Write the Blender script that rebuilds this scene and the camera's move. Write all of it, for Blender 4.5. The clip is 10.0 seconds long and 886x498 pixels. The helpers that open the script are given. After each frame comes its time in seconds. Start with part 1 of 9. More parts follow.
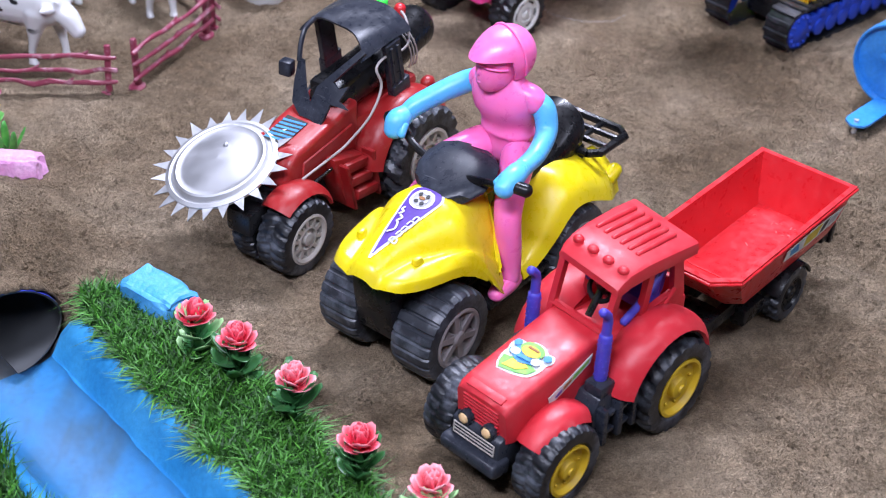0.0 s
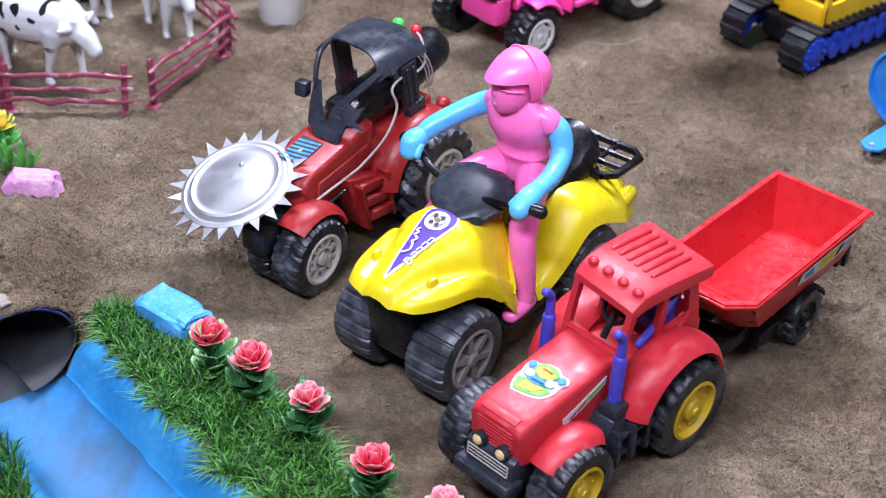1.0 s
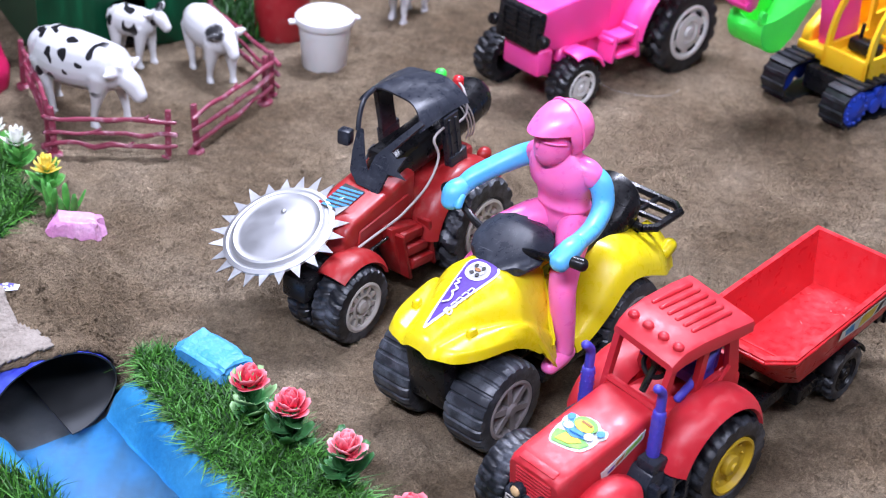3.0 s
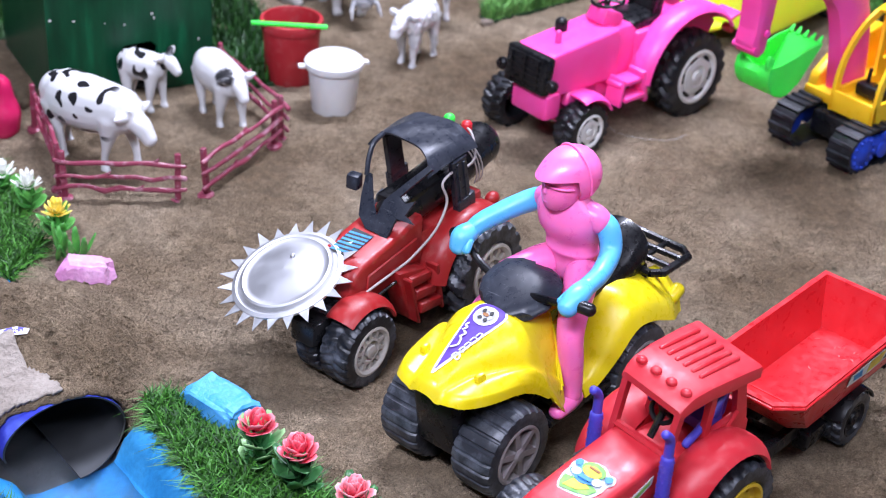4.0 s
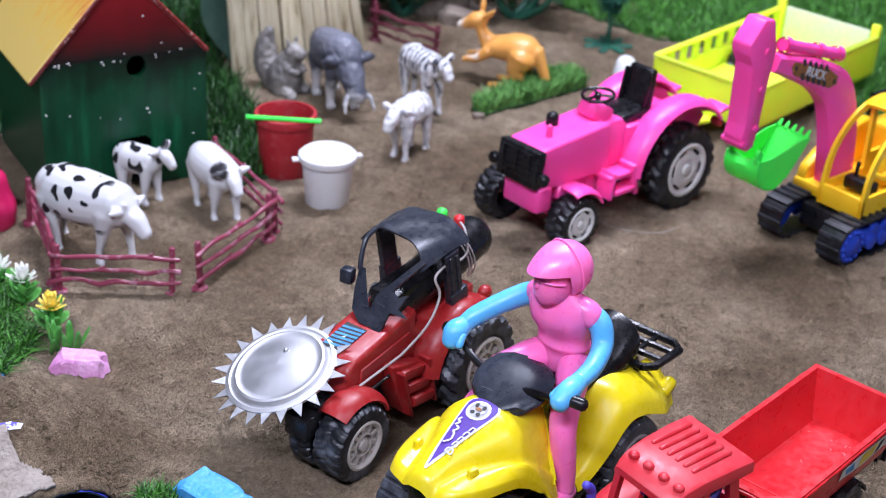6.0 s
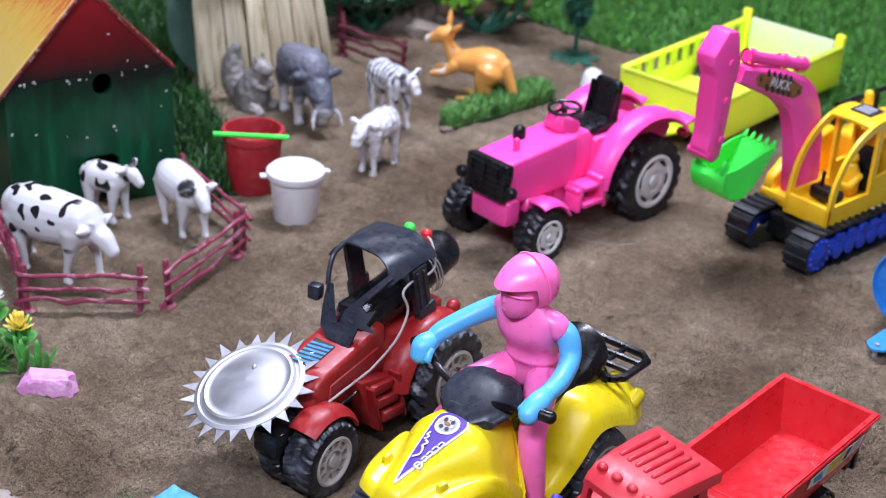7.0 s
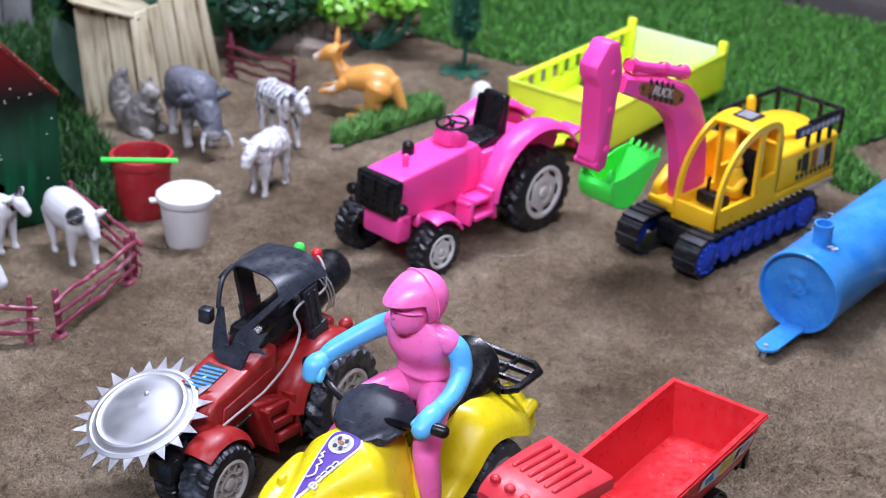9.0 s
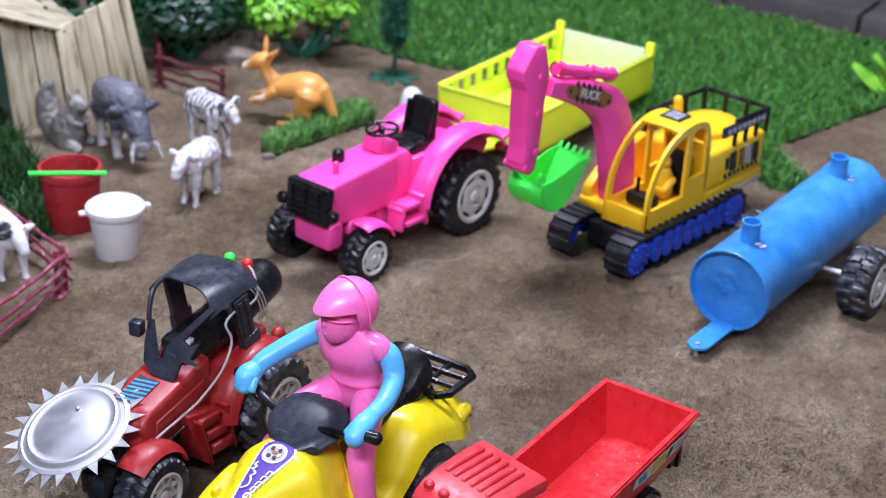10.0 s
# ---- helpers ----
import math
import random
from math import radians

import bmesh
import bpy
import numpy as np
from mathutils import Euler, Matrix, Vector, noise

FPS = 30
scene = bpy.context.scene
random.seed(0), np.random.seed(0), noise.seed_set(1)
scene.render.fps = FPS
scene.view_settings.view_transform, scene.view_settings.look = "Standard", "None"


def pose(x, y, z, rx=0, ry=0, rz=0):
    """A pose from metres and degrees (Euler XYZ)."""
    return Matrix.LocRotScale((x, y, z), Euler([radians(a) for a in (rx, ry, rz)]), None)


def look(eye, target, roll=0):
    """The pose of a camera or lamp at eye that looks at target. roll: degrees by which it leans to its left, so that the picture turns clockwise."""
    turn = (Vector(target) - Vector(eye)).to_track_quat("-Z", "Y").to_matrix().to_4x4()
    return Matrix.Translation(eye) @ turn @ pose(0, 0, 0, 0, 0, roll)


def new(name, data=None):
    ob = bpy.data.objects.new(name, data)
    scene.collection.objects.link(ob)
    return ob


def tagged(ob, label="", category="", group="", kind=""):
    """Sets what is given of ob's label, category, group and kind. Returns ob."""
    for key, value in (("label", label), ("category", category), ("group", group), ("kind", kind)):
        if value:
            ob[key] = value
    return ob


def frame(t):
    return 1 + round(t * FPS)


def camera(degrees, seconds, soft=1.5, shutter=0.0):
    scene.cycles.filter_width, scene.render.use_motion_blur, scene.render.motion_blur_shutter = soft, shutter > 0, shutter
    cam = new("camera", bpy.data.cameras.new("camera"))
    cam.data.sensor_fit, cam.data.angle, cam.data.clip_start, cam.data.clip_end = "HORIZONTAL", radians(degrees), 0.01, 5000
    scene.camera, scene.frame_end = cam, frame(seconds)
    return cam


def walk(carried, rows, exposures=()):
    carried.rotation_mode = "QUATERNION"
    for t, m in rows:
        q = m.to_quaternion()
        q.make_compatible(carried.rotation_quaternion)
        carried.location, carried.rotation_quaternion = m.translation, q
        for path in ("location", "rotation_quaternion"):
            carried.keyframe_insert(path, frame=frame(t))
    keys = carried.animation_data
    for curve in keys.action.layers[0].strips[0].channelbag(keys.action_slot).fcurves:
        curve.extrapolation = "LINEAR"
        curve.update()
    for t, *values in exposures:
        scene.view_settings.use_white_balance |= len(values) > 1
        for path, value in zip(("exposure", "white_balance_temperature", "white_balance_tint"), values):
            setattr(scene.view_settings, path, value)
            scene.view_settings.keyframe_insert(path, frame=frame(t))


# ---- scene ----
cam = camera(32.0, 10.0, soft=1.0)
cam.data.dof.use_dof, cam.data.dof.focus_distance, cam.data.dof.aperture_fstop = True, 1.12, 9.5
walk(cam, [
    (0.0, pose(0.0011, 0.0003, 0.7005, 55.347, -3.088, 2.137)),
    (0.5, pose(-0.0002, -0.0002, 0.7007, 55.742, -3.148, 2.411)),
    (1.0, pose(-0.0012, -0.0005, 0.7011, 56.086, -3.161, 2.702)),
    (1.5, pose(-0.0025, -0.0005, 0.7017, 56.389, -3.209, 3.012)),
    (2.0, pose(-0.0045, -0.0008, 0.7030, 56.732, -3.263, 3.454)),
    (3.5, pose(-0.0069, -0.0021, 0.7087, 58.273, -3.232, 4.480)),
    (4.0, pose(-0.0067, -0.0025, 0.7115, 59.078, -3.186, 4.557)),
    (4.5, pose(-0.0075, -0.0040, 0.7146, 60.028, -3.237, 4.503)),
    (5.0, pose(-0.0080, -0.0050, 0.7175, 60.982, -3.259, 4.493)),
    (5.5, pose(-0.0080, -0.0061, 0.7196, 61.752, -3.295, 4.500)),
    (7.0, pose(-0.0022, -0.0075, 0.7228, 62.850, -3.061, 3.072)),
    (7.5, pose(0.0014, -0.0076, 0.7241, 63.009, -2.957, 2.240)),
    (8.0, pose(0.0041, -0.0085, 0.7260, 63.285, -2.889, 1.013)),
    (8.5, pose(0.0063, -0.0090, 0.7261, 63.490, -2.847, 0.252)),
    (9.0, pose(0.0117, -0.0105, 0.7283, 63.551, -2.703, -0.980)),
    (9.5, pose(0.0154, -0.0110, 0.7287, 63.719, -2.558, -2.292)),
    (10.0, pose(0.0190, -0.0124, 0.7308, 63.836, -2.485, -3.586)),
], exposures=[(0.0, 0.08), (2.0, 0.16), (4.0, 0.20), (4.5, 0.16), (5.5, -0.06), (8.0, -0.14), (10.0, -0.15)])

# ---------------------------------------------------------------- world and light
world = bpy.data.worlds.new("room_air")
scene.world = world
world.use_nodes = True
wb = world.node_tree.nodes["Background"]
wb.inputs[0].default_value = (0.85, 0.90, 1.0, 1)
wb.inputs[1].default_value = 0.35


def tube_lamp(name, x, y, z, sx, sy, watts, target, colour=(0.765, 0.80, 1.03)):
    data = bpy.data.lights.new(name, "AREA")
    data.shape, data.size, data.size_y, data.energy, data.color = "RECTANGLE", sx, sy, watts, colour
    ob = new(name, data)
    ob.matrix_world = look((x, y, z), target)
    return ob


# Unseen lamps, added and placed to match the overall brightness
tube_lamp("unseen_tube_light", -0.45, 0.00, 1.45, 0.9, 0.12, 36, (0.0, 1.3, 0))
tube_lamp("unseen_tube_light", 0.10, 1.72, 1.6, 0.9, 0.12, 59, (0.10, 1.5, 0))
# Weak extra lamp, added to brighten the sand right of the red tractor
tube_lamp("unseen_tube_light", 0.62, 0.30, 1.15, 0.9, 0.12, 8, (0.32, 0.85, 0))

# ---------------------------------------------------------------- materials
MATS = {}


def coords(nt, scale=1.0, kind="Object"):
    tc = nt.nodes.new("ShaderNodeTexCoord")
    mp = nt.nodes.new("ShaderNodeMapping")
    mp.inputs["Scale"].default_value = (scale, scale, scale) if isinstance(scale, (int, float)) else scale
    nt.links.new(tc.outputs[kind], mp.inputs[0])
    return mp.outputs[0]


def tex_noise(nt, vec, scale, detail=4.0, rough=0.55):
    n = nt.nodes.new("ShaderNodeTexNoise")
    n.inputs["Scale"].default_value, n.inputs["Detail"].default_value, n.inputs["Roughness"].default_value = scale, detail, rough
    nt.links.new(vec, n.inputs["Vector"])
    return n.outputs["Fac"]


def ramp(nt, fac, stops):
    r = nt.nodes.new("ShaderNodeValToRGB")
    while len(r.color_ramp.elements) < len(stops):
        r.color_ramp.elements.new(0.5)
    for e, (p, c) in zip(r.color_ramp.elements, stops):
        e.position, e.color = p, (*c, 1) if len(c) == 3 else c
    nt.links.new(fac, r.inputs[0])
    return r.outputs[0]


def mix_rgb(nt, fac, a, b, mode="MIX"):
    m = nt.nodes.new("ShaderNodeMix")
    m.data_type, m.blend_type = "RGBA", mode
    for sock, v in ((m.inputs[0], fac), (m.inputs[6], a), (m.inputs[7], b)):
        if isinstance(v, bpy.types.NodeSocket):
            nt.links.new(v, sock)
        elif isinstance(v, (int, float)):
            sock.default_value = v
        else:
            sock.default_value = (*v, 1) if len(v) == 3 else v
    return m.outputs[2]


def bump(nt, fac, strength, dist):
    b = nt.nodes.new("ShaderNodeBump")
    b.inputs["Strength"].default_value, b.inputs["Distance"].default_value = strength, dist
    nt.links.new(fac, b.inputs["Height"])
    return b.outputs[0]


def fresh(name):
    m = bpy.data.materials.new(name)
    m.use_nodes = True
    MATS[name] = m
    return m, m.node_tree, m.node_tree.nodes["Principled BSDF"]


def plastic(name, colour, rough=0.3, dust=0.25, dust_colour=(0.42, 0.36, 0.3), sss=0.0, scratch=0.5, scuff=0.0):
    """Moulded toy plastic: slight tone drift, dust in patches, fine scuffs."""
    m, nt, p = fresh(name)
    v = coords(nt)
    drift = tex_noise(nt, v, 30, 3)
    base = mix_rgb(nt, ramp(nt, drift, [(0.3, (0, 0, 0)), (0.75, (1, 1, 1))]), colour, tuple(min(1, c * 1.12 + 0.012) for c in colour))
    spots = tex_noise(nt, v, 120, 6, 0.65)
    mask = ramp(nt, spots, [(0.54, (0, 0, 0)), (0.74, (dust, dust, dust))])
    base = mix_rgb(nt, mask, base, dust_colour)
    for stretch in ((30, 700, 700), (700, 40, 500)) if scuff else ():
        hairline = ramp(nt, tex_noise(nt, coords(nt, stretch), 1.0, 3, 0.6), [(0.66, (0, 0, 0)), (0.70, (scuff,) * 3)])
        base = mix_rgb(nt, hairline, base, (0.55, 0.57, 0.6))
    nt.links.new(base, p.inputs["Base Color"])
    rr = ramp(nt, spots, [(0.35, (rough, rough, rough)), (0.75, (min(1, rough + 0.3),) * 3)])
    nt.links.new(rr, p.inputs["Roughness"])
    v2 = coords(nt, (60, 900, 900))
    sc = tex_noise(nt, v2, 1.0, 2)
    nt.links.new(bump(nt, sc, 0.12 * scratch, 0.0006), p.inputs["Normal"])
    p.inputs["Specular IOR Level"].default_value = 0.5
    if sss:
        p.inputs["Subsurface Weight"].default_value = sss
        p.inputs["Subsurface Radius"].default_value = (0.006, 0.004, 0.003)
        p.inputs["Subsurface Scale"].default_value = 0.5 if sss < 0.5 else 1.6
    return m


def rubber(name, colour=(0.005, 0.005, 0.006), dust=0.45, rough=0.55):
    m, nt, p = fresh(name)
    v = coords(nt)
    n = tex_noise(nt, v, 55, 6, 0.7)
    nt.links.new(mix_rgb(nt, ramp(nt, n, [(0.45, (0, 0, 0)), (0.8, (dust,) * 3)]), colour, (0.19, 0.21, 0.25)), p.inputs["Base Color"])
    p.inputs["Roughness"].default_value = rough
    nt.links.new(bump(nt, tex_noise(nt, v, 500, 3), 0.15, 0.0005), p.inputs["Normal"])
    return m


scuff_pale = plastic("pale_red_scuff", (0.60, 0.10, 0.10), 0.5, 0.3)
red_tr = plastic("tractor_red_plastic", (0.52, 0.018, 0.030), 0.34, 0.12, (0.7, 0.3, 0.28))
red_bin = plastic("bright_red_plastic", (0.56, 0.013, 0.020), 0.24, 0.03, (0.75, 0.35, 0.32), 0.15)
dark_red = plastic("faded_dark_red_plastic", (0.29, 0.010, 0.011), 0.28, 0.2, (0.4, 0.28, 0.22))
yellow = plastic("glossy_yellow_plastic", (0.70, 0.56, 0.004), 0.22, 0.12, (0.6, 0.5, 0.25))
exc_yellow = plastic("warm_yellow_plastic", (0.92, 0.53, 0.012), 0.26, 0.06, (0.8, 0.5, 0.2), 0.25)
lime = plastic("fluorescent_lime_plastic", (0.76, 1.0, 0.05), 0.35, 0.04, (0.7, 0.7, 0.3), 0.9)
pink = plastic("glossy_pink_plastic", (1.0, 0.175, 0.47), 0.24, 0.05, (0.95, 0.42, 0.52), 0.4)
hot_pink = plastic("hot_pink_plastic", (1.0, 0.062, 0.35), 0.30, 0.03, (0.95, 0.3, 0.45), 0.4)
sky_blue = plastic("sky_blue_plastic", (0.10, 0.45, 0.80), 0.25, 0.1, (0.5, 0.6, 0.65), 0.15)
purple_blue = plastic("violet_blue_plastic", (0.055, 0.045, 0.42), 0.35, 0.2, (0.3, 0.25, 0.5))
track_blue = plastic("royal_blue_plastic", (0.012, 0.05, 0.42), 0.35, 0.12, (0.15, 0.2, 0.5))
green_pl = plastic("bright_green_plastic", (0.04, 0.78, 0.07), 0.3, 0.06, (0.3, 0.6, 0.3), 0.5)
black = plastic("black_plastic", (0.0025, 0.0025, 0.0035), 0.20, 0.05, (0.08, 0.085, 0.11))
grey_black = plastic("scuffed_grey_black_plastic", (0.018, 0.021, 0.030), 0.22, 0.22, (0.10, 0.115, 0.15), 0, 1.0, 0.10)
rim_yellow = plastic("mustard_rim_plastic", (0.55, 0.36, 0.012), 0.38, 0.3, (0.35, 0.28, 0.12))
rim_grey = plastic("grey_rim_plastic", (0.44, 0.41, 0.37), 0.42, 0.4, (0.28, 0.24, 0.19))
rim_white = plastic("silver_white_rim_plastic", (0.62, 0.61, 0.58), 0.35, 0.35, (0.35, 0.32, 0.28))
rim_dark = plastic("dark_grey_rim_plastic", (0.24, 0.215, 0.215), 0.4, 0.4, (0.3, 0.26, 0.22))
dark_maroon = plastic("dark_maroon_fence_plastic", (0.10, 0.010, 0.022), 0.40, 0.2, (0.3, 0.16, 0.18))
maroon = plastic("maroon_fence_plastic", (0.22, 0.030, 0.060), 0.30, 0.7, (0.55, 0.36, 0.42))
white_pl = plastic("white_plastic", (0.67, 0.67, 0.665), 0.35, 0.15, (0.6, 0.56, 0.5), 0.15)
bucket_red = plastic("matte_red_plastic", (0.36, 0.012, 0.02), 0.42, 0.3, (0.4, 0.2, 0.18))
magenta = plastic("magenta_red_plastic", (0.5, 0.006, 0.08), 0.3, 0.1, (0.6, 0.25, 0.3))
tyre = rubber("tyre_black_rubber", (0.008, 0.009, 0.012), 0.75, 0.42)
tyre_dusty = rubber("dusty_grey_tyre_rubber", (0.026, 0.029, 0.036), 0.85, 0.40)
tyre_clean = rubber("clean_tyre_rubber", (0.005, 0.0055, 0.007), 0.22, 0.42)
wire_mat = plastic("grey_wire_insulation", (0.34, 0.31, 0.30), 0.5, 0.3)
lens_mat = plastic("cream_headlight_plastic", (0.75, 0.5, 0.25), 0.2, 0.1)


def two_tone(name, a, b, scale, lo, hi, rough=0.4, stretch=(1, 1, 1), fine=0.0, dist=0.001, detail=3.0):
    """One surface in two tones split by a noise with soft or hard limits."""
    m, nt, p = fresh(name)
    v = coords(nt, stretch)
    f = ramp(nt, tex_noise(nt, v, scale, detail), [(lo, (0, 0, 0)), (hi, (1, 1, 1))])
    col = mix_rgb(nt, f, a, b)
    g = tex_noise(nt, coords(nt), 260, 5)
    grain = mix_rgb(nt, 1.0, col, ramp(nt, g, [(0.3, (0.6,) * 3), (0.7, (1.2,) * 3)]), "MULTIPLY")
    nt.links.new(mix_rgb(nt, 0.35, col, grain), p.inputs["Base Color"])
    p.inputs["Roughness"].default_value = rough
    if fine:
        nt.links.new(bump(nt, g, fine, dist), p.inputs["Normal"])
    return m


def cow_coat():
    """White plastic with black patches painted on the trunk only."""
    m, nt, p = fresh("white_plastic_with_black_patches")
    v = coords(nt)
    sep = nt.nodes.new("ShaderNodeSeparateXYZ")
    nt.links.new(v, sep.inputs[0])
    f = ramp(nt, tex_noise(nt, v, 78, 0.0), [(0.60, (0, 0, 0)), (0.61, (1, 1, 1))])
    for axis, stops in (("Z", [(0.036, (0, 0, 0)), (0.040, (1, 1, 1))]), ("X", [(0.030, (1, 1, 1)), (0.036, (0, 0, 0))])):
        f = mix_rgb(nt, 1.0, f, ramp(nt, sep.outputs[axis], stops), "MULTIPLY")
    nt.links.new(mix_rgb(nt, f, (0.64, 0.64, 0.64), (0.012, 0.012, 0.014)), p.inputs["Base Color"])
    p.inputs["Roughness"].default_value = 0.34
    return m


cow_mat = cow_coat()


def calf_coat():
    """White plastic with one smudged black patch beside the head."""
    m, nt, p = fresh("white_plastic_with_one_patch")
    v = coords(nt)
    gap = nt.nodes.new("ShaderNodeVectorMath")
    gap.operation = "DISTANCE"
    nt.links.new(v, gap.inputs[0])
    gap.inputs[1].default_value = (0.030, -0.013, 0.064)
    add = nt.nodes.new("ShaderNodeMath")
    add.operation = "MULTIPLY_ADD"
    nt.links.new(tex_noise(nt, v, 160, 2), add.inputs[0])
    add.inputs[1].default_value = 0.012
    nt.links.new(gap.outputs["Value"], add.inputs[2])
    c = ramp(nt, add.outputs[0], [(0.0165, (0.03, 0.03, 0.032)), (0.0185, (0.64, 0.64, 0.64))])
    nt.links.new(c, p.inputs["Base Color"])
    p.inputs["Roughness"].default_value = 0.34
    return m


lamb_mat = calf_coat()
squirrel_mat = two_tone("stone_grey_toy_plastic", (0.14, 0.13, 0.12), (0.30, 0.28, 0.25), 35, 0.4, 0.65, 0.55, fine=0.3)
white_fur = two_tone("pale_toy_plastic", (0.74, 0.75, 0.74), (0.55, 0.58, 0.56), 60, 0.4, 0.7, 0.5, fine=0.2)
tail_pale = two_tone("cloudy_pale_lime_plastic", (0.70, 0.76, 0.50), (0.62, 0.66, 0.55), 40, 0.4, 0.7, 0.45)
leaf_dark = two_tone("dark_green_leaf_plastic", (0.018, 0.085, 0.028), (0.05, 0.18, 0.05), 90, 0.35, 0.7, 0.35)
leaf_deep = two_tone("deep_green_leaf_plastic", (0.006, 0.032, 0.014), (0.016, 0.070, 0.032), 90, 0.35, 0.7, 0.35)
leaf_grey = two_tone("grey_green_leaf_plastic", (0.065, 0.135, 0.10), (0.10, 0.18, 0.13), 30, 0.35, 0.7, 0.5)
leaf_mid = two_tone("green_leaf_plastic", (0.05, 0.26, 0.05), (0.13, 0.42, 0.08), 90, 0.35, 0.7, 0.35)
leaf_light = two_tone("fresh_green_leaf_plastic", (0.12, 0.45, 0.03), (0.30, 0.60, 0.06), 60, 0.35, 0.7, 0.35)
spruce_mat = two_tone("bluish_green_plastic", (0.012, 0.075, 0.05), (0.03, 0.15, 0.09), 80, 0.35, 0.7, 0.4)


def graded(name, axis, stops, rough=0.35, mottling=60, streaks=None):
    """Moulded plastic or board in tones that change along one of the piece's own axes."""
    m, nt, p = fresh(name)
    v = coords(nt)
    sep = nt.nodes.new("ShaderNodeSeparateXYZ")
    nt.links.new(v, sep.inputs[0])
    add = nt.nodes.new("ShaderNodeMath")
    add.operation = "MULTIPLY_ADD"
    nt.links.new(tex_noise(nt, v, mottling, 4), add.inputs[0])
    add.inputs[1].default_value = (stops[-1][0] - stops[0][0]) * 0.5
    nt.links.new(sep.outputs[axis], add.inputs[2])
    c = ramp(nt, add.outputs[0], stops)
    if streaks:
        c = mix_rgb(nt, 1.0, c, ramp(nt, tex_noise(nt, coords(nt, streaks), 20, 5, 0.6), [(0.34, (0.6,) * 3), (0.55, (1.0,) * 3), (0.70, (1.7,) * 3)]), "MULTIPLY")
    nt.links.new(c, p.inputs["Base Color"])
    p.inputs["Roughness"].default_value = rough
    nt.links.new(bump(nt, tex_noise(nt, v, mottling * 3, 5), 0.25, 0.0015), p.inputs["Normal"])
    p.inputs["Specular IOR Level"].default_value = 0.35
    return m


rose_mat = graded("coral_red_petal", "X", [(0.004, (0.58, 0.015, 0.04)), (0.014, (0.70, 0.04, 0.08)), (0.0225, (0.82, 0.28, 0.31))])
rose_pale = graded("coral_pink_petal", "X", [(0.003, (0.62, 0.03, 0.07)), (0.012, (0.72, 0.08, 0.12)), (0.0215, (0.85, 0.38, 0.41))])
leaf_thick = graded("pale_tipped_leaf_plastic", "X", [(0.006, (0.03, 0.14, 0.045)), (0.016, (0.06, 0.25, 0.07)), (0.024, (0.30, 0.50, 0.22))])
# The gable runs to near black at its foot, the wall at its top
gable_red = graded("dark_red_graded_board", "Z", [(0.165, (0.010, 0.010, 0.009)), (0.195, (0.12, 0.006, 0.009)), (0.235, (0.26, 0.010, 0.016))], 0.35, 20)
front_green = graded("dark_green_graded_board", "Z", [(0.02, (0.002, 0.058, 0.024)), (0.150, (0.003, 0.062, 0.025)), (0.190, (0.003, 0.009, 0.006))], 0.35, 18, (3, 3, 0.5))
warthog_coat = graded("grey_plastic_with_pale_feet", "Z", [(0.044, (0.52, 0.51, 0.50)), (0.066, (0.05, 0.054, 0.07)), (0.082, (0.12, 0.125, 0.15)), (0.094, (0.05, 0.055, 0.072)), (0.120, (0.17, 0.175, 0.205))], 0.42)
petal_white = two_tone("white_petal", (0.82, 0.82, 0.76), (0.7, 0.73, 0.6), 120, 0.5, 0.8, 0.4)
petal_yellow = two_tone("yellow_petal", (0.82, 0.56, 0.03), (0.86, 0.72, 0.16), 120, 0.4, 0.7, 0.4)
for dull in (black, grey_black):
    dull.node_tree.nodes["Principled BSDF"].inputs["Specular IOR Level"].default_value = 0.30
stone_blue = two_tone("blue_painted_stone", (0.05, 0.32, 0.76), (0.11, 0.42, 0.82), 60, 0.35, 0.7, 0.42, fine=0.5, dist=0.002)
stone_pink = two_tone("pink_painted_stone", (0.72, 0.28, 0.58), (0.80, 0.45, 0.68), 60, 0.35, 0.7, 0.45, fine=0.5, dist=0.002)
rock_mat = two_tone("brown_grey_rock", (0.16, 0.12, 0.09), (0.30, 0.25, 0.20), 50, 0.35, 0.7, 0.85, fine=0.8, dist=0.004)
wood_log = two_tone("weathered_brown_wood", (0.15, 0.10, 0.06), (0.3, 0.22, 0.15), 20, 0.35, 0.7, 0.8, (1, 1, 8), 0.5)
stone_wall = two_tone("grey_brown_stone_step", (0.055, 0.047, 0.045), (0.10, 0.086, 0.082), 9, 0.35, 0.7, 0.85, fine=0.4, dist=0.004, detail=6)
room_wall = two_tone("bounce_wall_grey", (0.17, 0.17, 0.18), (0.21, 0.21, 0.22), 3, 0.35, 0.7, 0.9)
floor_mat = two_tone("dusty_concrete_floor", (0.22, 0.20, 0.18), (0.32, 0.30, 0.27), 5, 0.35, 0.7, 0.85, fine=0.3, detail=6)
slab_mat = two_tone("pale_dried_mud", (0.29, 0.245, 0.205), (0.385, 0.335, 0.285), 60, 0.35, 0.7, 0.95, fine=0.9, dist=0.003, detail=6)
tank_blue = two_tone("brushed_blue_paint_on_metal", (0.025, 0.22, 0.64), (0.075, 0.34, 0.74), 26, 0.35, 0.72, 0.3, (1, 1, 1), 0.25, 0.001, 5)
pond_blue = two_tone("blue_painted_tray", (0.020, 0.19, 0.43), (0.042, 0.265, 0.52), 22, 0.35, 0.7, 0.35, (1, 1, 1), 0.2, 0.001, 4)
# Tray colour inside the culvert, darkened to stand for shade and reflections
culvert_shade = two_tone("tray_shade_in_culvert", (0.030, 0.032, 0.034), (0.06, 0.058, 0.055), 30, 0.4, 0.7, 0.5, fine=0.4)
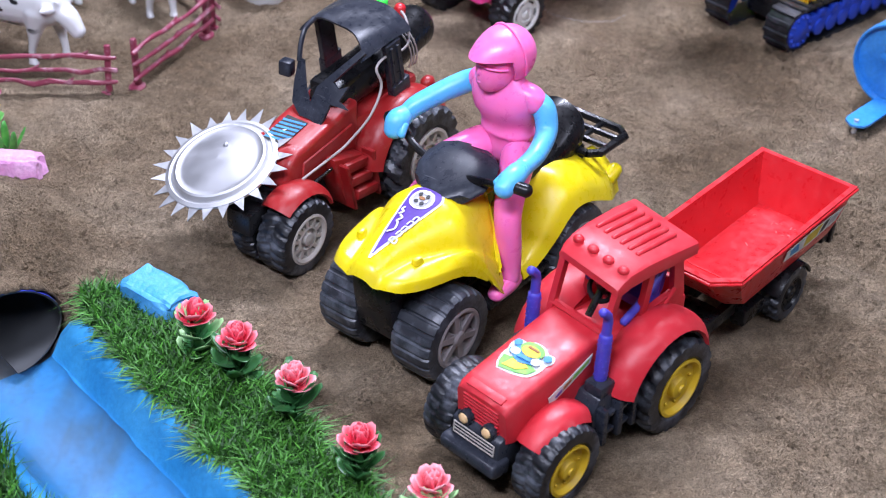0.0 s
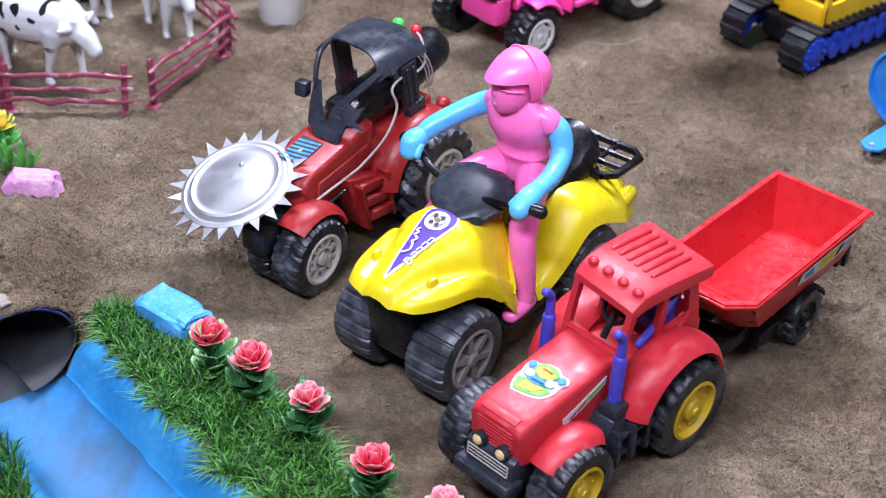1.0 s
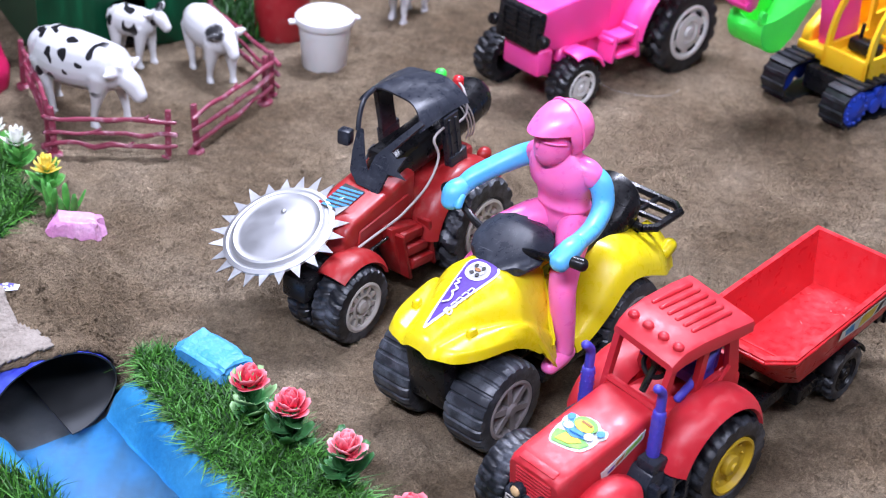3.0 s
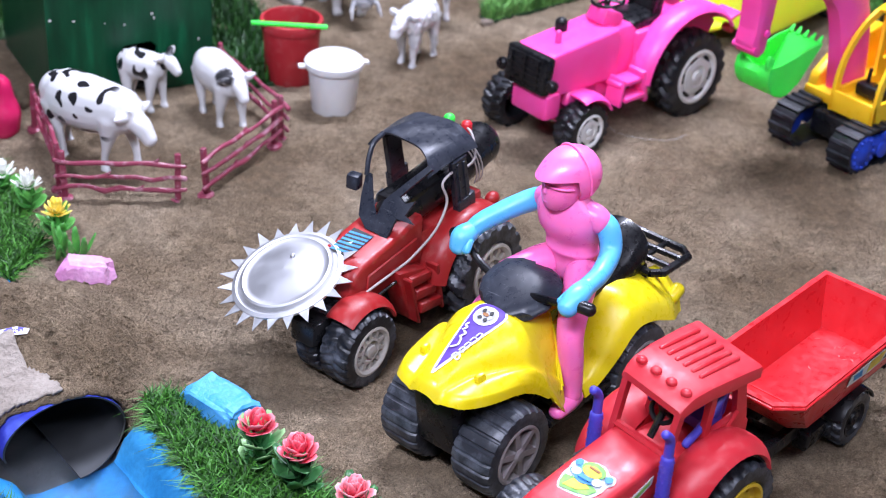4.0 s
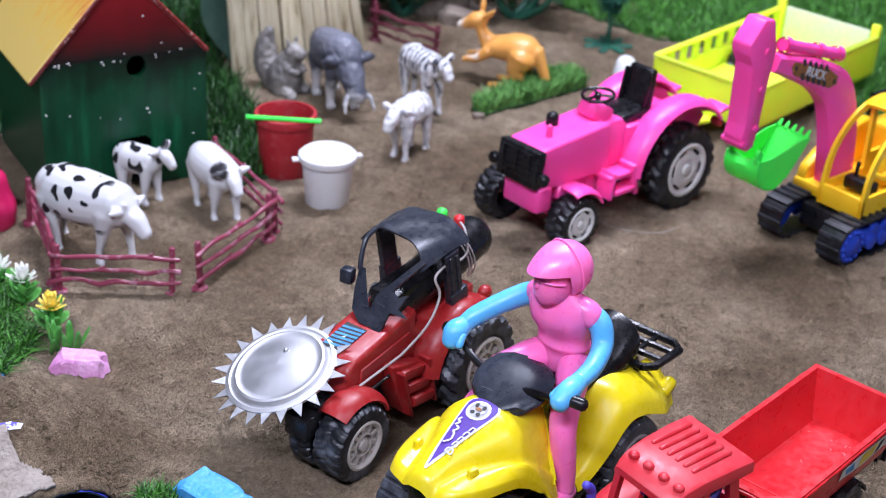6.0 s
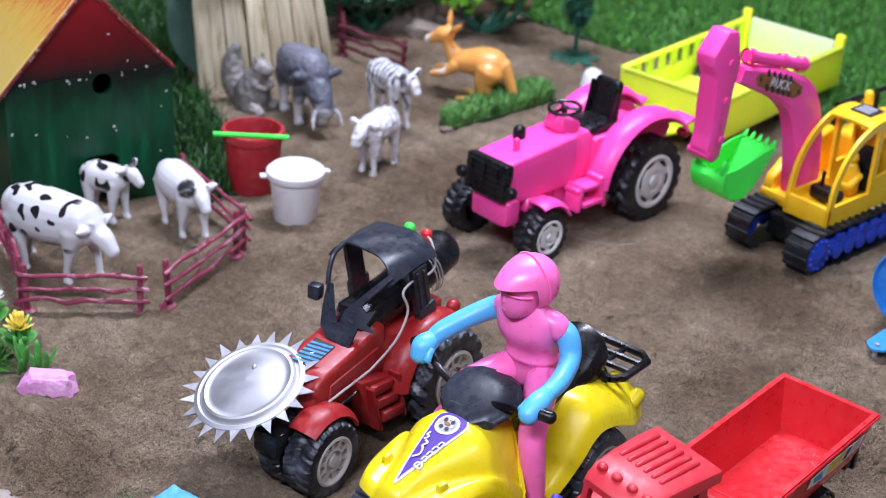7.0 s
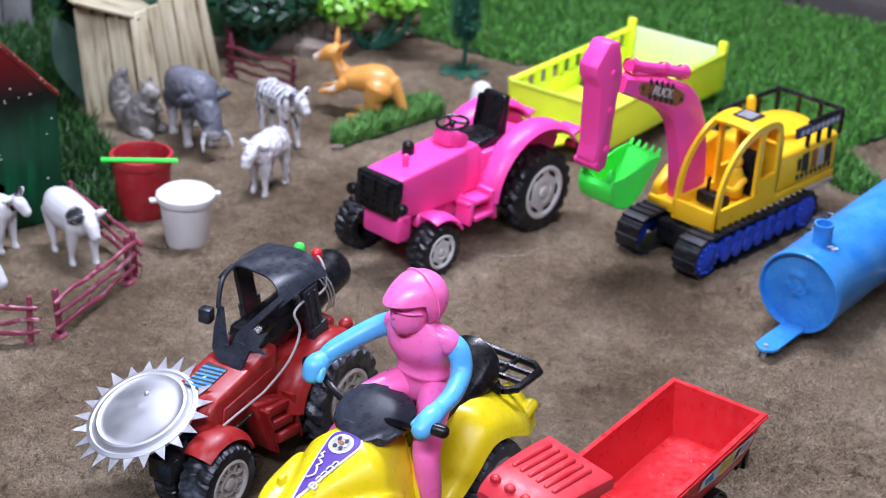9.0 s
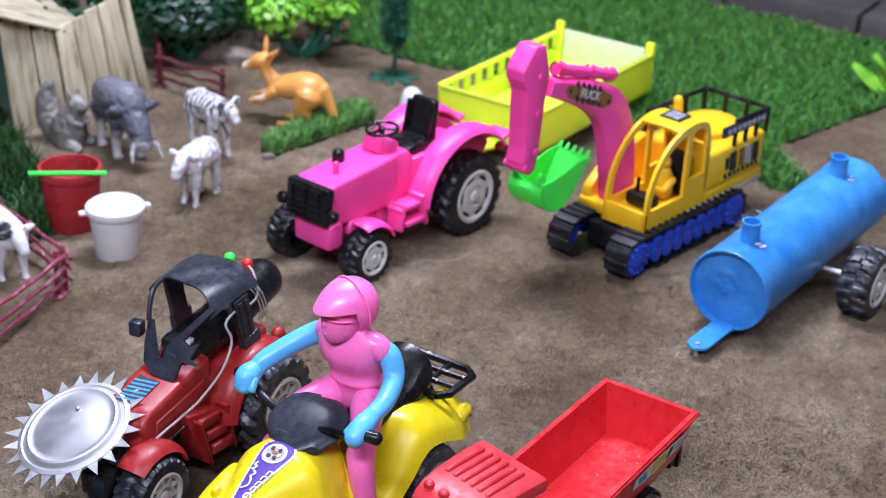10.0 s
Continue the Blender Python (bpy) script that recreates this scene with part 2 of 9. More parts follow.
pond_dirty = two_tone("silted_blue_tray_bottom", (0.022, 0.130, 0.27), (0.036, 0.075, 0.11), 22, 0.42, 0.72, 0.45, (1.7, 0.6, 1), 0.15, 0.001, 6)
cup_blue = two_tone("indigo_printed_card", (0.03, 0.04, 0.42), (0.08, 0.12, 0.55), 60, 0.4, 0.7, 0.4)
cup_print = two_tone("violet_and_white_printed_card", (0.12, 0.10, 0.55), (0.75, 0.75, 0.85), 220, 0.48, 0.52, 0.5)
green_house = two_tone("dark_green_painted_board", (0.002, 0.045, 0.021), (0.006, 0.070, 0.033), 16, 0.4, 0.8, 0.3, (3, 3, 0.6), 0.25, 0.0015, 6)
for dull in (green_house, pond_blue, pond_dirty):
    dull.node_tree.nodes["Principled BSDF"].inputs["Specular IOR Level"].default_value = 0.25
trim_red = two_tone("chipped_red_painted_edge", (0.14, 0.010, 0.012), (0.40, 0.24, 0.22), 260, 0.58, 0.66, 0.4)
# House floor in near black, its colour standing for the unlit inside
dark_hole = two_tone("unlit_board_inside", (0.01, 0.012, 0.012), (0.02, 0.02, 0.02), 20, 0.4, 0.7, 0.9)


def stick_wood(name, stretch):
    """Pale pine with long brown grain, shifted from stick to stick."""
    m, nt, p = fresh(name)
    info = nt.nodes.new("ShaderNodeObjectInfo")
    mul = nt.nodes.new("ShaderNodeVectorMath")
    mul.operation = "MULTIPLY_ADD"
    nt.links.new(info.outputs["Random"], mul.inputs[0])
    mul.inputs[1].default_value = (40, 40, 40)
    nt.links.new(coords(nt, stretch), mul.inputs[2])
    grain = tex_noise(nt, mul.outputs[0], 16, 6, 0.6)
    c = ramp(nt, grain, [(0.32, (0.24, 0.19, 0.11)), (0.44, (0.52, 0.46, 0.31)), (0.62, (0.66, 0.61, 0.45))])
    tint = ramp(nt, info.outputs["Random"], [(0.0, (0.80, 0.78, 0.74)), (1.0, (1.05, 1.04, 1.0))])
    nt.links.new(mix_rgb(nt, 1.0, c, tint, "MULTIPLY"), p.inputs["Base Color"])
    p.inputs["Roughness"].default_value = 0.65
    nt.links.new(bump(nt, grain, 0.4, 0.0015), p.inputs["Normal"])
    return m


pale_wood = stick_wood("pale_pine_stick", (7, 7, 0.9))
plank_wood = stick_wood("pale_pine_plank", (0.8, 7, 7))
pale_board = two_tone("pale_weathered_board", (0.24, 0.24, 0.23), (0.34, 0.34, 0.33), 30, 0.35, 0.65, 0.6, (1, 1, 0.2), 0.2)
white_paint = two_tone("white_paint_flecks", (0.8, 0.8, 0.78), (0.7, 0.7, 0.68), 100, 0.4, 0.6, 0.5)
sticker_white = two_tone("white_sticker_paper", (0.68, 0.69, 0.68), (0.60, 0.61, 0.60), 100, 0.4, 0.7, 0.6)
sticker_purple = two_tone("purple_sticker_film", (0.07, 0.02, 0.26), (0.10, 0.04, 0.34), 100, 0.4, 0.7, 0.6)
sticker_blue = two_tone("blue_sticker_ink", (0.03, 0.20, 0.50), (0.08, 0.34, 0.62), 150, 0.4, 0.7, 0.6)
sticker_green = two_tone("green_sticker_ink", (0.12, 0.40, 0.08), (0.30, 0.52, 0.08), 150, 0.4, 0.7, 0.6)
sticker_yellow = two_tone("yellow_sticker_ink", (0.68, 0.50, 0.03), (0.72, 0.58, 0.08), 150, 0.4, 0.7, 0.6)
sticker_brown = two_tone("brown_sticker_ink", (0.24, 0.09, 0.02), (0.36, 0.15, 0.03), 150, 0.4, 0.7, 0.6)
sticker_black = two_tone("black_sticker_ink", (0.015, 0.015, 0.015), (0.03, 0.03, 0.03), 150, 0.4, 0.7, 0.6)
sticker_grey = two_tone("grey_sticker_ink", (0.35, 0.35, 0.38), (0.5, 0.5, 0.52), 150, 0.4, 0.7, 0.6)


def zebra_stripes(name, ink):
    m, nt, p = fresh(name)
    v = coords(nt)
    w = nt.nodes.new("ShaderNodeTexWave")
    w.inputs["Scale"].default_value, w.inputs["Distortion"].default_value, w.inputs["Detail Scale"].default_value = 42, 7, 1.2
    nt.links.new(v, w.inputs["Vector"])
    keep = tex_noise(nt, v, 30, 2)
    line = ramp(nt, w.outputs["Fac"], [(0.22, (1, 1, 1)), (0.30, (0, 0, 0))])
    f = mix_rgb(nt, 1.0, line, ramp(nt, keep, [(0.38, (0, 0, 0)), (0.48, (1, 1, 1))]), "MULTIPLY")
    nt.links.new(mix_rgb(nt, f, (0.64, 0.64, 0.64), ink), p.inputs["Base Color"])
    p.inputs["Roughness"].default_value = 0.38
    return m


zebra_mat = zebra_stripes("white_plastic_with_dark_stripes", (0.05, 0.055, 0.07))
zebra_faded = zebra_stripes("white_plastic_with_faded_stripes", (0.36, 0.36, 0.38))


def sand_material(name, tone=1.0):
    m, nt, p = fresh(name)
    v = coords(nt)
    big = tex_noise(nt, v, 5.5, 5, 0.6)
    mid = tex_noise(nt, v, 42, 6, 0.7)
    grain = tex_noise(nt, v, 210, 5, 0.8)
    fine = tex_noise(nt, v, 760, 3, 0.8)
    stops = [(0.36, (0.232, 0.164, 0.100)), (0.5, (0.380, 0.283, 0.184)), (0.64, (0.505, 0.392, 0.270))]
    c = ramp(nt, big, [(q, tuple(x * tone for x in col)) for q, col in stops])
    c = mix_rgb(nt, 0.55, c, mix_rgb(nt, 1.0, c, ramp(nt, mid, [(0.36, (0.58,) * 3), (0.64, (1.32,) * 3)]), "MULTIPLY"))
    c = mix_rgb(nt, 0.42, c, mix_rgb(nt, 1.0, c, ramp(nt, grain, [(0.38, (0.5,) * 3), (0.62, (1.45,) * 3)]), "MULTIPLY"))
    c = mix_rgb(nt, 0.34, c, mix_rgb(nt, 1.0, c, ramp(nt, fine, [(0.38, (0.5,) * 3), (0.5, (1.0,) * 3), (0.62, (1.45,) * 3)]), "MULTIPLY"))
    warp = nt.nodes.new("ShaderNodeVectorMath")
    warp.operation = "MULTIPLY_ADD"
    nt.links.new(mid, warp.inputs[0])
    warp.inputs[1].default_value = (0.012, 0.012, 0.012)
    nt.links.new(v, warp.inputs[2])
    cell = nt.nodes.new("ShaderNodeTexVoronoi")
    cell.inputs["Scale"].default_value = 540
    nt.links.new(warp.outputs[0], cell.inputs["Vector"])
    # Cell edges darkened in the colour too, as shade between grains
    pit = ramp(nt, cell.outputs["Distance"], [(0.30, (1.06,) * 3), (0.78, (0.66,) * 3)])
    stirred = ramp(nt, tex_noise(nt, v, 11, 4, 0.6), [(0.40, (0.15,) * 3), (0.62, (0.62,) * 3)])
    c = mix_rgb(nt, stirred, c, mix_rgb(nt, 1.0, c, pit, "MULTIPLY"))
    nt.links.new(c, p.inputs["Base Color"])
    p.inputs["Roughness"].default_value = 0.95
    p.inputs["Specular IOR Level"].default_value = 0.2
    grey = [(0.35, (0, 0, 0)), (0.65, (1, 1, 1))]
    both = mix_rgb(nt, 0.3, mix_rgb(nt, 0.6, ramp(nt, mid, grey), ramp(nt, grain, grey)), ramp(nt, fine, grey))
    coarse = bump(nt, both, 1.0, 0.008)
    grains = nt.nodes.new("ShaderNodeBump")
    grains.inputs["Strength"].default_value, grains.inputs["Distance"].default_value = 0.8, 0.0010
    nt.links.new(pit, grains.inputs["Height"])
    nt.links.new(coarse, grains.inputs["Normal"])
    nt.links.new(grains.outputs[0], p.inputs["Normal"])
    return m


sand = sand_material("brown_sand")
crumb_sand = sand_material("damp_sand_crumb", 0.92)


def grass_material(name, a, b):
    m, nt, p = fresh(name)
    g = nt.nodes.new("ShaderNodeNewGeometry")
    c = ramp(nt, g.outputs["Random Per Island"], [(0.0, a), (0.7, b), (1.0, tuple(min(1, x * 1.5) for x in b))])
    nt.links.new(c, p.inputs["Base Color"])
    p.inputs["Roughness"].default_value = 0.55
    return m


grass_near = grass_material("artificial_grass", (0.006, 0.034, 0.005), (0.060, 0.21, 0.024))
grass_far = grass_material("lawn_mat_grass", (0.014, 0.072, 0.008), (0.088, 0.285, 0.038))
grass_turf = grass_material("pale_turf_strip", (0.03, 0.11, 0.02), (0.16, 0.37, 0.09))
# Darker grass copy for the back, its shade put into the colour
grass_dark = grass_material("shaded_long_grass", (0.005, 0.027, 0.005), (0.024, 0.098, 0.015))
grass_base = two_tone("grass_mat_backing", (0.012, 0.04, 0.012), (0.02, 0.07, 0.02), 60, 0.4, 0.7, 0.9)


def metal(name, colour, rough, bumpy=0.15, scale=40):
    m, nt, p = fresh(name)
    v = coords(nt)
    n = tex_noise(nt, v, scale, 5)
    p.inputs["Metallic"].default_value = 1.0
    nt.links.new(ramp(nt, n, [(0.3, tuple(c * 0.85 for c in colour)), (0.7, colour)]), p.inputs["Base Color"])
    nt.links.new(ramp(nt, n, [(0.3, (rough,) * 3), (0.75, (rough + 0.18,) * 3)]), p.inputs["Roughness"])
    nt.links.new(bump(nt, n, bumpy, 0.002), p.inputs["Normal"])
    return m


tin = metal("dented_aluminium", (0.64, 0.645, 0.66), 0.52, 0.10, 34)
tin_edge = metal("cut_aluminium_edge", (0.68, 0.69, 0.71), 0.5, 0.3, 120)
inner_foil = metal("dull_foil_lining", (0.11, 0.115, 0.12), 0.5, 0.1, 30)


def water_material():
    m, nt, p = fresh("clear_water")
    p.inputs["Base Color"].default_value = (0.75, 0.86, 0.95, 1)
    p.inputs["Roughness"].default_value = 0.04
    p.inputs["IOR"].default_value = 1.33
    p.inputs["Transmission Weight"].default_value = 1.0
    nt.links.new(bump(nt, tex_noise(nt, coords(nt), 18, 2), 0.08, 0.004), p.inputs["Normal"])
    return m


water = water_material()


def roof_paint():
    """Yellow board with an orange and red wash that runs in towards the ridge and eave."""
    m, nt, p = fresh("yellow_orange_brushed_paint")
    v = coords(nt)
    sep = nt.nodes.new("ShaderNodeSeparateXYZ")
    nt.links.new(v, sep.inputs[0])
    streak = tex_noise(nt, coords(nt, (10, 60, 10)), 4, 5)
    add = nt.nodes.new("ShaderNodeMath")
    add.operation = "MULTIPLY_ADD"
    nt.links.new(sep.outputs["X"], add.inputs[0])
    add.inputs[1].default_value = 4.2
    nt.links.new(streak, add.inputs[2])
    c = ramp(nt, add.outputs[0], [(0.02, (0.62, 0.45, 0.12)), (0.22, (0.66, 0.42, 0.07)), (0.40, (0.62, 0.21, 0.05)), (0.56, (0.40, 0.05, 0.03))])
    nt.links.new(c, p.inputs["Base Color"])
    p.inputs["Roughness"].default_value = 0.35
    nt.links.new(bump(nt, streak, 0.3, 0.001), p.inputs["Normal"])
    return m


roof_mat = roof_paint()


def toy_coat():
    """Orange-tan plastic that turns white at the muzzle and chest."""
    m, nt, p = fresh("orange_tan_and_white_plastic")
    v = coords(nt)
    sep = nt.nodes.new("ShaderNodeSeparateXYZ")
    nt.links.new(v, sep.inputs[0])
    add = nt.nodes.new("ShaderNodeMath")
    add.operation = "MULTIPLY_ADD"
    nt.links.new(sep.outputs["Z"], add.inputs[0])
    add.inputs[1].default_value = -0.40
    nt.links.new(sep.outputs["X"], add.inputs[2])
    tan = mix_rgb(nt, tex_noise(nt, v, 25, 3), (0.66, 0.27, 0.045), (0.76, 0.40, 0.12))
    chest = ramp(nt, add.outputs[0], [(0.0195, (0, 0, 0)), (0.0235, (1, 1, 1))])
    chest = mix_rgb(nt, 1.0, chest, ramp(nt, sep.outputs["Z"], [(0.031, (0, 0, 0)), (0.036, (1, 1, 1)), (0.060, (1, 1, 1)), (0.066, (0, 0, 0))]), "MULTIPLY")
    mask = mix_rgb(nt, 1.0, chest, ramp(nt, sep.outputs["X"], [(0.062, (0, 0, 0)), (0.070, (1, 1, 1))]), "LIGHTEN")
    nt.links.new(mix_rgb(nt, mask, tan, (0.76, 0.70, 0.60)), p.inputs["Base Color"])
    p.inputs["Roughness"].default_value = 0.35
    return m


roo_coat = toy_coat()

# ---------------------------------------------------------------- mesh tools
def V(*a):
    return Vector(a)


def part(name, bm, material, parent=None, label="", smooth=True, angle=0.6):
    """Link a bmesh as one mesh object under a thing or a part."""
    me = bpy.data.meshes.new(name)
    bmesh.ops.recalc_face_normals(bm, faces=bm.faces)
    if smooth:
        for f in bm.faces:
            f.smooth = True
        for e in bm.edges:
            if len(e.link_faces) == 2 and e.calc_face_angle(0) > angle:
                e.smooth = False
    bm.to_mesh(me)
    bm.free()
    for m in material if isinstance(material, (list, tuple)) else (material,):
        me.materials.append(m)
    ob = new(name, me)
    if parent:
        ob.parent = parent
    if label:
        tagged(ob, label=label)
    return ob


def raw_mesh(name, verts, faces, material, parent=None, smooth=False):
    me = bpy.data.meshes.new(name)
    me.from_pydata(verts, [], faces)
    me.materials.append(material)
    if smooth:
        me.polygons.foreach_set("use_smooth", [True] * len(me.polygons))
    me.update()
    ob = new(name, me)
    if parent:
        ob.parent = parent
    return ob


def thing(name, m, label, category, group="", kind=""):
    ob = new(name)
    ob.empty_display_size = 0.01
    ob.matrix_basis = m
    return tagged(ob, label, category, group, kind)


def box(bm, c, s, rot=(0, 0, 0), bev=0.0, seg=2, taper=1.0, taper_y=None):
    """A box at c of size s; taper narrows its top in x (and y); bev rounds its edges."""
    b = bmesh.new()
    bmesh.ops.create_cube(b, size=1)
    for v in b.verts:
        up = v.co.z > 0
        v.co.x *= s[0] * (taper if up else 1)
        v.co.y *= s[1] * ((taper if taper_y is None else taper_y) if up else 1)
        v.co.z *= s[2]
    if bev:
        bmesh.ops.bevel(b, geom=list(b.edges), offset=bev, segments=seg, profile=0.5, affect="EDGES")
    b.transform(pose(*c, *rot))
    merge(bm, b)


def merge(bm, b, mat=0):
    me = bpy.data.meshes.new("tmp")
    if mat:
        for f in b.faces:
            f.material_index = mat
    b.to_mesh(me)
    b.free()
    bm.from_mesh(me)
    bpy.data.meshes.remove(me)


def loft(bm, rings, close=True, cap=True, mat=0):
    """Skin a list of rings of points."""
    vs = [[bm.verts.new(p) for p in r] for r in rings]
    n = len(vs[0])
    fs = []
    for a, b in zip(vs, vs[1:]):
        for i in range(n if close else n - 1):
            j = (i + 1) % n
            fs.append(bm.faces.new((a[i], a[j], b[j], b[i])))
    if cap and close:
        fs.append(bm.faces.new(list(reversed(vs[0]))))
        fs.append(bm.faces.new(vs[-1]))
    for f in fs:
        f.material_index = mat
    return vs


def lathe(bm, prof, n=32, m=None, mat=0):
    """Turn a profile of (radius, height) round z."""
    m = m or Matrix()
    rings = []
    for r, z in prof:
        rings.append([m @ V(max(r, 1e-5) * math.cos(2 * math.pi * i / n), max(r, 1e-5) * math.sin(2 * math.pi * i / n), z) for i in range(n)])
    loft(bm, rings, True, False, mat)


ALONG_Y = Euler((radians(-90), 0, 0)).to_matrix().to_4x4()   # z of the profile runs along +y
ALONG_X = Euler((0, radians(90), 0)).to_matrix().to_4x4()


def tube(bm, pts, radii, n=12, cap=True, mat=0, flat=1.0):
    """A swept round tube through pts, with a radius at each."""
    pts = [Vector(p) for p in pts]
    if isinstance(radii, (int, float)):
        radii = [radii] * len(pts)
    rings, up = [], None
    for i, p in enumerate(pts):
        d = (pts[min(i + 1, len(pts) - 1)] - pts[max(i - 1, 0)]).normalized()
        if up is None:
            up = V(0, 0, 1) if abs(d.z) < 0.9 else V(1, 0, 0)
        side = d.cross(up).normalized()
        up = side.cross(d).normalized()
        rings.append([p + (side * math.cos(2 * math.pi * k / n) + up * math.sin(2 * math.pi * k / n) * flat) * radii[i] for k in range(n)])
    loft(bm, rings, True, cap, mat)


def smooth_path(pts, steps=6):
    """Catmull-Rom through the points (any length of tuple)."""
    a = [np.array(p, float) for p in pts]
    a = [2 * a[0] - a[1]] + a + [2 * a[-1] - a[-2]]
    out = []
    for i in range(1, len(a) - 2):
        for k in range(steps):
            t = k / steps
            out.append(0.5 * (2 * a[i] + (a[i + 1] - a[i - 1]) * t + (2 * a[i - 1] - 5 * a[i] + 4 * a[i + 1] - a[i + 2]) * t**2 + (3 * a[i] - a[i - 1] - 3 * a[i + 1] + a[i + 2]) * t**3))
    out.append(a[-2])
    return out


def limb(bm, rows, n=14, steps=5, mat=0, flat=1.0, cap=True):
    """A smooth tube through rows of (x, y, z, radius), with rounded ends."""
    p = smooth_path(rows, steps)
    first, last = p[0], p[-1]
    d0, d1 = p[0][:3] - p[1][:3], p[-1][:3] - p[-2][:3]
    d0, d1 = d0 / (np.linalg.norm(d0) + 1e-9), d1 / (np.linalg.norm(d1) + 1e-9)
    if cap:
        head = [np.r_[first[:3] + d0 * first[3] * a, first[3] * b] for a, b in ((0.7, 0.25), (0.5, 0.68), (0.25, 0.9))]
        tail = [np.r_[last[:3] + d1 * last[3] * a, last[3] * b] for a, b in ((0.25, 0.9), (0.5, 0.68), (0.7, 0.25))]
        p = head + p + tail
    tube(bm, [q[:3] for q in p], [float(q[3]) for q in p], n, True, mat, flat)


def ball(bm, c, r, m=None, seg=20, mat=0):
    b = bmesh.new()
    bmesh.ops.create_uvsphere(b, u_segments=seg, v_segments=max(8, seg // 2), radius=1)
    r = (r, r, r) if isinstance(r, (int, float)) else r
    b.transform(Matrix.Translation(c) @ (m or Matrix()) @ Matrix.Diagonal((*r, 1)))
    merge(bm, b, mat)


def prism(bm, outline, axis, lo, hi, bev=0.0, seg=2):
    """Extrude a 2-D outline: axis 'y' takes (x, z) pairs, 'z' (x, y), 'x' (y, z)."""
    put = {"y": lambda a, b, c: V(a, c, b), "z": lambda a, b, c: V(a, b, c), "x": lambda a, b, c: V(c, a, b)}[axis]
    b = bmesh.new()
    lo_v = [b.verts.new(put(*p, lo)) for p in outline]
    hi_v = [b.verts.new(put(*p, hi)) for p in outline]
    n = len(outline)
    for i in range(n):
        b.faces.new((lo_v[i], lo_v[(i + 1) % n], hi_v[(i + 1) % n], hi_v[i]))
    b.faces.new(lo_v)
    b.faces.new(hi_v)
    if bev:
        bmesh.ops.recalc_face_normals(b, faces=b.faces)
        bmesh.ops.bevel(b, geom=list(b.edges), offset=bev, segments=seg, profile=0.5, affect="EDGES", clamp_overlap=True)
    merge(bm, b)


def shell(bm, grid, thick):
    """A sheet from a grid of points (rows of Vectors), with thickness downward along its normals."""
    b = bmesh.new()
    vs = [[b.verts.new(p) for p in row] for row in grid]
    for r0, r1 in zip(vs, vs[1:]):
        for i in range(len(r0) - 1):
            b.faces.new((r0[i], r0[i + 1], r1[i + 1], r1[i]))
    bmesh.ops.recalc_face_normals(b, faces=b.faces)
    b.normal_update()
    top = {v: v.normal.copy() for v in b.verts}
    mean = sum((f.normal.z for f in b.faces)) / max(1, len(b.faces))
    sign = -1 if mean >= 0 else 1
    low = {v: b.verts.new(v.co + n * thick * sign) for v, n in top.items()}
    for f in list(b.faces):
        b.faces.new([low[v] for v in reversed(f.verts)])
    for e in [e for e in b.edges if len(e.link_faces) == 1 and all(v in low for v in e.verts)]:
        a, c = e.verts
        b.faces.new((a, c, low[c], low[a]))
    bmesh.ops.recalc_face_normals(b, faces=b.faces)
    merge(bm, b)


def arch(bm, cx, cz, r, a0, a1, y0, y1, thick, n=16, lip=0.0):
    """A curved mudguard round (cx, cz) between two angles in the x-z plane."""
    rows = []
    for i in range(n + 1):
        a = radians(a0 + (a1 - a0) * i / n)
        c, s = math.cos(a), math.sin(a)
        qs = [-1 + 2 * k / 10 for k in range(11)]
        ys = [(y0 + y1) / 2 - (y0 - y1) / 2 * q * -1 for q in qs][::-1]
        rr = [r - lip * abs(q) ** 3 for q in qs]
        rows.append([V(cx + q * c, y, cz + q * s) for q, y in zip(rr, ys)])
    shell(bm, rows, thick)


# ---------------------------------------------------------------- wheels
def tyre_mesh(R, w, lugs, lug_h, lug_w, skew=0.0, pairs=True, shoulder=0.25):
    """One moulded tyre: side walls and a tread whose bars stand proud, slanted to the middle."""
    bm = bmesh.new()
    n = lugs * 8
    h, s, r = w / 2, R * shoulder * 0.5, R - lug_h
    share = min(0.66, max(0.36, lug_w * lugs / (2 * math.pi * R) * 1.15))
    tread = [-h + s * 0.12 + (w - s * 0.24) * i / 10 for i in range(11)]
    stations = [(r * 0.62, -h * 0.86, 0), (r * 0.70, -h, 0), (r - s, -h, 0)] + [(r, y, 1) for y in tread] + [(r - s, h, 0), (r * 0.70, h, 0), (r * 0.62, h * 0.86, 0), (r * 0.60, 0, 0)]
    rings = []
    for rad, y, lug in stations:
        q = abs(y) / h
        ring = []
        for k in range(n):
            a = 2 * math.pi * k / n
            rr = rad
            if lug:
                rr -= s * 0.55 * max(0.0, q - 0.72) / 0.28
                side = 0.5 if pairs and y > 0 else 0.0
                bar = (k / 8 + side + (skew * q * 1.1 if pairs else 0.0)) % 1.0 < share
                if bar and not (pairs and abs(y) < w * 0.03):
                    rr += lug_h
            ring.append(V(rr * math.cos(a), y, rr * math.sin(a)))
        rings.append(ring)
    rings.append([p.copy() for p in rings[0]])
    loft(bm, rings, True, False)
    bmesh.ops.remove_doubles(bm, verts=bm.verts, dist=1e-6)
    return bm


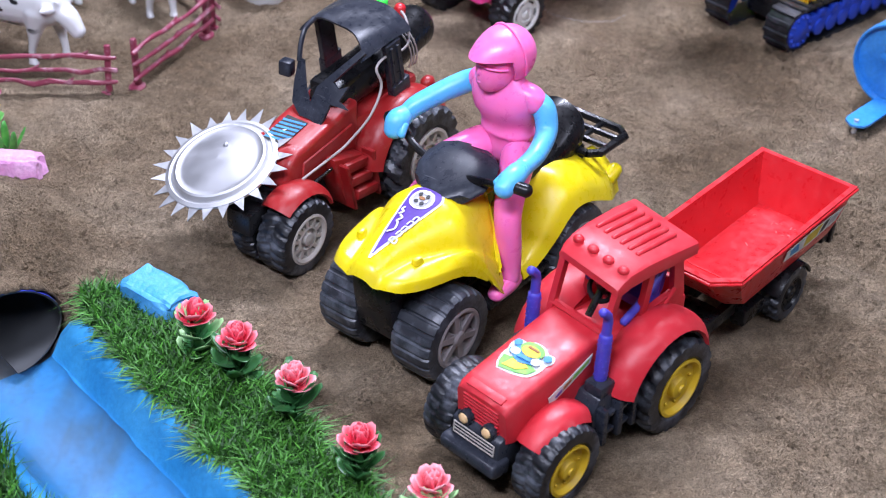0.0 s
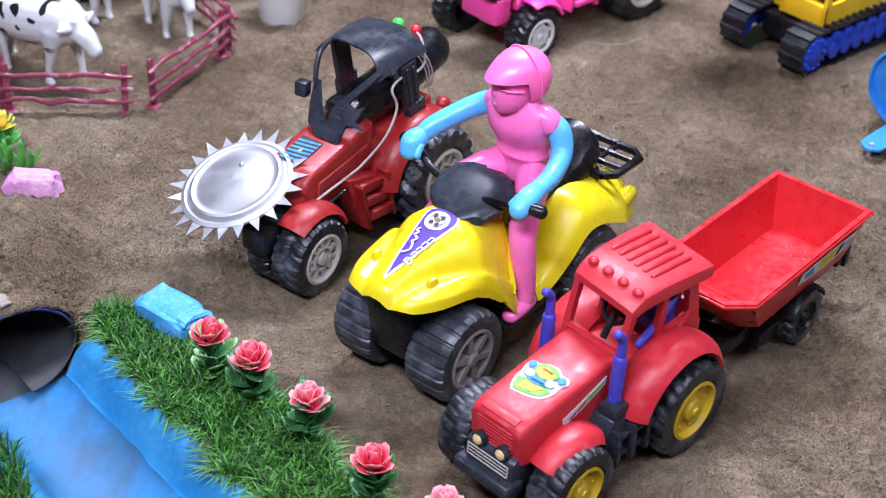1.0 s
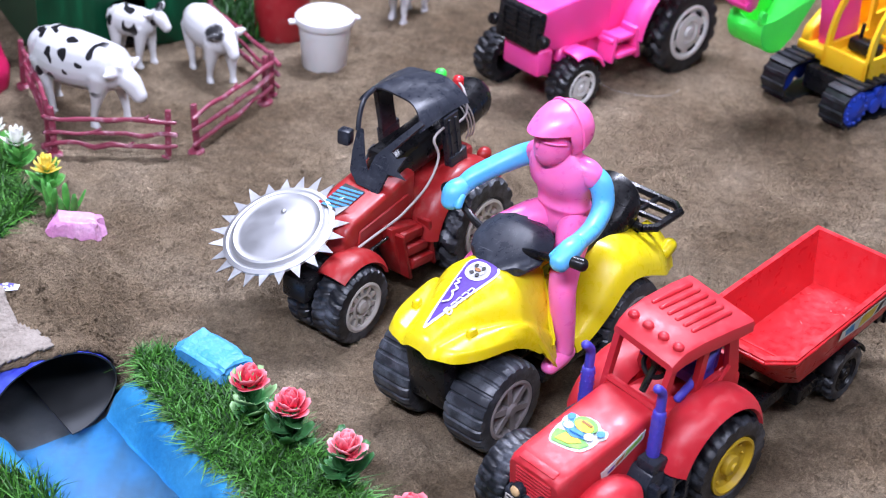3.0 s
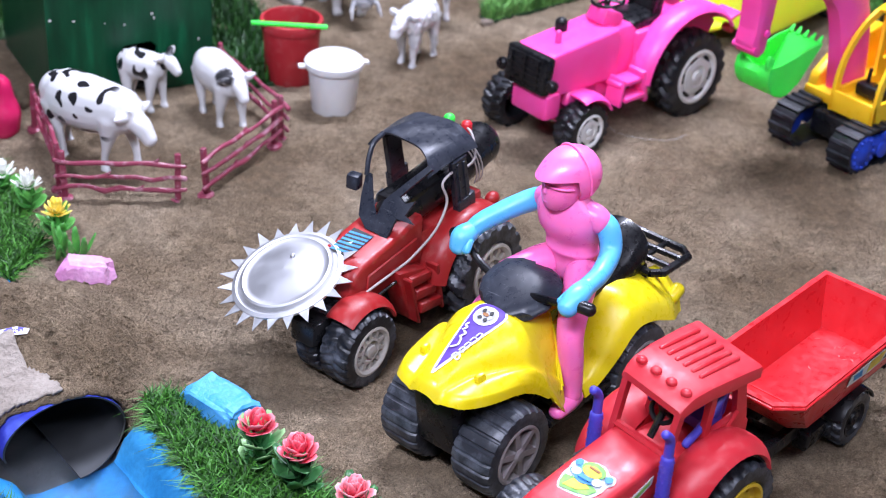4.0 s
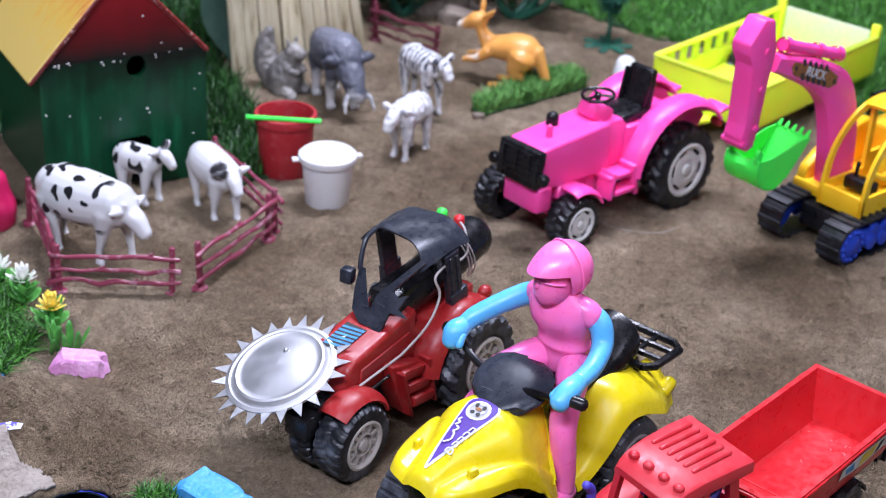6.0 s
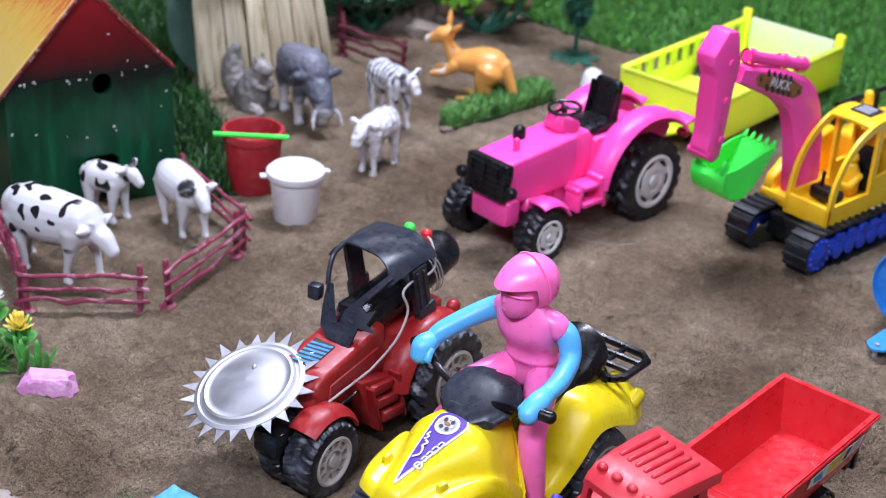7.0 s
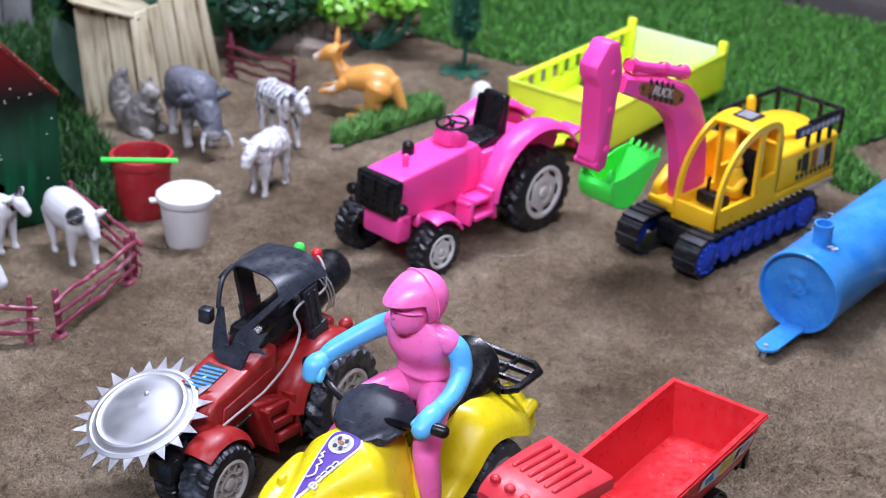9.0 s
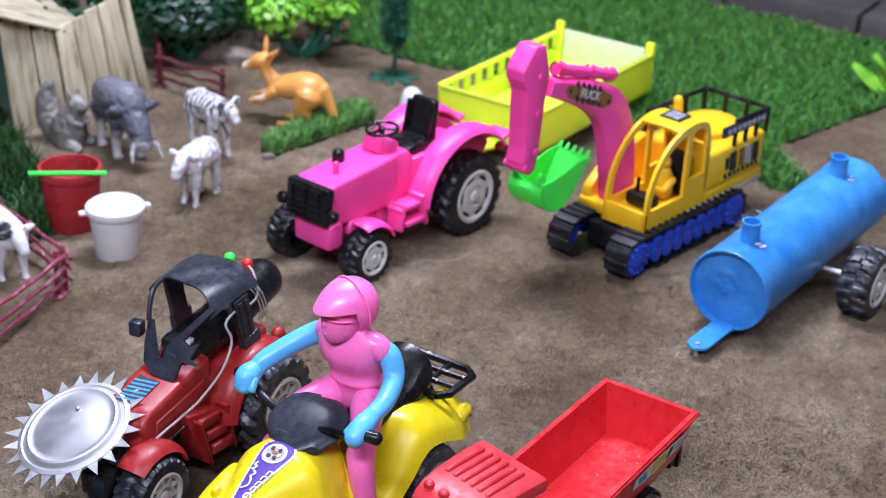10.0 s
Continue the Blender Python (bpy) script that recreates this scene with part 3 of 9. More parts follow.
def rim_mesh(style, r, h):
    """A rim of radius r whose outer face is at +y = h."""
    bm = bmesh.new()
    if style == "dish":
        lathe(bm, [(r * 1.04, h * 0.5), (r * 1.05, h * 1.0), (r * 0.95, h * 1.02), (r * 0.86, h * 0.72), (r * 0.6, h * 0.62), (r * 0.42, h * 0.66), (r * 0.36, h * 0.95), (r * 0.16, h * 1.02), (r * 0.14, h * 1.12), (0, h * 1.12)], 32, ALONG_Y)
        for i in range(8):
            a = 2 * math.pi * i / 8
            ball(bm, (r * 0.7 * math.cos(a), h * 0.66, r * 0.7 * math.sin(a)), (r * 0.07, r * 0.08, r * 0.07), seg=8)
    elif style == "spoke":
        lathe(bm, [(r * 1.04, h * 0.3), (r * 1.05, h * 1.0), (r * 0.97, h * 1.03), (r * 0.88, h * 0.98), (r * 0.86, h * 0.45), (0, h * 0.40)], 32, ALONG_Y)
        for i in range(6):
            a = 2 * math.pi * i / 6
            b = bmesh.new()
            bmesh.ops.create_cube(b, size=1)
            for v in b.verts:
                v.co.x *= r * (0.20 if v.co.z > 0 else 0.26)
                v.co.y *= h * 0.35
                v.co.z = (v.co.z + 0.5) * r * 0.92
            b.transform(Matrix.Translation((0, h * 0.82, 0)) @ Matrix.Rotation(a, 4, "Y"))
            merge(bm, b)
        lathe(bm, [(r * 0.28, h * 0.6), (r * 0.27, h * 1.02), (r * 0.18, h * 1.1), (0, h * 1.1)], 20, ALONG_Y)
    elif style == "slots":
        lathe(bm, [(r * 1.04, h * 0.5), (r * 1.06, h * 1.02), (r * 0.96, h * 1.05), (r * 0.84, h * 0.92), (r * 0.83, h * 0.25), (0, h * 0.2)], 32, ALONG_Y)
        lathe(bm, [(r * 0.56, h * 0.3), (r * 0.55, h * 0.90), (r * 0.46, h * 0.94), (r * 0.42, h * 0.72), (r * 0.30, h * 0.72), (r * 0.26, h * 1.0), (0, h * 1.05)], 32, ALONG_Y)
        for i in range(10):
            b = bmesh.new()
            bmesh.ops.create_cube(b, size=1)
            b.transform(Matrix.Rotation(2 * math.pi * i / 10, 4, "Y") @ Matrix.Translation((0, h * 0.72, r * 0.70)) @ Matrix.Diagonal((r * 0.17, h * 0.36, r * 0.34, 1)))
            merge(bm, b)
    else:
        lathe(bm, [(r * 1.04, h * 0.4), (r * 1.06, h * 1.0), (r * 0.97, h * 1.06), (r * 0.88, h * 1.0), (r * 0.86, h * 0.86), (r * 0.68, h * 0.86), (r * 0.66, h * 0.93), (r * 0.44, h * 0.98), (r * 0.38, h * 0.86), (r * 0.24, h * 0.88), (r * 0.2, h * 1.05), (0, h * 1.08)], 36, ALONG_Y)
    return bm


def wheel(parent, x, y, z, R, w, side, tyre_mat, rim_mat, style, lugs=16, lug_h=0.0025, lug_w=0.006, skew=0.5, pairs=True, rim=0.6, spin=0.0, label=""):
    """A tyre with its rim; side +1 faces the thing's left."""
    t = part("wheel", tyre_mesh(R, w, lugs, lug_h, lug_w, skew, pairs), tyre_mat, parent, label)
    t.matrix_basis = pose(x, y, z, 0, spin, 0 if side > 0 else 180)
    part("rim", rim_mesh(style, R * rim, w / 2), rim_mat, t)
    # Black inlays put in for the dark of open rim slots
    for k in range(6 if style == "cap" else 0):
        b = bmesh.new()
        r, y0, y1 = R * rim, w * 0.36, w * 0.446
        rings = []
        for i in range(7):
            a, f = radians(60 * k + 12 + (i - 3) * 5.4), 1 - abs(i - 3) / 9
            rings.append([V(q * r * math.cos(a), yy, q * r * math.sin(a)) for q, yy in ((0.775 - 0.075 * f, y0), (0.775 + 0.075 * f, y0), (0.775 + 0.075 * f, y1), (0.775 - 0.075 * f, y1))])
        loft(b, rings)
        part("rim_slot", b, black, t, smooth=False)
    return t


def flat_patch(bm, pts, thick=0.0004):
    """A thin sheet from four or more corner points."""
    pts = [Vector(p) for p in pts]
    n = (pts[1] - pts[0]).cross(pts[2] - pts[0]).normalized()
    lo = [bm.verts.new(p) for p in pts]
    hi = [bm.verts.new(p + n * thick) for p in pts]
    bm.faces.new(lo)
    bm.faces.new(hi)
    for i in range(len(pts)):
        j = (i + 1) % len(pts)
        bm.faces.new((lo[i], lo[j], hi[j], hi[i]))


# ---------------------------------------------------------------- ground
U = Vector((-0.67, 0.742)).normalized()          # the canal's run, upstream
N = Vector((U.y, -U.x))                          # to its right bank
E0 = Vector((-0.1774, 0.7955))


def canal(x, y):
    p = Vector((x, y)) - E0
    return p.dot(U), p.dot(N)


def step01(a, b, x):
    t = min(1.0, max(0.0, (x - a) / (b - a)))
    return t * t * (3 - 2 * t)


def mound(s, n):
    """The sand road that crosses the canal over the culvert."""
    return 0.052 * step01(0.140, 0.215, s) * (1 - step01(0.28, 0.365, s)) * (1 - step01(-0.05, 0.09, n))


def pipe_top(n):
    """Upper side of the culvert pipe."""
    q = (n + 0.0505) / 0.0495
    return 0.001 + 0.031 * math.sqrt(1 - q * q) if abs(q) < 1 else -1.0


def pipe_mouth(n):
    """Where the sand over the culvert ends."""
    return 0.1500 + 0.014 * step01(-0.052, -0.092, n)


def lumps(x, y):
    h = 0.0035 * noise.noise((x * 5, y * 5, 0.3)) + 0.0022 * noise.noise((x * 17, y * 17, 1.7)) + 0.0026 * noise.noise((x * 48, y * 48, 4.1)) + 0.0026 * noise.noise((x * 110, y * 110, 2.2))
    drift = 0.35 + 0.9 * max(0.0, noise.noise((x * 7, y * 7, 12.0)) + 0.25)
    clods = max(0.0, noise.noise((x * 75, y * 75, 9.0)) - 0.12)
    grit = abs(noise.noise((x * 190, y * 190, 3.0)))
    stirred = sum(math.exp(-((x - a) ** 2 + (y - b) ** 2) / r ** 2) for a, b, r in ((0.40, 1.06, 0.11), (0.30, 1.40, 0.07), (-0.15, 1.0, 0.06), (0.33, 0.84, 0.07)))
    rough = max(0.0, noise.noise((x * 115, y * 115, 21.0)) - 0.05) if stirred > 0.02 else 0.0
    return h + drift * (0.0080 * clods + 0.0030 * grit) + 0.011 * min(1.0, stirred) * rough


def ground_z(x, y):
    s, n = canal(x, y)
    h = lumps(x, y)
    m = mound(s, n)
    edge = pipe_mouth(n) + 0.002 * noise.noise((x * 70, y * 70, 3.3))
    cut = step01(-0.118, -0.108, n) * (1 - step01(-0.008, 0.002, n)) * (0.0 if edge < s < 0.345 else 1.0)
    if m > 0.002:
        h += m + 0.003 * noise.noise((x * 30, y * 30, 6.6)) * min(1, m / 0.02)
    if edge < s < 0.345:
        h = max(h, pipe_top(n) + 0.003 + 0.0012 * noise.noise((x * 60, y * 60, 8.8)))
    return h * (1 - cut) - 0.05 * cut


def spaced(lo, hi, a, b, fine, coarse):
    out, x = [], lo
    while x < hi:
        out.append(x)
        x += fine if a <= x < b else coarse
    return out + [hi]


def build_ground():
    xs = spaced(-1.5, 1.7, -0.54, 0.72, 0.0025, 0.03)
    ys = spaced(-0.8, 1.3, 0.62, 1.3, 0.0024, 0.05)[:-1] + spaced(1.3, 2.75, 1.3, 2.1, 0.0040, 0.05)
    nx = len(xs)
    verts = [(x, y, ground_z(x, y)) for y in ys for x in xs]
    faces = [(j * nx + i, j * nx + i + 1, (j + 1) * nx + i + 1, (j + 1) * nx + i) for j in range(len(ys) - 1) for i in range(nx - 1)]
    faces = [f for f in faces if not (min(verts[k][2] for k in f) < -0.030 and max(verts[k][2] for k in f) > 0.004 and canal(*verts[f[0]][:2])[0] > 0.12)]
    ob = raw_mesh("ground", verts, faces, sand, None, True)
    return tagged(ob, "loose brown sand bed with small lumps and dents", "sand", kind="structure")


build_ground()


def sand_lip():
    """The crumbling edge of the sand over the culvert's mouth."""
    verts, faces = [], []
    count = 90
    for i in range(count + 1):
        n = -0.1 + 0.1 * i / count
        e = pipe_mouth(n) - 0.0015 + 0.0035 * noise.noise((n * 90, 0.0, 4.0)) + 0.0015 * noise.noise((n * 300, 0.0, 9.0))
        top = max(pipe_top(n), -0.012)
        for k, (ds, dz) in enumerate(((0.002, -0.001), (0.0, 0.0006), (0.0012, 0.0030), (0.005, 0.0045), (0.011, 0.0), (0.020, 0.0), (0.030, -0.004))):
            p = E0 + U * (e + ds) + N * n
            z = top + dz + (0.0012 * noise.noise((n * 200, k * 0.8, 2.0)) if k in (1, 2, 3) else 0.0)
            if k > 3:
                z = max(ground_z(p.x, p.y), top + 0.003) + 0.0014 + dz
            verts.append((p.x, p.y, z))
    for i in range(count):
        for k in range(6):
            a = i * 7 + k
            faces.append((a, a + 1, a + 8, a + 7))
    tagged(raw_mesh("sand_lip", verts, faces, sand, None, True), "crumbling edge of sand over the culvert mouth", "sand", kind="structure")


sand_lip()


def sand_crumbs():
    """Loose crumbs and clods strewn over the sand, thicker in drifts and on the road's slope."""
    rng = random.Random(77)
    verts, faces = [], []

    def crumb(x, y, r):
        z = ground_z(x, y)
        if z < -0.01:
            return
        i = len(verts)
        for d in ((1, 0, 0), (-1, 0, 0), (0, 1, 0), (0, -1, 0), (0, 0, 1), (0, 0, -1)):
            q = [r * rng.uniform(0.6, 1.25) * c + r * rng.uniform(-0.3, 0.3) for c in d]
            verts.append((x + q[0], y + q[1], z + r * 0.25 + q[2] * 0.75))
        for a in ((0, 2, 4), (2, 1, 4), (1, 3, 4), (3, 0, 4), (2, 0, 5), (1, 2, 5), (3, 1, 5), (0, 3, 5)):
            faces.append((i + a[0], i + a[1], i + a[2]))

    while len(faces) < 8 * 24000:
        y = 0.66 + 1.35 * rng.random() ** 1.25
        x = rng.uniform(-0.46 - 0.08 * (y - 0.7), 0.62 + 0.2 * (y - 0.7))
        drift = noise.noise((x * 9, y * 9, 5.0)) + 0.6 * noise.noise((x * 28, y * 28, 6.0))
        if rng.random() < 0.25 + 0.9 * max(0.0, drift):
            crumb(x, y, 0.0006 + 0.0018 * rng.random() ** 4)
    for s0, n0, ds, dn, count in ((0.158, -0.004, 0.012, 0.016, 260), (0.166, -0.05, 0.012, 0.035, 260), (0.21, 0.02, 0.05, 0.05, 420), (0.26, -0.02, 0.05, 0.06, 300)):
        for k in range(count):
            p = E0 + U * (s0 + rng.gauss(0, ds)) + N * (n0 + rng.gauss(0, dn))
            crumb(p.x, p.y, 0.0006 + 0.0024 * rng.random() ** 3)
    for cx, cy, r, count in ((-0.165, 1.005, 0.035, 420), (-0.30, 1.13, 0.05, 120), (0.10, 1.36, 0.06, 200), (0.28, 1.40, 0.06, 260), (0.33, 1.20, 0.05, 160), (0.36, 0.92, 0.07, 1800), (0.42, 1.08, 0.05, 400), (0.29, 0.78, 0.05, 1200)):
        for k in range(count):
            crumb(cx + rng.gauss(0, r), cy + rng.gauss(0, r), 0.0005 + 0.0020 * rng.random() ** 4)
    for cx, cy, r, count in ((0.40, 1.06, 0.04, 220), (0.31, 1.41, 0.04, 160), (-0.20, 1.04, 0.03, 100)):
        for k in range(count):
            crumb(cx + rng.gauss(0, r), cy + rng.gauss(0, r), 0.0008 + 0.0026 * rng.random() ** 3)
    tagged(raw_mesh("sand_crumbs", verts, faces, crumb_sand), "loose dark crumbs and clods of damp sand", "sand", kind="stuff")


sand_crumbs()


def room():
    """Plain unseen floor, walls and ceiling, added to close the place and set bounce."""
    for name, c, s, mat, label in (
        ("floor", (0.1, 0.9, -0.12), (4.6, 5.0, 0.06), floor_mat, "dusty concrete floor under the sand"),
        ("wall_north", (0.1, 3.45, 1.1), (4.6, 0.1, 2.4), room_wall, "unseen grey wall, its tone set for the bounced light"),
        ("wall_south", (0.1, -1.65, 1.1), (4.6, 0.1, 2.4), room_wall, "unseen grey wall, its tone set for the bounced light"),
        ("wall_east", (2.45, 0.9, 1.1), (0.1, 5.0, 2.4), room_wall, "unseen grey wall, its tone set for the bounced light"),
        ("wall_west", (-2.25, 0.9, 1.1), (0.1, 5.0, 2.4), room_wall, "unseen grey wall, its tone set for the bounced light"),
        ("ceiling", (0.1, 0.9, 2.35), (4.6, 5.0, 0.1), room_wall, "unseen grey ceiling, its tone set for the bounced light"),
    ):
        bm = bmesh.new()
        box(bm, c, s)
        tagged(part(name, bm, mat, None, label, False), category="wall" if "wall" in name else name, kind="structure")


room()


def stone_step():
    """The low stone steps that end the lawn mat at the back."""
    m = pose(0.75, 2.297, 0, 0, 0, -37)
    for k, (off, z, h, d) in enumerate(((0.0, 0.0, 0.035, 0.11), (0.16, 0.0, 0.085, 0.22))):
        t = thing("stone_step", m @ pose(0, off, 0), "weathered grey-brown stone step behind the lawn mat", "step", "stone steps", "structure")
        x = -1.1
        random.seed(20 + k)
        while x < 1.0:
            w = random.uniform(0.2, 0.34)
            bm = bmesh.new()
            box(bm, (x + w / 2, d / 2, h / 2 - 0.01), (w - 0.006, d, h + 0.02 + random.uniform(-0.004, 0.004)), (0, 0, random.uniform(-0.6, 0.6)), 0.006)
            part("stone", bm, stone_wall, t)
            x += w


stone_step()


# ---------------------------------------------------------------- grass
def blades(name, region, count, length, width, material, seed, lean=0.6, base=None, parent=None):
    """Many bent blades inside a region: a function that gives (x, y, z) or None for two random numbers."""
    rng = random.Random(seed)
    verts, faces = [], []
    while len(faces) < count * 2:
        p = region(rng.random(), rng.random())
        if p is None:
            continue
        x, y, z = p
        a, L, b = rng.uniform(0, 6.283), length * rng.uniform(0.55, 1.25), rng.uniform(0, 6.283)
        k = lean * rng.uniform(0.2, 1.3)
        dx, dy = math.cos(a) * width / 2, math.sin(a) * width / 2
        mx, my = math.cos(b) * L * k * 0.35, math.sin(b) * L * k * 0.35
        tx, ty = math.cos(b) * L * k, math.sin(b) * L * k
        tz = L * max(0.25, 1 - 0.35 * k * k)
        i = len(verts)
        verts += [(x - dx, y - dy, z - 0.001), (x + dx, y + dy, z - 0.001), (x + mx + dx * 0.8, y + my + dy * 0.8, z + tz * 0.6), (x + mx - dx * 0.8, y + my - dy * 0.8, z + tz * 0.6), (x + tx, y + ty, z + tz)]
        faces += [(i, i + 1, i + 2, i + 3), (i + 3, i + 2, i + 4)]
    return raw_mesh(name, verts, faces, material, parent)


def inside(poly, x, y):
    c = False
    for (x0, y0), (x1, y1) in zip(poly, poly[1:] + poly[:1]):
        if (y0 > y) != (y1 > y) and x < (x1 - x0) * (y - y0) / (y1 - y0) + x0:
            c = not c
    return c


def mat_of_grass(name, poly, count, length, width, material, seed, label, z=None, lean=0.6, edge=0.012):
    """A grass mat: a backing sheet on the ground and its blades."""
    xs, ys = [p[0] for p in poly], [p[1] for p in poly]
    x0, x1, y0, y1 = min(xs), max(xs), min(ys), max(ys)
    height = z or (lambda x, y: 0.003)

    def region(a, b):
        x, y = x0 + (x1 - x0) * a, y0 + (y1 - y0) * b
        wob = edge * noise.noise((x * 26, y * 26, seed))
        return (x, y, height(x, y)) if inside(poly, x + wob, y + wob) else None

    ob = blades(name, region, count, length, width, material, seed, lean)
    tagged(ob, label, "grass", kind="stuff")
    bm = bmesh.new()
    vs = [bm.verts.new((x, y, height(x, y) - 0.0005)) for x, y in poly]
    lo = [bm.verts.new((x, y, height(x, y) - 0.006)) for x, y in poly]
    bm.faces.new(vs)
    for i in range(len(poly)):
        j = (i + 1) % len(poly)
        bm.faces.new((lo[i], lo[j], vs[j], vs[i]))
    tagged(part("grass_mat", bm, grass_base, None, "dark backing sheet of the grass mat", False), category="grass mat", kind="structure")
    return ob


def bank(s, n):
    p = E0 + U * s + N * n
    return (p.x, p.y)


mat_of_grass("bank_grass", [bank(-0.27, 0.004), bank(0.132, 0.004), bank(0.155, 0.020), bank(0.140, 0.045), bank(0.02, 0.062), bank(-0.27, 0.062)], 19000, 0.0135, 0.0019, grass_near, 3, "dense green artificial grass strip on the canal bank", None, 1.75)
mat_of_grass("bank_grass", [bank(0.36, 0.0), bank(0.43, -0.005), bank(0.60, 0.0), bank(0.60, 0.07), bank(0.46, 0.062), bank(0.385, 0.035)], 9500, 0.0145, 0.0019, grass_near, 5, "dense green artificial grass patch beside the fence", None, 1.6)
mat_of_grass("bank_grass", [bank(-0.30, -0.112), bank(0.075, -0.108), bank(0.10, -0.13), bank(0.08, -0.19), bank(-0.30, -0.19)], 5000, 0.022, 0.0016, grass_near, 7, "green artificial grass on the far canal bank", None, 0.75)
mat_of_grass("lawn", [(-0.02, 2.28), (0.034, 2.165), (0.176, 2.04), (0.30, 2.0), (0.44, 1.80), (0.53, 1.655), (0.565, 1.63), (0.60, 1.67), (0.575, 1.76), (0.62, 1.80), (0.80, 1.94), (0.95, 2.0), (1.02, 2.06), (0.86, 2.19), (0.58, 2.40), (0.2, 2.62), (-0.1, 2.6)], 62000, 0.0140, 0.0019, grass_far, 9, "green artificial lawn mat behind the vehicles", None, 0.95)
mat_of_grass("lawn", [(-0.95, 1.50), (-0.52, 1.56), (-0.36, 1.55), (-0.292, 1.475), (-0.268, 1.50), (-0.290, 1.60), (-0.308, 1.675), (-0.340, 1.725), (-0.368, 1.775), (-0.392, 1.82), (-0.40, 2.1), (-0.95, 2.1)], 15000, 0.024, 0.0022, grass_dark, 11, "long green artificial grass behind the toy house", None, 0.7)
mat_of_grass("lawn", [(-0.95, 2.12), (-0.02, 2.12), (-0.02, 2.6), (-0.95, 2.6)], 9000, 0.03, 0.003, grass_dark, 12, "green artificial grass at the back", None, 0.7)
mat_of_grass("turf_strip", [(-0.062, 1.735), (-0.05, 1.715), (0.08, 1.838), (0.062, 1.87), (0.03, 1.86)], 3400, 0.021, 0.0022, grass_turf, 13, "short strip of artificial turf under the kangaroo", None, 0.6, 0.006)


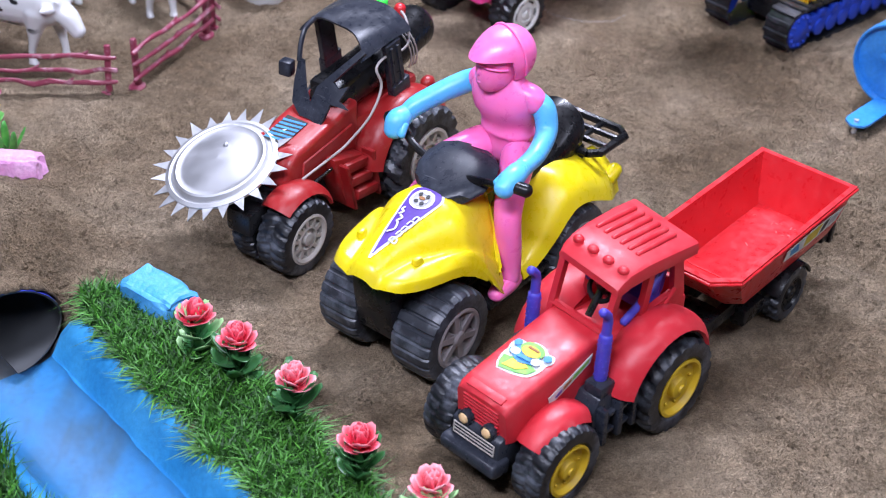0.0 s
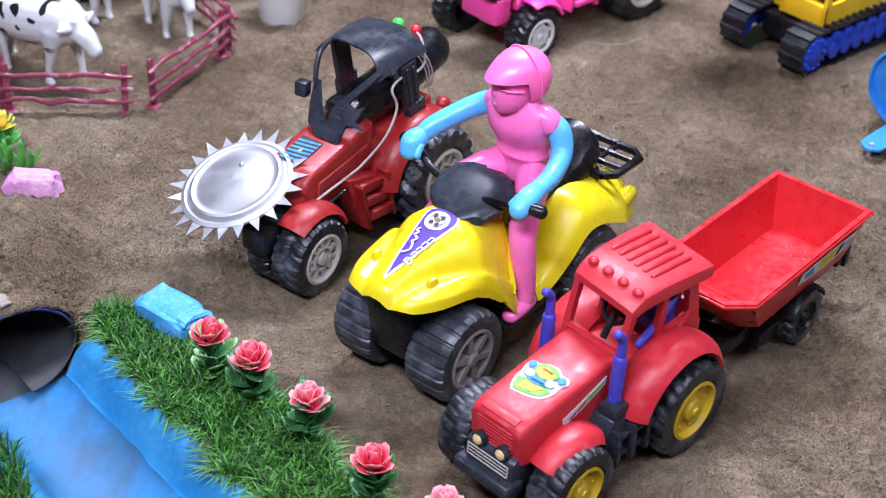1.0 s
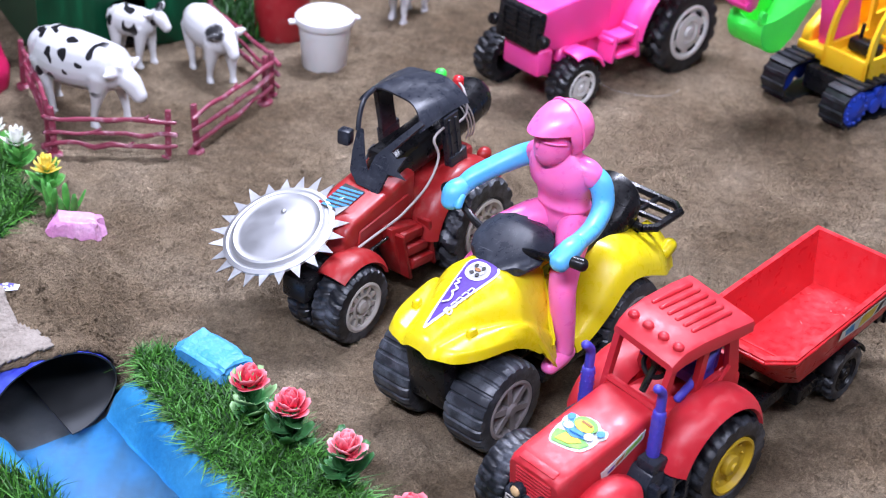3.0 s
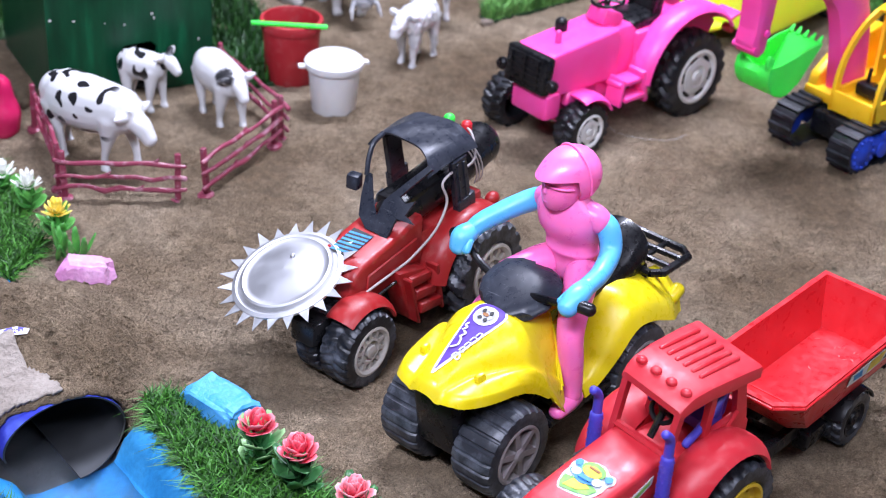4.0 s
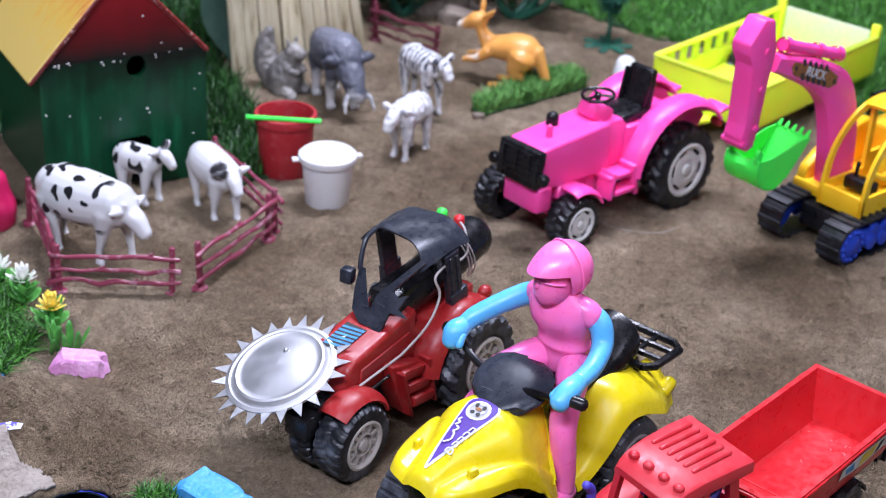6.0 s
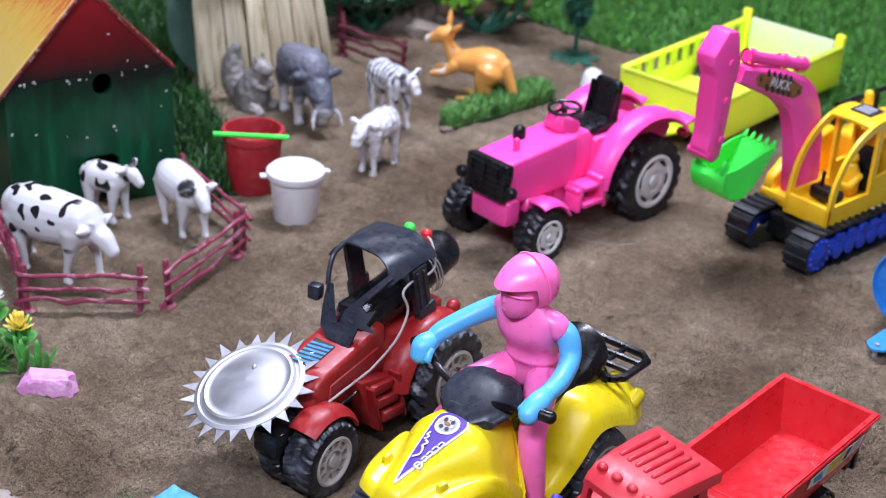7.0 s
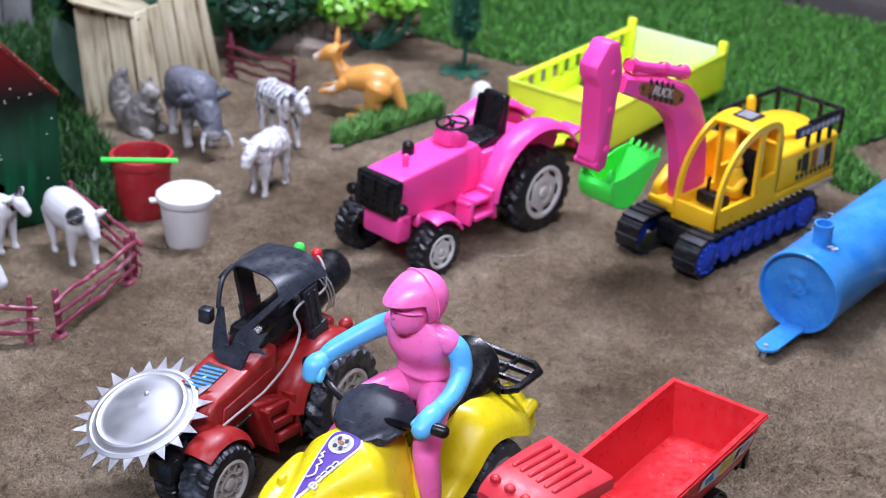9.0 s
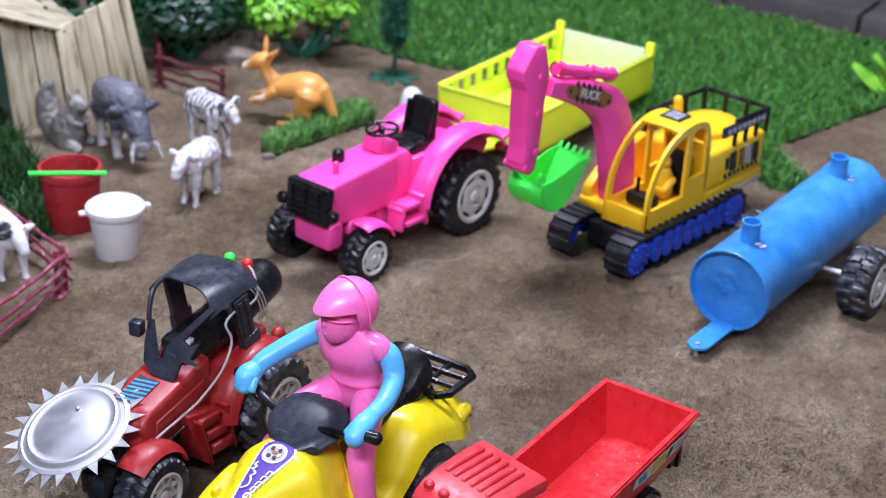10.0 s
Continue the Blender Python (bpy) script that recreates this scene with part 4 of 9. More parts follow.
# ---------------------------------------------------------------- red tractor with trailer
def red_tractor():
    t = thing("toy_tractor", pose(0.1292, 0.8517, 0, 0, 0, -132.2), "red plastic toy tractor with yellow rims and violet exhausts on sand", "toy tractor")
    for s in (1, -1):
        wheel(t, 0, s * 0.0390, 0.0358, 0.0370, 0.028, s, tyre, rim_yellow, "dish", 20, 0.0016, 0.0070, 0.55, True, 0.58, 7)
        wheel(t, 0.1136, s * 0.0395, 0.030, 0.0312, 0.025, s, tyre, rim_yellow, "dish", 24, 0.0009, 0.0045, 0.3, True, 0.58, 3)
    # hood: rounded shoulders, a nose that leans back and slim air slots
    bm = bmesh.new()
    rings = []
    for x, zt, zb, hw in ((0.0560, 0.0938, 0.046, 0.0225), (0.0800, 0.0902, 0.046, 0.0225), (0.1080, 0.0858, 0.047, 0.0222), (0.1340, 0.0816, 0.048, 0.0218), (0.1425, 0.0795, 0.049, 0.0215), (0.1462, 0.0758, 0.050, 0.0208)):
        r = 0.0052
        half = [(hw, zb), (hw, zb + (zt - r - zb) * 0.5), (hw, zt - r), (hw - r * 0.10, zt - r * 0.55), (hw - r * 0.32, zt - r * 0.22), (hw - r * 0.75, zt - r * 0.04), (hw - r * 1.6, zt + 0.0003), (hw * 0.35, zt + 0.0008)]
        lean = [0.0032 * max(0.0, 1 - (z - zb) / max(0.001, zt - zb)) for _, z in half] if x > 0.140 else [0.0] * len(half)
        rings.append([V(x - k, y, z) for (y, z), k in zip(half, lean)] + [V(x - k, -y, z) for (y, z), k in reversed(list(zip(half, lean)))])
    loft(bm, rings)
    hood = part("hood", bm, red_tr, t, angle=0.9)
    for k in range(7):
        bm = bmesh.new()
        z = 0.0545 + 0.0030 * k
        box(bm, (0.1437 + 0.105 * (z - 0.050), 0, z), (0.0016, 0.030, 0.0013), (0, 6, 0), 0.0004, 1)
        part("grille_slat", bm, red_tr, hood)
    bm = bmesh.new()
    box(bm, (0.1415, 0, 0.0800), (0.006, 0.030, 0.0016), (0, 18, 0), 0.0006)
    part("nose_lip", bm, red_tr, hood)

    # stickers on the hood
    def top(x):
        return 0.0938 - (x - 0.056) * 0.1578

    def shape(pts, z0):
        return [(x, y, top(x) + z0) for x, y in pts]

    def disc(cx, cy, rx, ry, n=20, wob=0.0, k=3):
        return [(cx + rx * math.cos(a) * (1 + wob * math.cos(k * a)), cy + ry * math.sin(a) * (1 + wob * math.cos(k * a))) for a in [2 * math.pi * i / n for i in range(n)]]

    bm = bmesh.new()
    outline = [(0.1235, -0.0090), (0.1215, 0.0030), (0.1175, 0.0120), (0.1090, 0.0150), (0.1030, 0.0148), (0.0985, 0.0165), (0.0935, 0.0140), (0.0935, 0.0085), (0.0905, 0.0030), (0.0910, -0.0045), (0.0945, -0.0090), (0.0950, -0.0140), (0.1005, -0.0165), (0.1060, -0.0150), (0.1110, -0.0150), (0.1190, -0.0125)]
    ring = [(float(q[0]), float(q[1])) for q in smooth_path([(*q, 0) for q in outline + outline[:1]], 3)][:-1]
    flat_patch(bm, shape(ring, 0.0011))
    st = part("sticker", bm, sticker_white, hood, "white badge sticker with blue, green and yellow shapes", False)
    for nm, mt, pts, lift in (
            ("badge_green", sticker_green, [(0.1225, -0.0085), (0.1200, 0.0030), (0.1165, 0.0105), (0.1100, 0.0130), (0.1085, 0.0050), (0.1100, -0.0050), (0.1120, -0.0130), (0.1185, -0.0115)], 0.0015),
            ("badge_yellow", sticker_yellow, [(0.1200, -0.0078), (0.1180, 0.0020), (0.1120, 0.0080), (0.1100, 0.0030), (0.1120, -0.0060)], 0.0019),
            ("badge_blue", sticker_blue, disc(0.1050, -0.0010, 0.0066, 0.0118, 22, 0.10, 5), 0.0023),
            ("badge_white", sticker_white, disc(0.1062, -0.0085, 0.0030, 0.0036, 14), 0.0027),
            ("badge_white", sticker_white, disc(0.1058, 0.0085, 0.0032, 0.0034, 14), 0.0027),
            ("badge_green", sticker_green, disc(0.0990, 0.0000, 0.0062, 0.0090, 20), 0.0027),
            ("badge_blue", sticker_blue, disc(0.0988, 0.0125, 0.0030, 0.0028, 12), 0.0027),
            ("badge_blue", sticker_blue, disc(0.0992, -0.0122, 0.0030, 0.0028, 12), 0.0027),
            ("badge_yellow", sticker_yellow, disc(0.1010, 0.0003, 0.0046, 0.0070, 18), 0.0031),
            ("badge_bar", sticker_brown, [(0.0995, -0.0038), (0.0995, 0.0046), (0.0978, 0.0046), (0.0978, -0.0038)], 0.0035),
            ("badge_blue", sticker_blue, [(0.1098, -0.0050), (0.1088, 0.0060), (0.1060, 0.0050), (0.1066, -0.0040)], 0.0035)):
        bm = bmesh.new()
        flat_patch(bm, shape(pts, lift), 0.0003)
        part(nm, bm, mt, st, smooth=False)
    for s in (1, -1):
        y = s * 0.0228
        bm = bmesh.new()
        flat_patch(bm, [(0.1075, y, 0.0690), (0.0900, y, 0.0745), (0.0660, y, 0.0835), (0.0670, y, 0.0770), (0.0880, y, 0.0680), (0.1010, y, 0.0635), (0.1045, y, 0.0590)])
        st = part("sticker", bm, sticker_white, hood, "white side sticker with dark blue and green strokes", False)
        for mt, pts in ((sticker_purple, ((0.1010, 0.0665), (0.0940, 0.0700), (0.0945, 0.0672), (0.0995, 0.0648))), (sticker_brown, ((0.0930, 0.0705), (0.0850, 0.0745), (0.0860, 0.0708), (0.0935, 0.0672))), (sticker_green, ((0.0840, 0.0748), (0.0690, 0.0812), (0.0695, 0.0775), (0.0850, 0.0708)))):
            bm = bmesh.new()
            flat_patch(bm, [(x, y + s * 0.0005, z) for x, z in pts])
            part("stripe", bm, mt, st, smooth=False)
    # chassis, nose block, bumper, steps
    bm = bmesh.new()
    box(bm, (0.055, 0, 0.036), (0.165, 0.034, 0.024), (0, 0, 0), 0.003)
    box(bm, (0.1136, 0, 0.030), (0.012, 0.056, 0.012), (0, 0, 0), 0.002)
    box(bm, (0, 0, 0.0365), (0.012, 0.056, 0.012), (0, 0, 0), 0.002)
    part("chassis", bm, black, t)
    bm = bmesh.new()
    prism(bm, [(0.120, 0.026), (0.1450, 0.026), (0.1500, 0.037), (0.1490, 0.0520), (0.1440, 0.0550), (0.120, 0.0540)], "y", -0.0205, 0.0205, 0.002, 2)
    prism(bm, [(0.140, 0.0260), (0.1530, 0.0270), (0.1570, 0.0300), (0.1570, 0.0370), (0.1530, 0.0395), (0.140, 0.0385)], "y", -0.0235, 0.0235, 0.0025, 3)
    bumper = part("bumper", bm, grey_black, t, "scuffed grey-black nose and bumper")
    bm = bmesh.new()
    rim_line = [(0.1502, -0.0172, 0.0500), (0.1506, -0.0172, 0.0420), (0.1506, 0.0172, 0.0420), (0.1502, 0.0172, 0.0500), (0.1502, -0.0172, 0.0500)]
    for a, b in zip(rim_line, rim_line[1:]):
        tube(bm, [V(*a), V(*b)], 0.0005, 6)
    for k in range(2):
        tube(bm, [V(0.1504, -0.0165, 0.0447 + 0.0027 * k), V(0.1504, 0.0165, 0.0447 + 0.0027 * k)], 0.0004, 6)
    part("bumper_grille", bm, rim_grey, bumper, "thin worn silver lines round the grille")
    for s in (1, -1):
        bm = bmesh.new()
        lathe(bm, [(0.0050, -0.004), (0.0054, 0.0), (0.0050, 0.0014), (0.0040, 0.0014)], 16, pose(0.1490, s * 0.0098, 0.0565) @ ALONG_X)
        socket = part("lamp_socket", bm, grey_black, bumper)
        bm = bmesh.new()
        lathe(bm, [(0.0040, 0.0006), (0.0034, 0.0022), (0.0020, 0.0030), (0, 0.0033)], 14, pose(0.1490, s * 0.0098, 0.0565) @ ALONG_X)
        part("headlight", bm, lens_mat, socket, "cream headlight lens")
        # step block with two treads under the exhaust
        bm = bmesh.new()
        prism(bm, [(0.040, 0.020), (0.078, 0.024), (0.080, 0.050), (0.074, 0.060), (0.046, 0.058), (0.038, 0.040)], "y", s * 0.018, s * 0.0400, 0.002, 2)
        box(bm, (0.0660, s * 0.0320, 0.0610), (0.016, 0.015, 0.012), (0, 0, 0), 0.002)
        for x in (0.0430, 0.0580, 0.0740):
            box(bm, (x, s * 0.0430, 0.0390), (0.0050, 0.0080, 0.0300), (0, 4, 0), 0.0012)
        for x, z in ((0.0505, 0.030), (0.0505, 0.044), (0.0660, 0.031), (0.0660, 0.045)):
            box(bm, (x, s * 0.0415, z), (0.011, 0.006, 0.003), (0, 0, 0), 0.0008)
        part("step", bm, grey_black, t)
        bm = bmesh.new()
        ex, ey = 0.0645, s * 0.0304
        limb(bm, [(ex, ey, 0.062, 0.0036), (ex, ey, 0.070, 0.0046), (ex, ey, 0.101, 0.0046)], 14, 4)
        limb(bm, [(ex, ey, 0.099, 0.0034), (ex, ey, 0.113, 0.0033), (ex + 0.0018, ey, 0.1185, 0.0033), (ex + 0.0068, ey, 0.1235, 0.0031)], 12, 3)
        for k in range(7):
            for q in range(8):
                a = 2 * math.pi * (q + 0.5 * (k % 2)) / 8
                ball(bm, (ex + 0.0046 * math.cos(a), ey + 0.0046 * math.sin(a), 0.070 + k * 0.0046), 0.0006, seg=6)
        part("exhaust", bm, purple_blue, t, "violet-blue perforated exhaust pipe")
        bm = bmesh.new()
        arch(bm, 0.0130, 0.0440, 0.0515, 14, 160, s * 0.0525, s * 0.019, 0.0028, 26, 0.0085)
        part("rear_mudguard", bm, red_tr, t)
    bm = bmesh.new()
    arch(bm, 0.1080, 0.0295, 0.0375, 38, 128, 0.0460, 0.019, 0.0025, 18, 0.0075)
    part("front_mudguard", bm, red_tr, t)
    # cab: sides with real window openings, all leaning a little to one side
    bm = bmesh.new()
    box(bm, (0.006, 0, 0.062), (0.092, 0.042, 0.034), (0, 0, 0), 0.003)
    box(bm, (0.0560, 0, 0.0900), (0.0060, 0.048, 0.0090), (0, -20, 0), 0.002)
    box(bm, (-0.028, 0, 0.084), (0.005, 0.046, 0.024), (0, 0, 0), 0.002)
    cab = part("cab", bm, red_tr, t)
    lean = radians(7)

    def tilt(x, y, z):
        k = max(0.0, z - 0.075)
        return V(x, y + math.tan(lean) * k * 0.35, z - y * 0.13 * min(1.0, k / 0.05))

    for s in (1, -1):
        y = s * 0.0245
        out = [(0.0600, 0.0640), (0.0590, 0.0920), (0.0520, 0.1340), (-0.0160, 0.1320), (-0.0280, 0.0900), (-0.0270, 0.0700)]
        holes = ([(0.0535, 0.0800), (0.0535, 0.0930), (0.0470, 0.1280), (0.0190, 0.1275), (0.0205, 0.0930), (0.0250, 0.0800)], [(0.0140, 0.0930), (0.0130, 0.1275), (-0.0080, 0.1270), (-0.0150, 0.0960)])
        b = bmesh.new()
        loops = [[b.verts.new((x, y, z)) for x, z in r] for r in (out, *holes)]
        es = [b.edges.new((r[i], r[(i + 1) % len(r)])) for r in loops for i in range(len(r))]
        bmesh.ops.triangle_fill(b, edges=es, use_beauty=True)
        geo = bmesh.ops.extrude_face_region(b, geom=list(b.faces))
        for v in [g for g in geo["geom"] if isinstance(g, bmesh.types.BMVert)]:
            v.co.y -= s * 0.0045
        for v in b.verts:
            v.co = tilt(*v.co)
        part("side_frame", b, red_tr, cab, smooth=False)
        bm = bmesh.new()
        tube(bm, [tilt(0.0200, y, 0.0800), tilt(0.000, y, 0.0840), tilt(-0.0150, y, 0.1000)], 0.0016, 6)
        part("window_bar", bm, red_tr, cab)
    for x, z in ((0.0560, 0.0955), (0.0505, 0.1320), (-0.0155, 0.1300)):
        bm = bmesh.new()
        tube(bm, [tilt(x, -0.0225, z), tilt(x, 0.0225, z)], 0.0028, 6)
        part("cross_bar", bm, red_tr, cab)
    # roof: wider at the back, ribbed, with four lamp domes over the front edge
    bm = bmesh.new()
    rings = []
    for x, hw, zt, th in ((-0.0290, 0.0270, 0.1335, 0.005), (-0.0265, 0.0290, 0.1368, 0.009), (-0.0050, 0.0286, 0.1395, 0.0105), (0.0250, 0.0272, 0.1415, 0.0105), (0.0420, 0.0262, 0.1405, 0.0105), (0.0490, 0.0258, 0.1375, 0.0095), (0.0535, 0.0250, 0.1330, 0.0050)):
        r = 0.0030
        rings.append([tilt(x, y, z) for y, z in ((hw, zt - th), (hw, zt - r), (hw - r * 0.3, zt - r * 0.3), (hw - r, zt), (-hw + r, zt), (-hw + r * 0.3, zt - r * 0.3), (-hw, zt - r), (-hw, zt - th))])
    loft(bm, rings)
    roof = part("roof", bm, red_tr, t)
    for k in range(6):
        bm = bmesh.new()
        y = -0.0190 + 0.0068 * k
        limb(bm, [(*tilt(-0.0160, y, 0.1388), 0.0018), (*tilt(0.002, y, 0.1402), 0.0021), (*tilt(0.0240, y, 0.1412), 0.0018)], 10, 3)
        part("roof_rib", bm, red_tr, roof)
    for y in (-0.0190, -0.0065, 0.0065, 0.0190):
        bm = bmesh.new()
        ball(bm, tilt(0.0430, y, 0.1402), (0.0036, 0.0042, 0.0030), seg=12)
        part("roof_lamp", bm, red_tr, roof)
    # driver's seat, wheel and column
    bm = bmesh.new()
    box(bm, (-0.004, 0.003, 0.088), (0.022, 0.026, 0.010), (0, 0, 0), 0.003)
    box(bm, (-0.016, 0.003, 0.104), (0.007, 0.026, 0.032), (0, -8, 0), 0.003)
    limb(bm, [(-0.008, 0.011, 0.092, 0.006), (-0.008, 0.011, 0.114, 0.007), (-0.004, 0.011, 0.122, 0.006)], 12, 4)
    limb(bm, [(-0.006, 0.018, 0.112, 0.0035), (0.016, 0.021, 0.100, 0.003), (0.030, 0.019, 0.088, 0.003)], 10, 4)
    limb(bm, [(-0.006, -0.010, 0.112, 0.0035), (0.016, -0.013, 0.112, 0.003), (0.032, -0.012, 0.110, 0.003)], 10, 4)
    part("seat", bm, purple_blue, cab, "violet-blue moulded seat")
    bm = bmesh.new()
    c = pose(0.032, 0, 0.108, 0, 55, 0)
    tube(bm, [c @ V(0.010 * math.cos(a), 0.010 * math.sin(a), 0) for a in [2 * math.pi * i / 16 for i in range(17)]], 0.0018, 8)
    tube(bm, [V(0.044, 0, 0.090), V(0.032, 0, 0.108)], 0.0026, 8)
    box(bm, (0.030, 0.002, 0.112), (0.014, 0.012, 0.016), (0, 20, 0), 0.003)
    part("steering_wheel", bm, black, cab)
    bm = bmesh.new()
    tube(bm, [V(-0.03, 0, 0.036), V(-0.062, 0, 0.034)], 0.004, 8)
    part("drawbar", bm, black, t)


red_tractor()


def bin_ring(z, x0, x1, hw, ch):
    return [V(x1, hw - ch, z), V(x1 - ch, hw, z), V(x0, hw, z), V(x0, -hw, z), V(x1 - ch, -hw, z), V(x1, -hw + ch, z)]


def red_trailer():
    m = pose(0.2390, 0.9755, 0, 0, 0, -127.7)
    t = thing("toy_trailer", m, "bright red plastic tipping trailer on black chassis behind the red tractor", "toy trailer")
    bm = bmesh.new()
    x0, x1 = -0.062, 0.121
    outer = [bin_ring(z, a, b, h, c) for z, a, b, h, c in ((0.049, x0 + 0.0095, x1 - 0.040, 0.0305, 0.010), (0.060, x0 + 0.0060, x1 - 0.026, 0.034, 0.012), (0.088, x0 + 0.001, x1 - 0.002, 0.040, 0.015), (0.089, x0 - 0.002, x1 + 0.001, 0.0415, 0.016), (0.0925, x0 - 0.002, x1 + 0.001, 0.0415, 0.016))]
    inner = [bin_ring(z, a, b, h, c) for z, a, b, h, c in ((0.0925, x0 + 0.0025, x1 - 0.0035, 0.0375, 0.014), (0.062, x0 + 0.0095, x1 - 0.028, 0.0318, 0.011), (0.052, x0 + 0.0125, x1 - 0.043, 0.0285, 0.009))]
    loft(bm, outer + inner, True, True)
    tub = part("bin", bm, red_bin, t)
    bm = bmesh.new()
    box(bm, (x1 - 0.062, 0, 0.0522), (0.0014, 0.054, 0.0007))
    part("floor_seam", bm, red_bin, tub)
    # rolled double lip round the rim, chipped along its edge
    for a, b in zip(*(lambda r: (r, r[1:] + r[:1]))(bin_ring(0.0900, x0 - 0.0022, x1 + 0.0012, 0.0418, 0.016))):
        bm = bmesh.new()
        n = max(3, int((b - a).length / 0.006))
        rng = random.Random(int(a.x * 1e4))
        tube(bm, [a.lerp(b, k / n) + V(0, 0, rng.uniform(-0.0003, 0.0003)) for k in range(n + 1)], [0.0013 * rng.uniform(0.7, 1.2) for k in range(n + 1)], 8)
        part("rim_lip", bm, red_bin, tub)
    bm = bmesh.new()
    rng = random.Random(31)
    for k in range(18):
        x, y = rng.gauss(-0.030, 0.014), rng.gauss(0.002, 0.012)
        if x > -0.048 and abs(y) < 0.026:
            ball(bm, (x, y, 0.0521), (rng.uniform(0.0006, 0.0028), rng.uniform(0.0003, 0.0007), 0.0004), Matrix.Rotation(rng.uniform(0, 3), 4, "Z"), seg=6)
    tagged(part("scuff_mark", bm, scuff_pale, tub, "pale scuffs worn into the bin floor"), kind="stuff")
    for s in (1, -1):
        bm = bmesh.new()
        y = lambda z: s * (0.0302 + (z - 0.042) * 0.217 + 0.0008)
        flat_patch(bm, [(x, y(z), z) for x, z in ((-0.052, 0.080), (-0.006, 0.083), (0.036, 0.081), (0.034, 0.070), (-0.004, 0.066), (-0.046, 0.068))])
        st = part("sticker", bm, sticker_white, tub, "white side sticker with yellow and blue figures", False)
        for nm, mt, pts in (("stripe", sticker_blue, ((0.030, 0.079), (0.018, 0.080), (0.012, 0.070), (0.026, 0.072))), ("stripe", sticker_yellow, ((0.006, 0.081), (-0.018, 0.081), (-0.016, 0.069), (0.004, 0.068))), ("stripe", sticker_black, ((-0.022, 0.080), (-0.030, 0.079), (-0.026, 0.069), (-0.020, 0.069))), ("stripe", sticker_grey, ((-0.034, 0.079), (-0.046, 0.078), (-0.042, 0.070), (-0.032, 0.070)))):
            bm = bmesh.new()
            flat_patch(bm, [(x, y(z) + s * 0.0006, z) for x, z in pts])
            part(nm, bm, mt, st, smooth=False)
        wheel(t, 0, s * 0.0275, 0.0225, 0.0235, 0.016, s, tyre, black, "dish", 16, 0.0014, 0.004, 0.3, True, 0.6, 9)
        bm = bmesh.new()
        arch(bm, 0, 0.020, 0.0285, 25, 155, s * 0.036, s * 0.018, 0.0015, 12, 0.001)
        part("mudguard", bm, black, t)
    bm = bmesh.new()
    for s in (1, -1):
        box(bm, (0.02, s * 0.016, 0.034), (0.165, 0.007, 0.012), (0, 0, 0), 0.001)
    for x in (-0.058, -0.02, 0.03, 0.08):
        box(bm, (x, 0, 0.034), (0.008, 0.036, 0.010), (0, 0, 0), 0.001)
    box(bm, (-0.064, 0, 0.040), (0.010, 0.052, 0.012), (0, 0, 0), 0.0015)
    for s in (1, -1):
        box(bm, (-0.072, s * 0.024, 0.040), (0.006, 0.008, 0.018), (0, 0, 0), 0.001)
        box(bm, (0.045, s * 0.022, 0.026), (0.030, 0.012, 0.014), (0, 0, 0), 0.002)
    tube(bm, [V(0.09, 0, 0.034), V(0.125, 0, 0.034)], 0.004, 8)
    part("chassis", bm, black, t)


red_trailer()


